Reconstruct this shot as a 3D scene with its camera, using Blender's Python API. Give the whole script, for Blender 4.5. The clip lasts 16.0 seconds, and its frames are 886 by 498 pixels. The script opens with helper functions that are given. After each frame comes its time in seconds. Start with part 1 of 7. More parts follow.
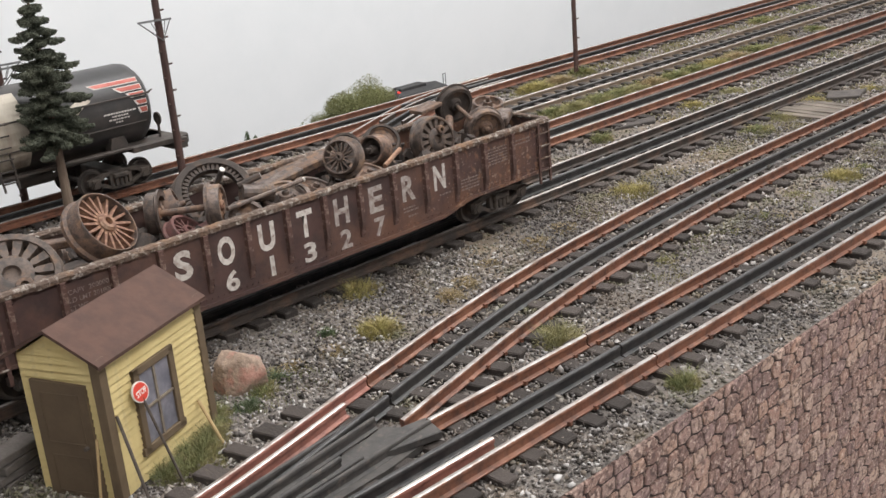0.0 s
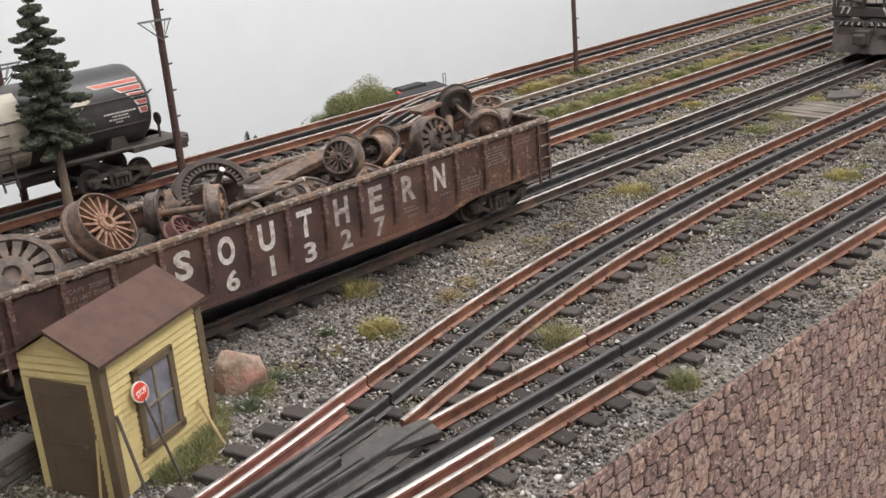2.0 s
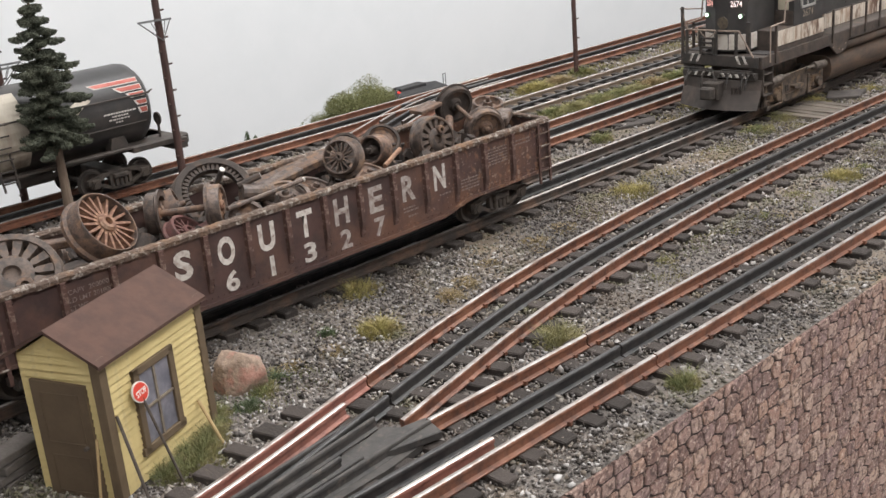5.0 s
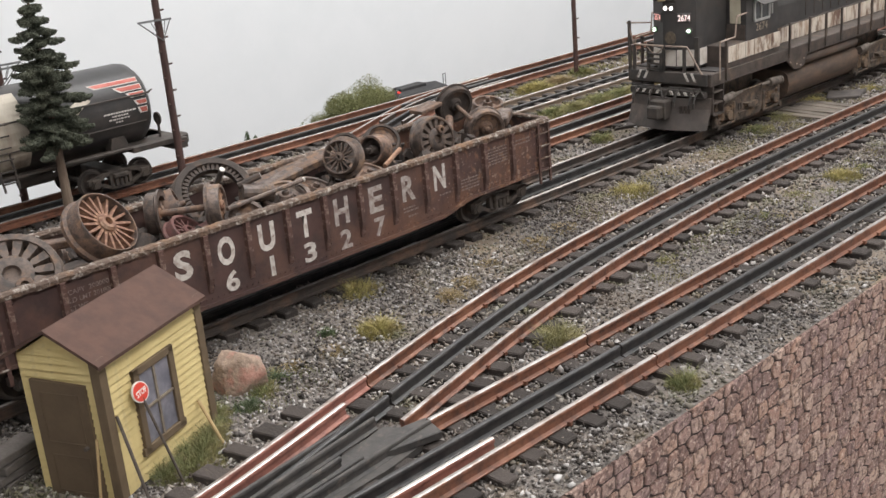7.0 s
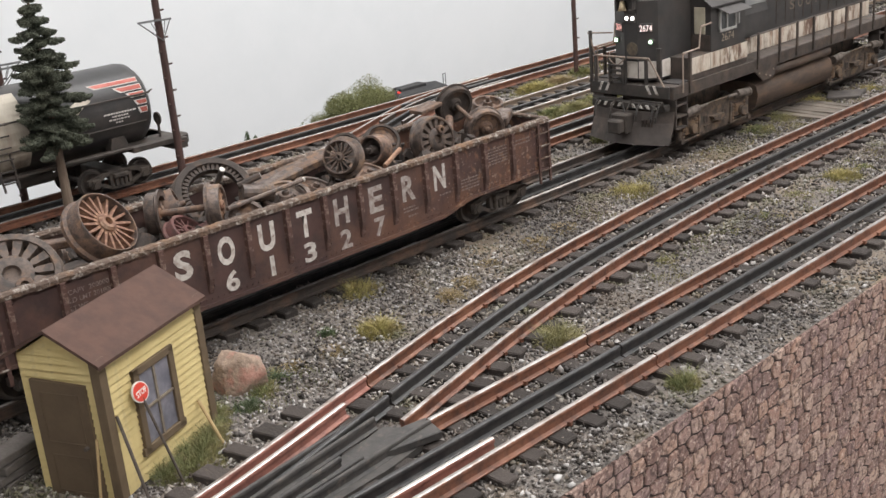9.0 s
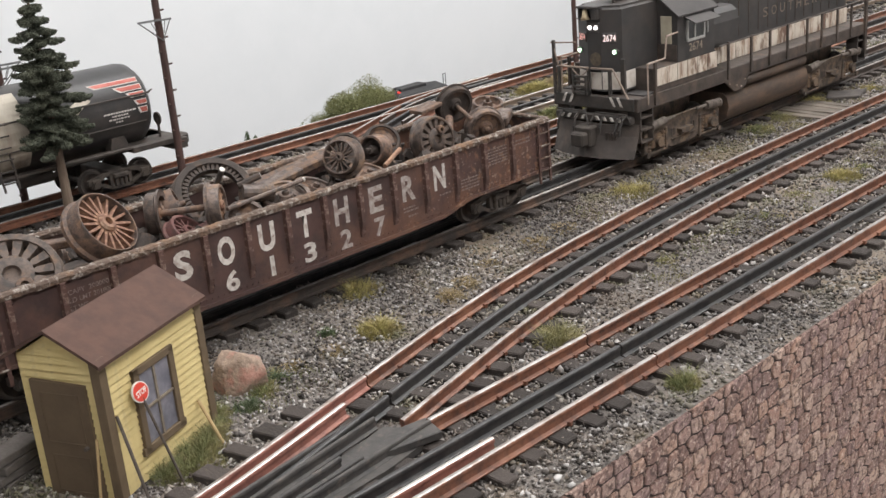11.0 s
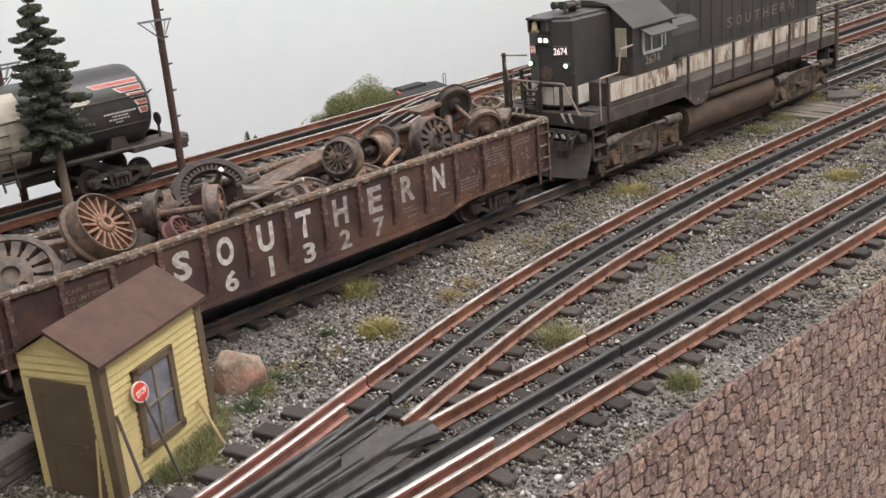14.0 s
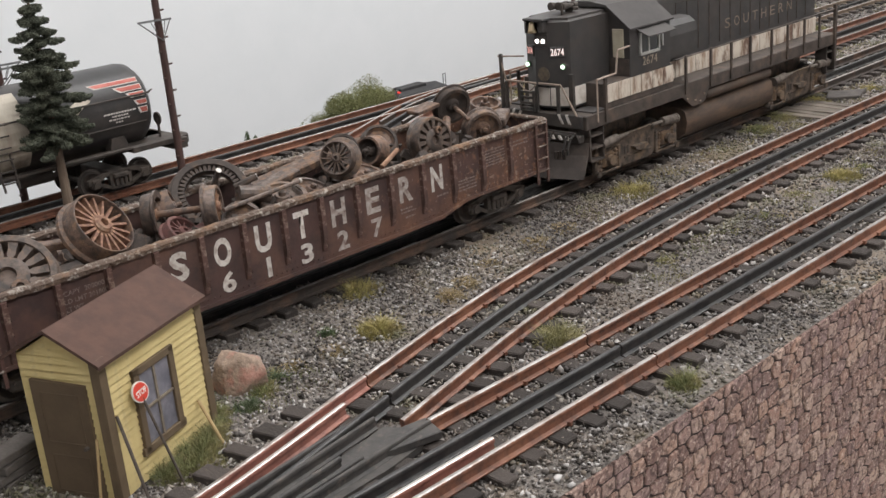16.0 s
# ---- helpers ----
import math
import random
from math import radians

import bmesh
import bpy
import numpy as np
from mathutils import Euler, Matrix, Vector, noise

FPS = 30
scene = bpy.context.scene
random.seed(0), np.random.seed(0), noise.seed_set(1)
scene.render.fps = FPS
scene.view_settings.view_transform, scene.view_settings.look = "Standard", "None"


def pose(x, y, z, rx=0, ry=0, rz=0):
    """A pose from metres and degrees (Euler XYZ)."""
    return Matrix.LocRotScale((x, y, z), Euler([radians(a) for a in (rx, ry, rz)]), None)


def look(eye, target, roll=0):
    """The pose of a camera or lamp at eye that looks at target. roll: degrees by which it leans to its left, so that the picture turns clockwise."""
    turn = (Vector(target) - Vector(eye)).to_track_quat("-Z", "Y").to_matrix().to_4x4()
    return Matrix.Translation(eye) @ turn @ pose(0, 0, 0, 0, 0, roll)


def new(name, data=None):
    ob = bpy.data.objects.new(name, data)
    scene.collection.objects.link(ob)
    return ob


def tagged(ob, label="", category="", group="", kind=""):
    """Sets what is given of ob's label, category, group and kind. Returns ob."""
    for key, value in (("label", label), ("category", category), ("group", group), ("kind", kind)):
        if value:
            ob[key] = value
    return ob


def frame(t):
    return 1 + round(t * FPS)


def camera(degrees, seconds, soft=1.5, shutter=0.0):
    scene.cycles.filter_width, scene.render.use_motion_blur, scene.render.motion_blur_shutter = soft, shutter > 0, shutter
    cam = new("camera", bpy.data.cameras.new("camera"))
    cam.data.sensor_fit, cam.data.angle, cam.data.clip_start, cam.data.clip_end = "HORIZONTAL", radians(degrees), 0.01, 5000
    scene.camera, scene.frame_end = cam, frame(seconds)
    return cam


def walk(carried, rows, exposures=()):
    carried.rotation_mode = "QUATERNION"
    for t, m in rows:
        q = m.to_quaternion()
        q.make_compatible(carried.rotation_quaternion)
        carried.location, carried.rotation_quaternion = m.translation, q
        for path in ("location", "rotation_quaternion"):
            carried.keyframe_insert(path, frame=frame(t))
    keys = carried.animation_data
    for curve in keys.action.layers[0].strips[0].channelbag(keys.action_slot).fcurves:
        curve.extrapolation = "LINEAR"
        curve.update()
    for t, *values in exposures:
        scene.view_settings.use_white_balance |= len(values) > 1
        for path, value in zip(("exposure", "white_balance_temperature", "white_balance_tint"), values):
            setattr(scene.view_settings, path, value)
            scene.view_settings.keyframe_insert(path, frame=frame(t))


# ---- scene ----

# ---- camera ----
cam = camera(43.09, 16.0)
EYE = look((-0.2200, -0.4252, 0.1850), (0.10479, -0.08193, 0.02178), -4.948)
walk(cam, [(0.0, EYE), (16.0, EYE)], exposures=[(0.0, -0.13), (15.0, -0.13), (15.5, -0.28), (16.0, -0.34)])

# ---- light: assumed ceiling lamps in an unseen room ----
world = bpy.data.worlds.new("room_air")
scene.world = world
world.use_nodes = True
world.node_tree.nodes["Background"].inputs[0].default_value = (0.9, 0.95, 1.0, 1)
world.node_tree.nodes["Background"].inputs[1].default_value = 0.12


def unseen_ceiling_lamp(x, y, sx, sy, watts, colour=(1.0, 0.985, 0.975)):
    lamp = bpy.data.lights.new("unseen_ceiling_lamp", "AREA")
    lamp.shape, lamp.size, lamp.size_y, lamp.energy, lamp.color = "RECTANGLE", sx, sy, watts, colour
    ob = new("unseen_ceiling_lamp", lamp)
    ob.matrix_basis = pose(x, y, 1.36)
    return ob


unseen_ceiling_lamp(0.95, 0.1, 2.8, 0.35, 33)
unseen_ceiling_lamp(0.9, -0.5, 1.2, 0.35, 16)
# camera-side lamp added as front fill for faces turned to the camera
unseen_ceiling_lamp(-0.1, -1.3, 1.2, 0.35, 27)


# ---- mesh helpers ----
def link(name, bm, mats, parent=None, label="", smooth=False):
    me = bpy.data.meshes.new(name)
    bmesh.ops.recalc_face_normals(bm, faces=bm.faces)
    bm.to_mesh(me)
    bm.free()
    for m in mats if isinstance(mats, (list, tuple)) else [mats]:
        me.materials.append(m)
    if smooth:
        for p in me.polygons:
            p.use_smooth = True
    ob = new(name, me)
    if parent:
        ob.parent = parent
    if label:
        ob["label"] = label
    return ob


def part(name, bm, material, parent, label="", smooth=False):
    return link(name, bm, material, parent, label, smooth)


def thing(name, m=None, label="", category="", group="", kind=""):
    ob = new(name)
    ob.empty_display_size = 0.01
    if m is not None:
        ob.matrix_basis = m
    return tagged(ob, label, category, group, kind)


def box(bm, x0, x1, y0, y1, z0, z1, bev=0.0, m=None, mat=0):
    v = bmesh.ops.create_cube(bm, size=1)["verts"]
    bmesh.ops.scale(bm, vec=(x1 - x0, y1 - y0, z1 - z0), verts=v)
    bmesh.ops.translate(bm, vec=((x0 + x1) / 2, (y0 + y1) / 2, (z0 + z1) / 2), verts=v)
    if bev:
        e = list({e for q in v for e in q.link_edges})
        out = bmesh.ops.bevel(bm, geom=e, offset=bev, segments=1, affect="EDGES")
        v = list({q for f in out["faces"] for q in f.verts} | {q for q in v if q.is_valid})
    if m is not None:
        bmesh.ops.transform(bm, matrix=m, verts=v)
    if mat:
        for f in {f for q in v for f in q.link_faces}:
            f.material_index = mat
    return v


def rod(bm, a, b, r, r2=None, seg=10, mat=0, cap=True):
    a, b = Vector(a), Vector(b)
    d = b - a
    m = Matrix.Translation((a + b) / 2) @ d.to_track_quat("Z", "Y").to_matrix().to_4x4()
    v = bmesh.ops.create_cone(bm, cap_ends=cap, segments=seg, radius1=r, radius2=r if r2 is None else r2, depth=d.length, matrix=m)["verts"]
    if mat:
        for f in {f for q in v for f in q.link_faces}:
            f.material_index = mat
    return v


def prism(bm, pts, axis, a, b, mat=0):
    """A closed outline of 2D points drawn along an axis from a to b."""
    put = {"x": lambda u, w, s: (s, u, w), "y": lambda u, w, s: (u, s, w), "z": lambda u, w, s: (u, w, s)}[axis]
    lo = [bm.verts.new(put(u, w, a)) for u, w in pts]
    hi = [bm.verts.new(put(u, w, b)) for u, w in pts]
    n = len(pts)
    fs = [bm.faces.new(lo[::-1]), bm.faces.new(hi)]
    fs += [bm.faces.new((lo[i], lo[(i + 1) % n], hi[(i + 1) % n], hi[i])) for i in range(n)]
    for f in fs:
        f.material_index = mat
    return lo + hi


def lathe(bm, prof, seg, m=None, mat=0, closed=False):
    """A profile of (radius, z) turned round the z axis."""
    rings = []
    for r, z in prof:
        rings.append([bm.verts.new((r * math.cos(2 * math.pi * k / seg), r * math.sin(2 * math.pi * k / seg), z)) for k in range(seg)])
    pairs = list(zip(rings, rings[1:])) + ([(rings[-1], rings[0])] if closed else [])
    for a, b in pairs:
        for k in range(seg):
            bm.faces.new((a[k], a[(k + 1) % seg], b[(k + 1) % seg], b[k])).material_index = mat
    if not closed:
        for ring, flip in ((rings[0], True), (rings[-1], False)):
            bm.faces.new(ring[::-1] if flip else ring).material_index = mat
    v = [q for r in rings for q in r]
    if m is not None:
        bmesh.ops.transform(bm, matrix=m, verts=v)
    return v


def sweep(name, line, prof, mats, parent, label="", mat_of=None):
    """A closed profile of (side, up) drawn along a line of (x, y, z)."""
    bm = bmesh.new()
    rings = []
    for i, p in enumerate(line):
        a, b = Vector(line[max(i - 1, 0)]), Vector(line[min(i + 1, len(line) - 1)])
        d = (b - a).normalized()
        s = Vector((-d.y, d.x, 0)).normalized()
        rings.append([bm.verts.new(Vector(p) + s * u + Vector((0, 0, w))) for u, w in prof])
    n = len(prof)
    for a, b in zip(rings, rings[1:]):
        for k in range(n):
            f = bm.faces.new((a[k], a[(k + 1) % n], b[(k + 1) % n], b[k]))
            f.material_index = mat_of[k] if mat_of else 0
    bm.faces.new(rings[0][::-1])
    bm.faces.new(rings[-1])
    return part(name, bm, mats, parent, label)


# ---- materials ----
def material(name, base, rough=0.7, metal=0.0, second=None, scale=300.0, mix=(0.4, 0.65), third=None, scale3=40.0, mix3=(0.5, 0.7),
             bump=0.0, bump_scale=900.0, bump_dist=0.0006, island=0.0, per_object=0.0, glow=0.0, glow_colour=None, rough_vary=0.0, stretch=None, detail=6.0):
    m = bpy.data.materials.new(name)
    m.use_nodes = True
    nt = m.node_tree
    b = nt.nodes["Principled BSDF"]
    L = nt.links.new
    co = nt.nodes.new("ShaderNodeTexCoord").outputs["Object"]
    if stretch:
        mp = nt.nodes.new("ShaderNodeMapping")
        mp.inputs["Scale"].default_value = stretch
        L(co, mp.inputs[0])
        co = mp.outputs[0]

    def noise_of(sc, lo, hi, det=detail):
        n = nt.nodes.new("ShaderNodeTexNoise")
        n.inputs["Scale"].default_value, n.inputs["Detail"].default_value, n.inputs["Roughness"].default_value = sc, det, 0.65
        L(co, n.inputs["Vector"])
        r = nt.nodes.new("ShaderNodeMapRange")
        r.inputs["From Min"].default_value, r.inputs["From Max"].default_value = lo, hi
        L(n.outputs["Fac"], r.inputs["Value"])
        return r.outputs[0]

    def mixed(fac, a, c):
        x = nt.nodes.new("ShaderNodeMix")
        x.data_type = "RGBA"
        L(fac, x.inputs["Factor"])
        for s, v in ((x.inputs["A"], a), (x.inputs["B"], c)):
            if isinstance(v, tuple):
                s.default_value = (*v, 1)
            else:
                L(v, s)
        return x.outputs["Result"]

    col = None
    if second:
        col = mixed(noise_of(scale, *mix), base, second)
    if third:
        col = mixed(noise_of(scale3, *mix3), col if col is not None else base, third)
    if island or per_object:
        g = nt.nodes.new("ShaderNodeNewGeometry") if island else nt.nodes.new("ShaderNodeObjectInfo")
        r = nt.nodes.new("ShaderNodeMapRange")
        r.inputs["To Min"].default_value, r.inputs["To Max"].default_value = 1 - (island or per_object), 1 + (island or per_object)
        L(g.outputs["Random Per Island" if island else "Random"], r.inputs["Value"])
        h = nt.nodes.new("ShaderNodeHueSaturation")
        L(r.outputs[0], h.inputs["Value"])
        if col is not None:
            L(col, h.inputs["Color"])
        else:
            h.inputs["Color"].default_value = (*base, 1)
        col = h.outputs[0]
    if col is not None:
        L(col, b.inputs["Base Color"])
    else:
        b.inputs["Base Color"].default_value = (*base, 1)
    b.inputs["Roughness"].default_value, b.inputs["Metallic"].default_value = rough, metal
    if rough_vary:
        r = nt.nodes.new("ShaderNodeMapRange")
        r.inputs["To Min"].default_value, r.inputs["To Max"].default_value = max(rough - rough_vary, 0.05), min(rough + rough_vary, 1)
        L(noise_of(scale * 0.6, 0.35, 0.65), r.inputs["Value"])
        L(r.outputs[0], b.inputs["Roughness"])
    if bump:
        n = nt.nodes.new("ShaderNodeTexNoise")
        n.inputs["Scale"].default_value, n.inputs["Detail"].default_value = bump_scale, 6
        L(co, n.inputs["Vector"])
        bu = nt.nodes.new("ShaderNodeBump")
        bu.inputs["Strength"].default_value, bu.inputs["Distance"].default_value = bump, bump_dist
        L(n.outputs["Fac"], bu.inputs["Height"])
        L(bu.outputs[0], b.inputs["Normal"])
    if glow:
        b.inputs["Emission Color"].default_value = (*(glow_colour or base), 1)
        b.inputs["Emission Strength"].default_value = glow
    return m


M = {}
M["rail_rust"] = material("rusty_rail_side", (0.185, 0.078, 0.048), 0.50, 0.15, (0.085, 0.045, 0.034), 190, mix=(0.45, 0.66), third=(0.27, 0.125, 0.075), scale3=38, bump=0.5, bump_scale=500, rough_vary=0.14)
M["rail_pink"] = material("pinkish_rusted_rail_side", (0.275, 0.118, 0.090), 0.6, 0.1, (0.150, 0.066, 0.053), 120, mix=(0.45, 0.66), third=(0.34, 0.165, 0.125), scale3=40, bump=0.4, rough_vary=0.12)
# dark rail colour; on the gondola track it carries the car's shade
M["rail_dark"] = material("dark_rail_side", (0.050, 0.037, 0.030), 0.68, 0.05, (0.032, 0.025, 0.022), 160, third=(0.130, 0.075, 0.050), scale3=45, mix3=(0.49, 0.70), bump=0.3)
M["rail_head"] = material("worn_rail_head", (0.39, 0.37, 0.355), 0.42, 0.70, (0.23, 0.185, 0.16), 110, mix=(0.42, 0.62), rough_vary=0.12)
M["bright_rail"] = material("polished_rail", (0.55, 0.52, 0.50), 0.38, 0.75, (0.42, 0.36, 0.33), 90)
M["black_rail"] = material("blackened_rail", (0.030, 0.029, 0.030), 0.42, 0.2, (0.060, 0.056, 0.053), 200, bump=0.1)
M["tie"] = material("creosoted_tie", (0.034, 0.027, 0.024), 0.9, 0, (0.058, 0.047, 0.040), 400, per_object=0.4, bump=0.6, stretch=(4, 1, 1))
M["roadbed"] = material("dirt_and_fine_gravel", (0.165, 0.145, 0.130), 0.95, 0, (0.075, 0.066, 0.060), 520, third=(0.20, 0.15, 0.10), scale3=16, bump=0.8, bump_scale=700, bump_dist=0.0012)
M["wall_joint"] = material("dark_wall_joint", (0.034, 0.022, 0.020), 0.95, 0, (0.055, 0.037, 0.032), 300)
M["backdrop"] = material("painted_backdrop", (0.805, 0.820, 0.836), 0.9, 0, (0.780, 0.800, 0.815), 14, third=(0.815, 0.827, 0.838), scale3=3, bump=0.1, bump_scale=120)
M["room_wall"] = material("off_white_wall", (0.82, 0.815, 0.81), 0.9, 0, (0.78, 0.775, 0.77), 5)
M["black_plastic"] = material("black_switch_plastic", (0.036, 0.033, 0.032), 0.62, 0, (0.075, 0.067, 0.061), 70, mix=(0.42, 0.66), third=(0.105, 0.088, 0.074), scale3=210, mix3=(0.56, 0.70), bump=0.35, bump_scale=500)

# ---- the backdrop, and an assumed room shell ----
def plane_box(name, x0, x1, y0, y1, z0, z1, mat, label, category="wall"):
    bm = bmesh.new()
    box(bm, x0, x1, y0, y1, z0, z1)
    return tagged(link(name, bm, mat), label, category, kind="structure")


plane_box("backdrop", -2.2, 3.2, 0.78, 0.80, -0.98, 1.42, M["backdrop"], "plain pale grey painted backdrop board behind the layout", "backdrop")
# unseen pale shell, added to bounce the lamps' light back as fill
plane_box("wall_south", -2.2, 3.2, -2.42, -2.40, -0.98, 1.42, M["room_wall"], "unseen off-white room wall that bounces fill light")
plane_box("wall_west", -2.22, -2.20, -2.42, 0.80, -0.98, 1.42, M["room_wall"], "unseen off-white room wall that bounces fill light")
plane_box("wall_east", 3.20, 3.22, -2.42, 0.80, -0.98, 1.42, M["room_wall"], "unseen off-white room wall that bounces fill light")
plane_box("ceiling", -2.22, 3.22, -2.42, 0.80, 1.42, 1.44, M["room_wall"], "unseen off-white room ceiling that bounces fill light", "ceiling")
plane_box("floor", -2.22, 3.22, -2.42, 0.80, -1.0, -0.98, M["room_wall"], "unseen off-white room floor that bounces fill light", "floor")

# ---- the layout's ground ----
GROUND = -0.0090
WALL_Y = -0.2210


def ground_height(x, y):
    return GROUND + 0.0008 + 0.0005 * noise.noise((x * 30, y * 30, 0.0)) + 0.0004 * noise.noise((x * 90, y * 90, 3.0))


def build_ground():
    bm = bmesh.new()
    nx, ny = 190, 56
    x0, x1, y0, y1 = -0.75, 2.1, WALL_Y, 0.2810
    grid = [[bm.verts.new((x0 + (x1 - x0) * i / nx, y0 + (y1 - y0) * j / ny, ground_height(x0 + (x1 - x0) * i / nx, y0 + (y1 - y0) * j / ny)))
             for j in range(ny + 1)] for i in range(nx + 1)]
    for i in range(nx):
        for j in range(ny):
            bm.faces.new((grid[i][j], grid[i + 1][j], grid[i + 1][j + 1], grid[i][j + 1]))
    ground = tagged(link("ground", bm, M["roadbed"], smooth=True), "grey gravel and dirt ground of the rail yard", "ground", kind="structure")
    bm = bmesh.new()
    box(bm, x0, x1, y0 + 0.0045, 0.2790, -0.98, GROUND - 0.0015)
    box(bm, x0, x1, 0.2795, 0.3400, -0.98, -0.0265)
    link("layout_base", bm, M["wall_joint"])
    tagged(bpy.data.objects["layout_base"], "dark raised base board carrying the ground", "base board", kind="structure")
    return ground


ground = build_ground()

# ---- tracks ----
GAUGE = 0.0335
RAIL_H = 0.0054
TIE_STEP = 0.0158


def spline(pts, step=0.012):
    """Smooth (x, y) line through points, by Catmull-Rom."""
    out = []
    p = [Vector(q) for q in pts]
    p = [p[0] * 2 - p[1]] + p + [p[-1] * 2 - p[-2]]
    for i in range(1, len(p) - 2):
        n = max(2, int((p[i + 1] - p[i]).length / step))
        for k in range(n):
            t = k / n
            out.append(0.5 * ((2 * p[i]) + (p[i + 1] - p[i - 1]) * t + (2 * p[i - 1] - 5 * p[i] + 4 * p[i + 1] - p[i + 2]) * t * t
                              + (3 * p[i] - p[i - 1] - 3 * p[i + 1] + p[i + 2]) * t ** 3))
    return out + [p[-2]]


def offset(line, d):
    out = []
    for i, p in enumerate(line):
        t = (line[min(i + 1, len(line) - 1)] - line[max(i - 1, 0)]).normalized()
        out.append(p + Vector((-t.y, t.x)) * d)
    return out


def cut(line, x_from, x_to):
    """The stretch of a line between two x, ended exactly there."""
    out = []
    for a, b in zip(line, line[1:]):
        for x in (x_from, x_to):
            if a.x < x < b.x:
                out.append((x, a + (b - a) * ((x - a.x) / (b.x - a.x))))
        if x_from <= b.x <= x_to:
            out.append((b.x, b))
    return [p for _, p in sorted(out, key=lambda q: q[0])]


def rail_prof(h=RAIL_H, w=1.0):
    right = [(0.0023, -h), (0.0023, -h + 0.0005), (0.0008, -h + 0.0011), (0.00058, -0.0022), (0.00108, -0.0018), (0.00116, -0.0010), (0.00095, -0.0003), (0.00050, 0.0)]
    return [(u * w, v) for u, v in right] + [(-u * w, v) for u, v in reversed(right)]


HEAD = [0, 0, 0, 0, 0, 0, 1, 1, 1, 0, 0, 0, 0, 0, 0, 0]


def rail(line, parent, x_from=-9, x_to=9, kind="rail", z=0.0, label="", side="rail_rust"):
    pts = [(p.x, p.y, z) for p in line if x_from <= p.x <= x_to]
    if kind == "centre_rail":
        return sweep("centre_rail", pts, rail_prof(RAIL_H, 1.05), [M["black_rail"]], parent, label or "blackened centre rail")
    head = M["bright_rail"] if kind == "bright" else M["rail_head"]
    return sweep("rail", pts, rail_prof(), [M[side], head], parent, label, HEAD)


bm = bmesh.new()
box(bm, -0.0037, 0.0037, -0.0260, 0.0260, -0.0046, 0, bev=0.0005)
TIE = bpy.data.meshes.new("tie")
bm.to_mesh(TIE)
bm.free()
TIE.materials.append(M["tie"])


def ties(line, parent, x_from, x_to, long=1.0, rnd=random.Random(5)):
    run, last = 0.0, line[0]
    for p in line[1:]:
        d = (p - last)
        run += d.length
        while run >= TIE_STEP:
            run -= TIE_STEP
            q = p - d.normalized() * run
            if x_from <= q.x <= x_to:
                ob = new("tie", TIE)
                ob.parent = parent
                ob.matrix_basis = pose(q.x, q.y + rnd.uniform(-0.0008, 0.0008), -RAIL_H + 0.0002 + rnd.uniform(-0.0006, 0.0001), 0, 0,
                                       math.degrees(math.atan2(d.y, d.x)) + rnd.uniform(-1.5, 1.5))
                ob.scale = (rnd.uniform(0.9, 1.1), rnd.uniform(0.97, 1.04) * long, 1)
        last = p


def straight(y, x0=-0.70, x1=2.0, y_end=None):
    n = 180
    return [Vector((x0 + (x1 - x0) * i / n, y + ((y_end - y) * i / n if y_end is not None else 0))) for i in range(n + 1)]


def track(name, line, label, rails=True, tie_from=-0.4, tie_to=1.75, side="rail_rust"):
    t = thing(name, None, label, "railway track", "yard tracks", "structure")
    if rails:
        rail(offset(line, -GAUGE / 2), t, side=side)
        rail(offset(line, GAUGE / 2), t, side=side)
        rail(line, t, kind="centre_rail", z=-0.0004)
    ties(line, t, tie_from, tie_to)
    return t


L1, L3, L4, L5, L6 = straight(-0.1775), straight(0.0), straight(0.0810), straight(0.1645), straight(0.2495)
L2 = spline([(-0.45, -0.1775), (-0.30, -0.1765), (-0.20, -0.1735), (-0.13, -0.1660), (-0.065, -0.1540), (-0.03, -0.1460), (0.02, -0.1335), (0.05, -0.1262), (0.09, -0.1166),
             (0.13, -0.1088), (0.18, -0.1012), (0.22, -0.0972), (0.30, -0.0908), (0.40, -0.0874), (0.60, -0.0875), (1.2, -0.0875), (2.0, -0.0875)])

track("gondola_track", L3, "three-rail track with rails darkened for the gondola's shade and dark ties", side="rail_dark")
track("yard_track", L4, "three-rail track with rusty rails and dark ties")
M["rail_tan"] = material("tan_dusted_rail_side", (0.23, 0.175, 0.13), 0.85, 0.05, (0.15, 0.11, 0.08), 120, third=(0.28, 0.22, 0.165), scale3=40, bump=0.3)
weedy = thing("weedy_track", None, "three-rail track half buried in pale gravel and weeds", "railway track", "yard tracks", "structure")
for d in (-GAUGE / 2, GAUGE / 2):
    rail(offset(L5, d), weedy, z=-0.0022, side="rail_tan")
rail(L5, weedy, kind="centre_rail", z=-0.0034)
ties(L5, weedy, -0.4, 1.75)
track("rear_track", L6, "three-rail track with rusty rails along the layout's rear edge")

# a branch that leaves the rear track
L7 = spline([(0.52, 0.2495), (0.45, 0.2468), (0.40, 0.2370), (0.36, 0.2215), (0.32, 0.2030), (0.26, 0.1770), (0.20, 0.1650)])[::-1]
branch = thing("rear_branch_track", None, "three-rail branch leaving the rear track", "railway track", "yard tracks", "structure")
for d in (-GAUGE / 2, GAUGE / 2):
    rail(offset(L7, d), branch, z=-0.0003)
    rail(offset(cut(L7, 0.34, 0.50), d * 0.55), branch, z=-0.0005, label="worn guard rail", side="rail_dark")
rail(L7, branch, kind="centre_rail", z=-0.0006)
ties(L7, branch, 0.20, 0.50)

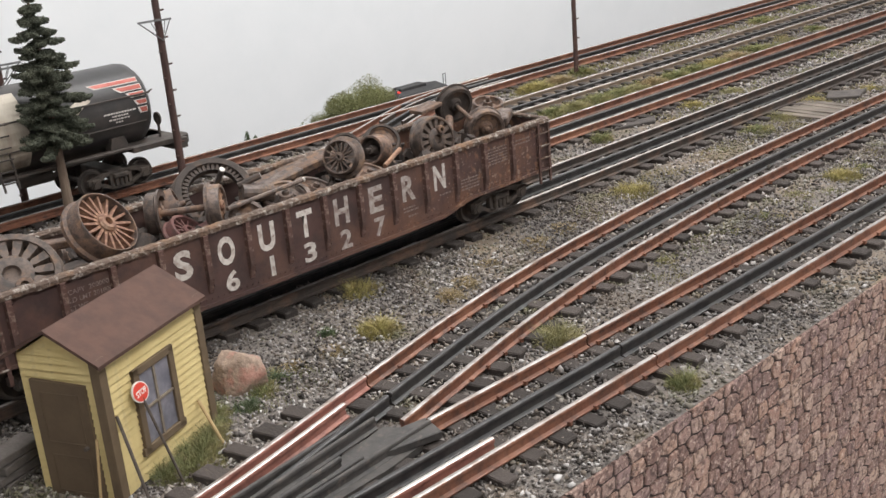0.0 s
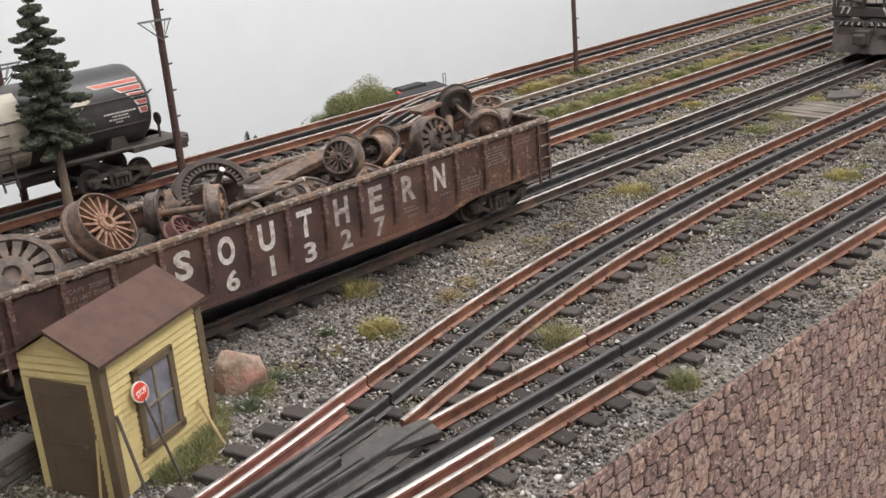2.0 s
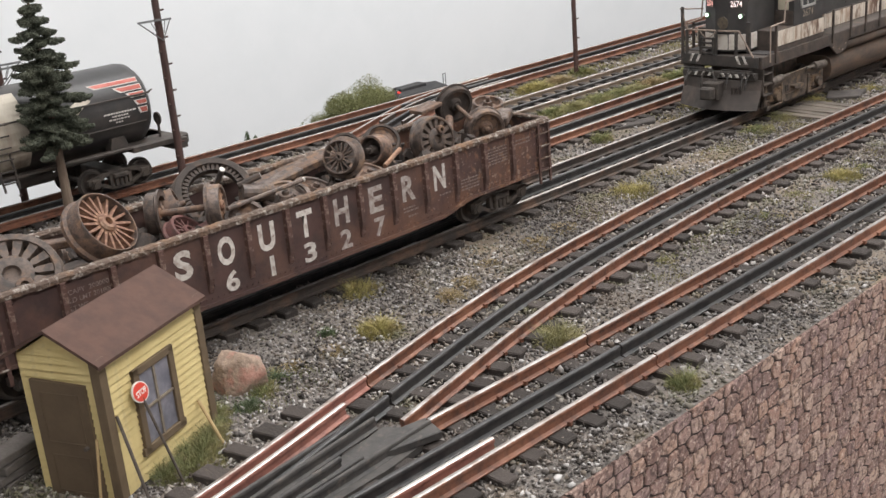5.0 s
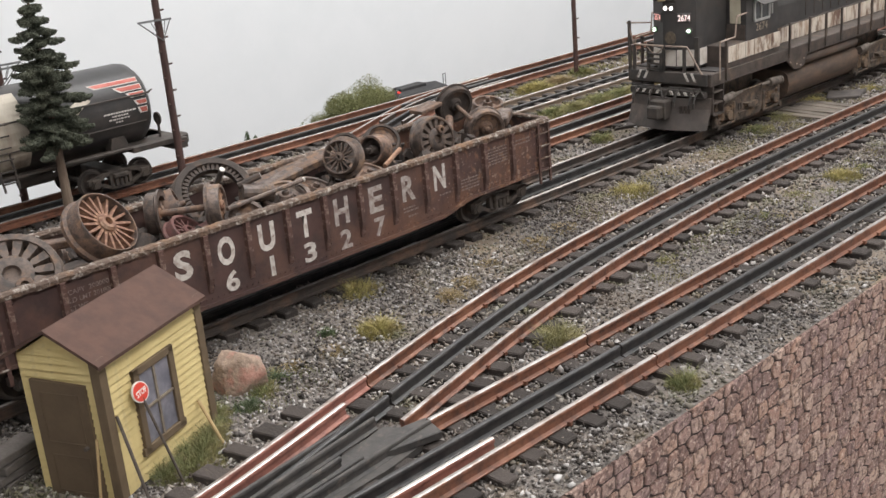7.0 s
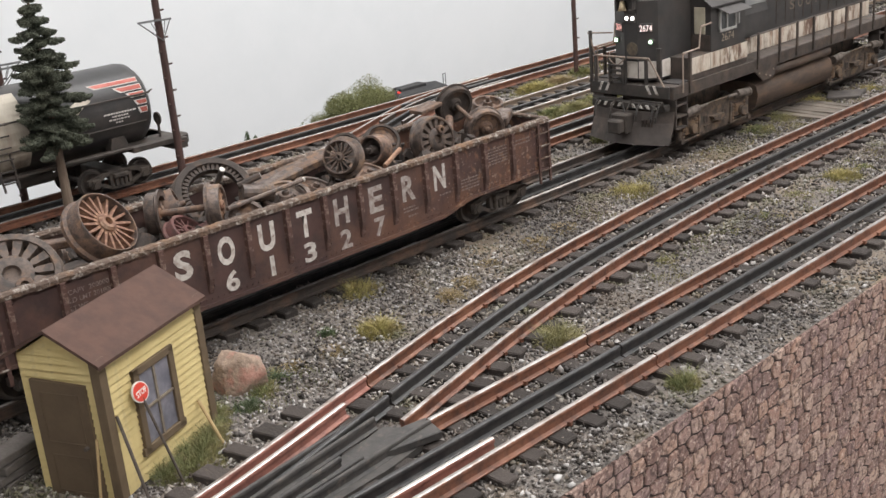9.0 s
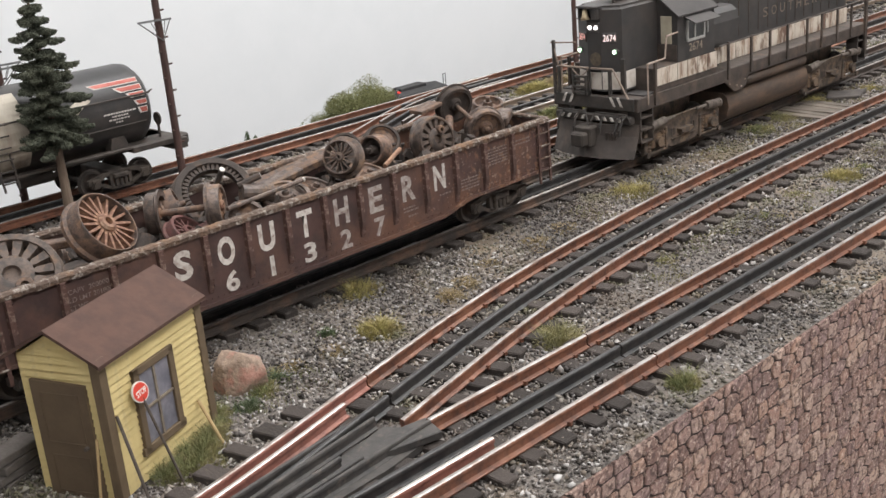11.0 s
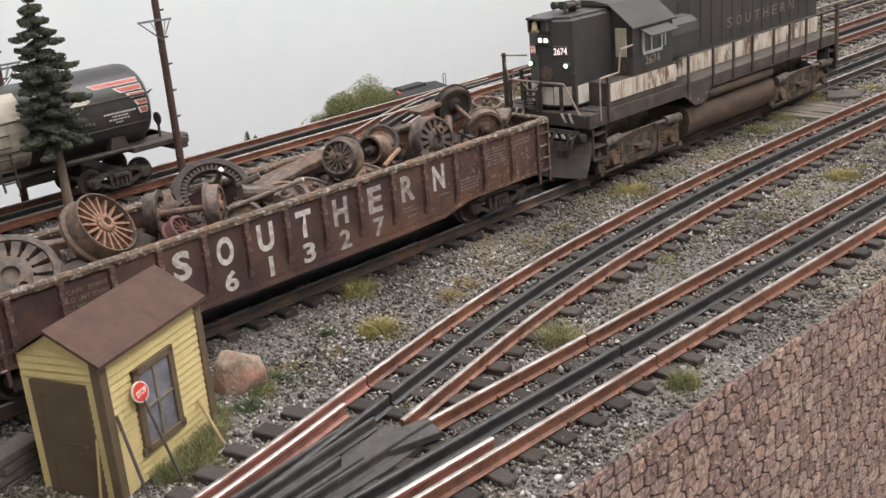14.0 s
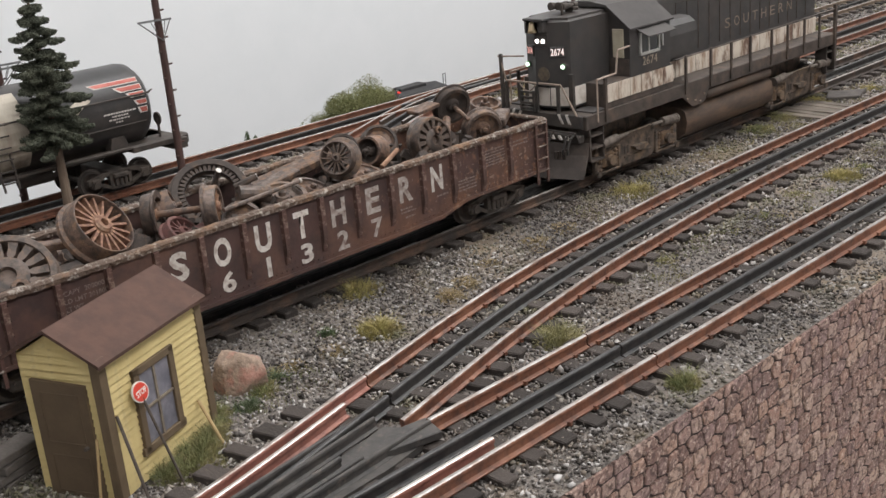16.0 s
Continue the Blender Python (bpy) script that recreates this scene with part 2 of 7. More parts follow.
# the turnout where the two front tracks part
turnout = thing("turnout", None, "three-rail turnout with rusty rails and a black plastic frog", "railway switch", "yard tracks", "structure")
JOINT = 0.1050
for d, start in ((-GAUGE / 2, -9), (GAUGE / 2, 0.016)):
    rail(cut(offset(L1, d), start, JOINT - 0.0004), turnout)
    rail(cut(offset(L1, d), JOINT + 0.0004, 9), turnout)
rail(cut(offset(L2, GAUGE / 2), -9, 0.0262), turnout, side="rail_pink")
rail(cut(offset(L2, GAUGE / 2), 0.0270, 9), turnout)
rail(cut(offset(L2, -GAUGE / 2), 0.010, 9), turnout)
rail(cut(L1, -9, JOINT - 0.0006), turnout, kind="centre_rail", z=-0.0004)
rail(cut(L1, JOINT + 0.0006, 9), turnout, kind="centre_rail", z=-0.0004)
rail(cut(L2, 0.0225, 9), turnout, kind="centre_rail", z=-0.0004)
rail(cut(L2, -0.20, 0.0210), turnout, kind="centre_rail", z=-0.0008)
rail(offset(L2, GAUGE / 2 - 0.0062), turnout, x_from=-0.30, x_to=0.016, kind="bright", label="bright worn guard rail", side="rail_pink")
rail(offset(L1, -GAUGE / 2 + 0.0066), turnout, x_from=-0.30, x_to=0.020, kind="bright", label="bright worn guard rail", side="rail_pink")
ties(L1, turnout, -0.4, 1.75)
ties(L2, turnout, 0.010, 1.75)
ties(L2, turnout, -0.20, 0.012, 1.38)


def build_frog():
    """The black plastic frog: a low bed, a raised wedge at its tip, guide rails fanning over it."""
    bm = bmesh.new()
    prism(bm, [(-0.110, -0.1745), (-0.010, -0.1690), (0.0130, -0.1650), (0.0150, -0.1590), (0.0080, -0.1455), (-0.0300, -0.1520), (-0.110, -0.1620)], "z", -0.0068, -0.0044)
    part("frog_bed", bm, M["black_plastic"], turnout, "dusty black plastic frog bed")
    bm = bmesh.new()
    prism(bm, [(-0.0129, -0.1621), (0.0148, -0.1688), (0.0183, -0.1568), (0.0041, -0.1543)], "z", -0.0046, -0.0014)
    bmesh.ops.bevel(bm, geom=list(bm.edges), offset=0.0004, segments=1, affect="EDGES")
    part("frog_wedge", bm, M["black_plastic"], turnout, "flat black wedge at the frog's tip")
    for a, b, wide, top in (((-0.10, -0.1588), (0.006, -0.1428), 0.70, -0.0004), ((-0.10, -0.1658), (-0.020, -0.1548), 0.75, -0.0004), ((-0.10, -0.1690), (-0.014, -0.1592), 0.95, -0.0012),
                            ((-0.10, -0.1712), (0.016, -0.1612), 0.70, 0.0), ((-0.11, -0.1540), (-0.004, -0.1385), 0.70, -0.0006)):
        sweep("guide_rail", [(*a, top), (*[(u + v) / 2 for u, v in zip(a, b)], top), (*b, top)], rail_prof(0.0048, wide), [M["black_plastic"]], turnout, "black guide rail")


build_frog()


def spikes(line, parent, x_from, x_to):
    """Spike heads on both sides of the running rails at every tie, as one spread of small pieces."""
    bm = bmesh.new()
    rnd = random.Random(17)
    for d in (-GAUGE / 2, GAUGE / 2):
        run, pts = 0.0, cut(offset(line, d), x_from, x_to)
        for a, b in zip(pts, pts[1:]):
            run += (b - a).length
            if run < TIE_STEP:
                continue
            run -= TIE_STEP
            t = (b - a).normalized()
            for k in (-1, 1):
                q = b + Vector((-t.y, t.x)) * k * 0.0025
                box(bm, -0.0008, 0.0008, -0.0007, 0.0007, -RAIL_H - 0.0004, -RAIL_H + rnd.uniform(0.0009, 0.0014), m=pose(q.x, q.y, 0, 0, 0, rnd.uniform(-20, 20)))
    ob = part("spikes", bm, M["rail_rust"], parent, "rusty spike heads")
    ob["kind"] = "stuff"


spikes(L1, turnout, 0.02, 0.62)
spikes(L2, turnout, 0.03, 0.62)

# ---- more materials ----
M["car_side"] = material("weathered_oxide_paint", (0.080, 0.042, 0.036), 0.70, 0, (0.050, 0.030, 0.027), 70, third=(0.15, 0.076, 0.050), scale3=26, mix3=(0.50, 0.72), bump=0.25, bump_scale=500, rough_vary=0.1)
M["car_rust"] = material("rusted_chipped_steel", (0.105, 0.072, 0.055), 0.85, 0.05, (0.38, 0.34, 0.30), 380, mix=(0.52, 0.66), third=(0.19, 0.108, 0.062), scale3=90, bump=0.9, bump_scale=600, bump_dist=0.0012)
M["post"] = material("chipped_oxide_post", (0.098, 0.050, 0.041), 0.75, 0, (0.23, 0.165, 0.13), 420, mix=(0.52, 0.66), third=(0.058, 0.034, 0.029), scale3=60, bump=0.5)
M["black_frame"] = material("grimy_black_frame", (0.046, 0.039, 0.035), 0.75, 0.1, (0.075, 0.061, 0.051), 150, bump=0.2)
M["truck_frame"] = material("dusty_truck_casting", (0.070, 0.056, 0.047), 0.8, 0.1, (0.038, 0.031, 0.027), 140, third=(0.105, 0.083, 0.067), scale3=60, bump=0.25)
M["lettering"] = material("faded_white_lettering", (0.58, 0.54, 0.50), 0.8, 0, (0.34, 0.27, 0.24), 260, mix=(0.45, 0.64), third=(0.20, 0.13, 0.11), scale3=420, mix3=(0.60, 0.68), per_object=0.16)
M["lettering_dim"] = material("worn_thin_lettering", (0.40, 0.355, 0.325), 0.8, 0, (0.22, 0.165, 0.145), 260, mix=(0.43, 0.62), third=(0.13, 0.082, 0.070), scale3=380, mix3=(0.57, 0.66))
M["small_lettering"] = material("faint_lettering", (0.25, 0.20, 0.18), 0.85, 0, (0.13, 0.088, 0.075), 500)
M["scrap"] = material("rusty_brown_casting", (0.145, 0.090, 0.064), 0.62, 0.08, (0.060, 0.042, 0.035), 260, mix=(0.42, 0.58), third=(0.225, 0.130, 0.078), scale3=150, mix3=(0.52, 0.68), per_object=0.2, bump=0.5, bump_scale=900, rough_vary=0.18)
M["scrap_grey"] = material("dull_grey_brown_steel", (0.135, 0.098, 0.080), 0.52, 0.12, (0.058, 0.044, 0.038), 230, mix=(0.42, 0.58), third=(0.210, 0.130, 0.082), scale3=140, mix3=(0.53, 0.70), per_object=0.2, bump=0.45, bump_scale=900, rough_vary=0.18)
M["scrap_slate"] = material("grimy_slate_casting", (0.112, 0.080, 0.063), 0.72, 0.0, (0.050, 0.039, 0.034), 240, mix=(0.42, 0.60), third=(0.19, 0.115, 0.072), scale3=140, mix3=(0.54, 0.68), bump=0.4, bump_scale=900, rough_vary=0.15)
M["scrap_orange"] = material("orange_rusted_spokes", (0.29, 0.165, 0.10), 0.75, 0.05, (0.165, 0.082, 0.055), 330, mix=(0.42, 0.58), third=(0.36, 0.26, 0.18), scale3=190, mix3=(0.52, 0.66), bump=0.35, bump_scale=900)
M["scrap_red"] = material("dull_red_scrap", (0.125, 0.050, 0.044), 0.8, 0.0, (0.075, 0.038, 0.033), 240, mix=(0.42, 0.60), third=(0.17, 0.085, 0.070), scale3=140, bump=0.4)
M["scrap_dark"] = material("oily_dark_steel", (0.040, 0.031, 0.027), 0.82, 0.0, (0.066, 0.049, 0.040), 240, third=(0.105, 0.065, 0.043), scale3=130, mix3=(0.56, 0.70), bump=0.3)
M["pale_end"] = material("bare_pale_steel", (0.55, 0.52, 0.48), 0.5, 0.3, (0.4, 0.37, 0.34), 200)


def rusted(m, centre, reach):
    """Orange rust breaking through the paint in speckled patches, thickest about one end of the car."""
    nt = m.node_tree
    L = nt.links.new
    b = nt.nodes["Principled BSDF"]
    old = b.inputs["Base Color"].links[0].from_socket
    co = nt.nodes.new("ShaderNodeTexCoord").outputs["Object"]
    xyz = nt.nodes.new("ShaderNodeSeparateXYZ")
    L(co, xyz.inputs[0])
    far = nt.nodes.new("ShaderNodeMapRange")
    far.inputs["From Min"].default_value, far.inputs["From Max"].default_value = centre - reach, centre
    far.inputs["To Min"].default_value, far.inputs["To Max"].default_value = -0.13, 0.035
    L(xyz.outputs["X"], far.inputs["Value"])
    last = old
    for sc, lo, hi, colour, top in ((34.0, 0.50, 0.70, (0.190, 0.088, 0.050), 0.7), (260.0, 0.57, 0.68, (0.27, 0.140, 0.075), 0.5), (480.0, 0.63, 0.69, (0.36, 0.27, 0.21), 0.45)):
        n = nt.nodes.new("ShaderNodeTexNoise")
        n.inputs["Scale"].default_value, n.inputs["Detail"].default_value = sc, 6
        L(co, n.inputs["Vector"])
        add = nt.nodes.new("ShaderNodeMath")
        L(n.outputs["Fac"], add.inputs[0])
        L(far.outputs[0], add.inputs[1])
        r = nt.nodes.new("ShaderNodeMapRange")
        r.inputs["From Min"].default_value, r.inputs["From Max"].default_value, r.inputs["To Max"].default_value = lo, hi, top
        L(add.outputs[0], r.inputs["Value"])
        x = nt.nodes.new("ShaderNodeMix")
        x.data_type = "RGBA"
        L(r.outputs[0], x.inputs["Factor"])
        L(last, x.inputs["A"])
        x.inputs["B"].default_value = (*colour, 1)
        last = x.outputs["Result"]
    L(last, b.inputs["Base Color"])


rusted(M["car_side"], 0.125, 0.15)

# ---- lettering ----
def glyphs(name, text, w, h, mat, parent, m, deep=0.0002, bold=0.0, label=""):
    """Words in the built-in font, fitted to width w and height h, standing at the pose m."""
    cu = bpy.data.curves.new(name, "FONT")
    cu.body, cu.align_x, cu.resolution_u, cu.offset = text, "CENTER", 3, bold
    cu.fill_mode = "FRONT"
    tmp = bpy.data.objects.new("tmp", cu)
    scene.collection.objects.link(tmp)
    me = bpy.data.meshes.new_from_object(tmp.evaluated_get(bpy.context.evaluated_depsgraph_get()))
    bpy.data.objects.remove(tmp)
    xs, ys = [v.co.x for v in me.vertices], [v.co.y for v in me.vertices]
    cx, cy, sx, sy = (max(xs) + min(xs)) / 2, (max(ys) + min(ys)) / 2, w / (max(xs) - min(xs)), h / (max(ys) - min(ys))
    for v in me.vertices:
        v.co = ((v.co.x - cx) * sx, (v.co.y - cy) * sy, 0)
    me.materials.append(mat)
    me.name = name
    ob = new(name, me)
    ob.parent = parent
    ob.matrix_basis = m
    if label:
        ob["label"] = label
    return ob


def bars(name, rows, mat, parent, m, line=0.0007):
    """Lines of writing too small to read: plain dashes. rows: (x, y, width)."""
    bm = bmesh.new()
    rnd = random.Random(len(rows))
    for x, y, w in rows:
        at = x
        while at < x + w:
            n = rnd.uniform(0.0008, 0.0022)
            n = min(n, x + w - at)
            box(bm, at, at + n, y, y + line, -0.00008, 0.00008)
            at += n + 0.0006
    ob = part(name, bm, mat, parent)
    ob.matrix_basis = m
    return ob


# ---- wheels and running gear ----
def wheel_bm(r, width, seg=36, spokes=0, hub=0.3, flange=1.1, counter=False, rim=0.80):
    """A rail wheel round the z axis, its outer face at z = width, its flange at z = 0. Slot 0: tread and rim, slot 1: face, spokes and hub."""
    bm = bmesh.new()
    ri = r * rim
    lathe(bm, [(ri, 0), (r * flange, 0), (r * flange, width * 0.16), (r, width * 0.26), (r * 0.985, width * 0.94), (r * 0.96, width), (ri * 1.02, width), (ri, width * 0.93)], seg, closed=True)
    if spokes:
        if counter:
            pts = [(ri * 1.0 * math.cos(a), ri * math.sin(a)) for a in [math.radians(200 + 14 * k) for k in range(11)]]
            prism(bm, pts, "z", width * 0.35, width * 0.88, mat=1)
        if hub < 0.6:
            lathe(bm, [(r * hub * 1.1, width * 0.2), (r * hub * 1.05, width * 0.95), (r * hub * 0.8, width * 1.05), (r * hub * 0.45, width * 1.05), (r * hub * 0.40, width * 0.8), (r * hub * 0.16, width * 0.8)], 20, mat=1)
    else:
        lathe(bm, [(ri * 1.01, width * 0.3), (ri * 1.01, width * 0.85), (ri * 0.85, width * 0.62), (r * hub * 1.3, width * 0.58), (r * hub, width * 0.9), (r * hub * 0.9, width * 1.02), (r * hub * 0.5, width * 1.02), (r * hub * 0.45, width * 1.3), (r * hub * 0.2, width * 1.35)], seg, mat=1)
    return bm


def add_spokes(wheel, r, width, spokes, hub, rim, mat, inner=None, flare=False, deep=(0.35, 0.85)):
    """Spokes between hub and rim, as pieces of their own: straight and tapered, or flared into the rim so that the gaps are round-ended slots."""
    bm = bmesh.new()
    ri, w = r * rim, r * 0.036
    h = r * hub * 0.8 if inner is None else r * inner
    z0, z1 = width * deep[0], width * deep[1]
    half = math.pi / spokes
    rows = [(0.0, 1.5 * w), (1.0, w)]
    if flare:
        rows = [(0.0, h * half * 1.02), (0.22, h * half * 0.80), (0.36, w * 2.5), (0.70, w * 2.7), (0.84, w * 3.1), (0.93, ri * half * 0.62), (1.0, ri * half * 1.01)]
    rings = []
    for u, b in rows:
        x = h + (ri * 1.01 - h) * u
        rings.append([bm.verts.new(p) for p in ((x, -b, z0), (x, b, z0), (x, b * 0.86, z1), (x, -b * 0.86, z1))])
    for a, b in zip(rings, rings[1:]):
        for k in range(4):
            bm.faces.new((a[k], a[(k + 1) % 4], b[(k + 1) % 4], b[k]))
    bm.faces.new(rings[0][::-1])
    first = part("spoke", bm, mat, wheel)
    for k in range(1, spokes):
        ob = new("spoke", first.data)
        ob.parent = wheel
        ob.matrix_basis = Matrix.Rotation(2 * math.pi * k / spokes, 4, "Z")


def sharp(ob, deg=35):
    for p in ob.data.polygons:
        p.use_smooth = True
    ob.data.set_sharp_from_angle(angle=math.radians(deg))
    return ob


def wheelset(parent, x, z, r, gauge_half=0.0165, mat=None, name="wheelset"):
    """Two wheels on an axle, the axle along y."""
    ws = new(name)
    bm = bmesh.new()
    for s in (-1, 1):
        w = wheel_bm(r, 0.0034, 30)
        bmesh.ops.transform(w, matrix=pose(0, s * (gauge_half - 0.0012), 0, -90 * (-1 if s < 0 else 1), 0, 0), verts=w.verts)
        me = bpy.data.meshes.new("t")
        w.to_mesh(me)
        w.free()
        bm.from_mesh(me)
        bpy.data.meshes.remove(me)
    rod(bm, (0, -0.020, 0), (0, 0.020, 0), 0.0016)
    bpy.data.objects.remove(ws)
    ob = part(name, bm, [mat or M["black_frame"], M["scrap_dark"]], parent)
    ob.matrix_basis = pose(x, 0, z)
    return sharp(ob)


def freight_truck(car, x, label="grimy freight truck"):
    """A two-axle freight truck with cast side frames; origin at railhead under its centre."""
    bm = bmesh.new()
    for s in (-1, 1):
        y0, y1 = (s * 0.0205, s * 0.0235)
        lo, hi = min(y0, y1), max(y0, y1)
        prism(bm, [(-0.0225, 0.0085), (-0.0225, 0.0118), (-0.0120, 0.0142), (0.0120, 0.0142), (0.0225, 0.0118), (0.0225, 0.0085), (0.0150, 0.0098), (0.0100, 0.0120), (-0.0100, 0.0120), (-0.0150, 0.0098)], "y", lo, hi)
        prism(bm, [(-0.0155, 0.0092), (-0.0155, 0.0072), (-0.0068, 0.0030), (0.0068, 0.0030), (0.0155, 0.0072), (0.0155, 0.0092), (0.0058, 0.0048), (-0.0058, 0.0048)], "y", lo, hi)
        for d in (-1, 1):
            box(bm, d * 0.0066 - 0.0011, d * 0.0066 + 0.0011, lo, hi, 0.0040, 0.0130)
            box(bm, d * 0.0175 - 0.0032, d * 0.0175 + 0.0032, s * 0.0222 - 0.0022, s * 0.0222 + 0.0022, 0.0058, 0.0122, bev=0.0008)
            rod(bm, (d * 0.0175, s * 0.0240, 0.0085), (d * 0.0175, s * 0.0252, 0.0085), 0.0022, seg=12)
        for k in (-1, 0, 1):
            rod(bm, (k * 0.0032, s * 0.0232, 0.0045), (k * 0.0032, s * 0.0232, 0.0100), 0.0013, seg=8)
        box(bm, -0.0055, 0.0055, s * 0.0240 - 0.0018, s * 0.0240 + 0.0010, 0.0098, 0.0128, bev=0.0006)
    box(bm, -0.0055, 0.0055, -0.0205, 0.0205, 0.0085, 0.0140, bev=0.0006)
    t = part("truck", bm, [M["truck_frame"], M["scrap_dark"]], car, label)
    t.matrix_basis = pose(x, 0, 0)
    return t, [wheelset(t, d * 0.0175, 0.0085, 0.0083) for d in (-1, 1)]


# ---- the gondola ----
GX = 0.0775
gondola = thing("gondola_car", pose(GX, 0, 0), "weathered oxide-red gondola car loaded with scrap wheels", "gondola car")
HALF = 0.1620


def gondola_outline():
    return [(-HALF, 0.0190), (-0.098, 0.0184), (-0.079, 0.0140), (-0.05, 0.0134), (0.05, 0.0134), (0.079, 0.0140), (0.098, 0.0184), (HALF, 0.0190)]


def build_gondola():
    g = gondola
    low = gondola_outline()
    sides = []
    for s in (-1, 1):
        bm = bmesh.new()
        prism(bm, low + [(HALF, 0.0470), (-HALF, 0.0470)], "y", s * 0.0300 - 0.0006, s * 0.0300 + 0.0006)
        sides.append(part("side", bm, M["car_side"], g, "oxide-red steel side sheet"))
        bm = bmesh.new()
        n = 160
        rnd = random.Random(8 + s)
        rings = []
        for i in range(n + 1):
            x = -HALF + 2 * HALF * i / n
            j = [rnd.uniform(-0.00022, 0.00022) for _ in range(6)]
            prof = [(-0.0019, -0.0018), (0.0017, -0.0018), (0.0020, 0.0), (0.0012, 0.0010), (-0.0012, 0.0010), (-0.0021, 0.0)]
            rings.append([bm.verts.new((x, s * 0.0303 + u + a, 0.0472 + w + a * 0.8)) for (u, w), a in zip(prof, j)])
        for a, b in zip(rings, rings[1:]):
            for k in range(6):
                bm.faces.new((a[k], a[(k + 1) % 6], b[(k + 1) % 6], b[k]))
        part("top_sill", bm, M["car_rust"], g, "rust-eaten top rim with chipped paint")
        bm = bmesh.new()
        for a, b in zip(low, low[1:]):
            prism(bm, [(a[0], a[1] - 0.0004), (b[0], b[1] - 0.0004), (b[0], b[1] + 0.0012), (a[0], a[1] + 0.0012)], "y", s * 0.0310 - 0.0007, s * 0.0310 + 0.0004)
        part("bottom_sill", bm, M["car_side"], g)
        # tapered posts
        bm = bmesh.new()
        zt, zb = 0.0456, 0.0190
        for w, u in ((0.00125, 0.0),):
            y0, y1, y2 = s * 0.0305, s * 0.0328, s * 0.0312
            v = [bm.verts.new(p) for p in ((-0.0015, y0, zb), (0.0015, y0, zb), (0.0015, y0, zt), (-0.0015, y0, zt), (-0.0010, y2, zb + 0.0006), (0.0010, y2, zb + 0.0006), (0.00115, y1, zt - 0.0005), (-0.00115, y1, zt - 0.0005),
                                           (0.00115, y1, 0.0260), (-0.00115, y1, 0.0260))]
            for q in ((0, 1, 5, 4), (2, 3, 7, 6), (4, 5, 8, 9), (9, 8, 6, 7), (1, 2, 6, 8, 5), (3, 0, 4, 9, 7)):
                bm.faces.new([v[i] for i in q])
        first = part("post", bm, M["post"], g)
        xs = [-0.1476 + 0.0215 * i for i in range(15)]
        first.matrix_basis = pose(xs[0], 0, 0)
        for x in xs[1:-1]:
            ob = new("post", first.data)
            ob.parent = g
            ob.matrix_basis = pose(x, 0, 0)
        bm = bmesh.new()
        for i in range(108):
            x = -0.1605 + 0.0030 * i
            z = 0.0030 + np.interp(x, [p[0] for p in low], [p[1] for p in low])
            box(bm, x - 0.00030, x + 0.00030, s * 0.0308 - 0.0003, s * 0.0308 + 0.0003, z - 0.0003, z + 0.0003)
        for x in xs[:-1]:
            for k in range(8):
                box(bm, x + 0.0019, x + 0.0025, s * 0.0308 - 0.0003, s * 0.0308 + 0.0003, 0.0215 + 0.0030 * k, 0.0221 + 0.0030 * k)
        rivets = part("rivets", bm, M["car_side"], g, "rows of small rivet heads")
        rivets["kind"] = "stuff"
        # ladders at both ends
        for e in (-1, 1):
            bm = bmesh.new()
            for x in (0.1528, 0.1612):
                box(bm, e * x - 0.0007, e * x + 0.0007, s * 0.0322 - 0.0005, s * 0.0322 + 0.0005, 0.0125, 0.0470)
            for z in (0.0195, 0.0265, 0.0335, 0.0405, 0.0460):
                rod(bm, (e * 0.1528, s * 0.0328, z), (e * 0.1612, s * 0.0328, z), 0.00045, seg=6, mat=1)
            part("ladder", bm, [M["post"], M["car_rust"]], g, "rusty side ladder with thin rungs")
    for e in (-1, 1):
        bm = bmesh.new()
        box(bm, e * 0.1612 - 0.0006, e * 0.1612 + 0.0006, -0.0300, 0.0300, 0.0175, 0.0470)
        for z in (0.024, 0.031, 0.038):
            rod(bm, (e * 0.1612, -0.030, z), (e * 0.1612, 0.030, z), 0.0016, seg=8)
        part("end", bm, M["car_side"], g, "ribbed oxide-red end wall")
        bm = bmesh.new()
        box(bm, e * 0.1612 - 0.0013, e * 0.1612 + 0.0013, -0.0305, 0.0305, 0.0462, 0.0484, bev=0.0006)
        part("end_sill", bm, M["car_rust"], g)
        bm = bmesh.new()
        box(bm, min(e * 0.160, e * 0.172), max(e * 0.160, e * 0.172), -0.0025, 0.0025, 0.0155, 0.0195, bev=0.0006)
        box(bm, min(e * 0.170, e * 0.177), max(e * 0.170, e * 0.177), -0.0040, 0.0040, 0.0140, 0.0200, bev=0.0010)
        part("coupler", bm, M["black_frame"], g)
    bm = bmesh.new()
    box(bm, -0.161, 0.161, -0.0295, 0.0295, 0.0195, 0.0208)
    box(bm, -0.150, 0.150, -0.0040, 0.0040, 0.0125, 0.0195)
    for x in (-0.06, -0.02, 0.02, 0.06):
        box(bm, x - 0.001, x + 0.001, -0.0295, 0.0295, 0.0150, 0.0195)
    part("floor_pan", bm, M["black_frame"], g, "dark underframe and floor")
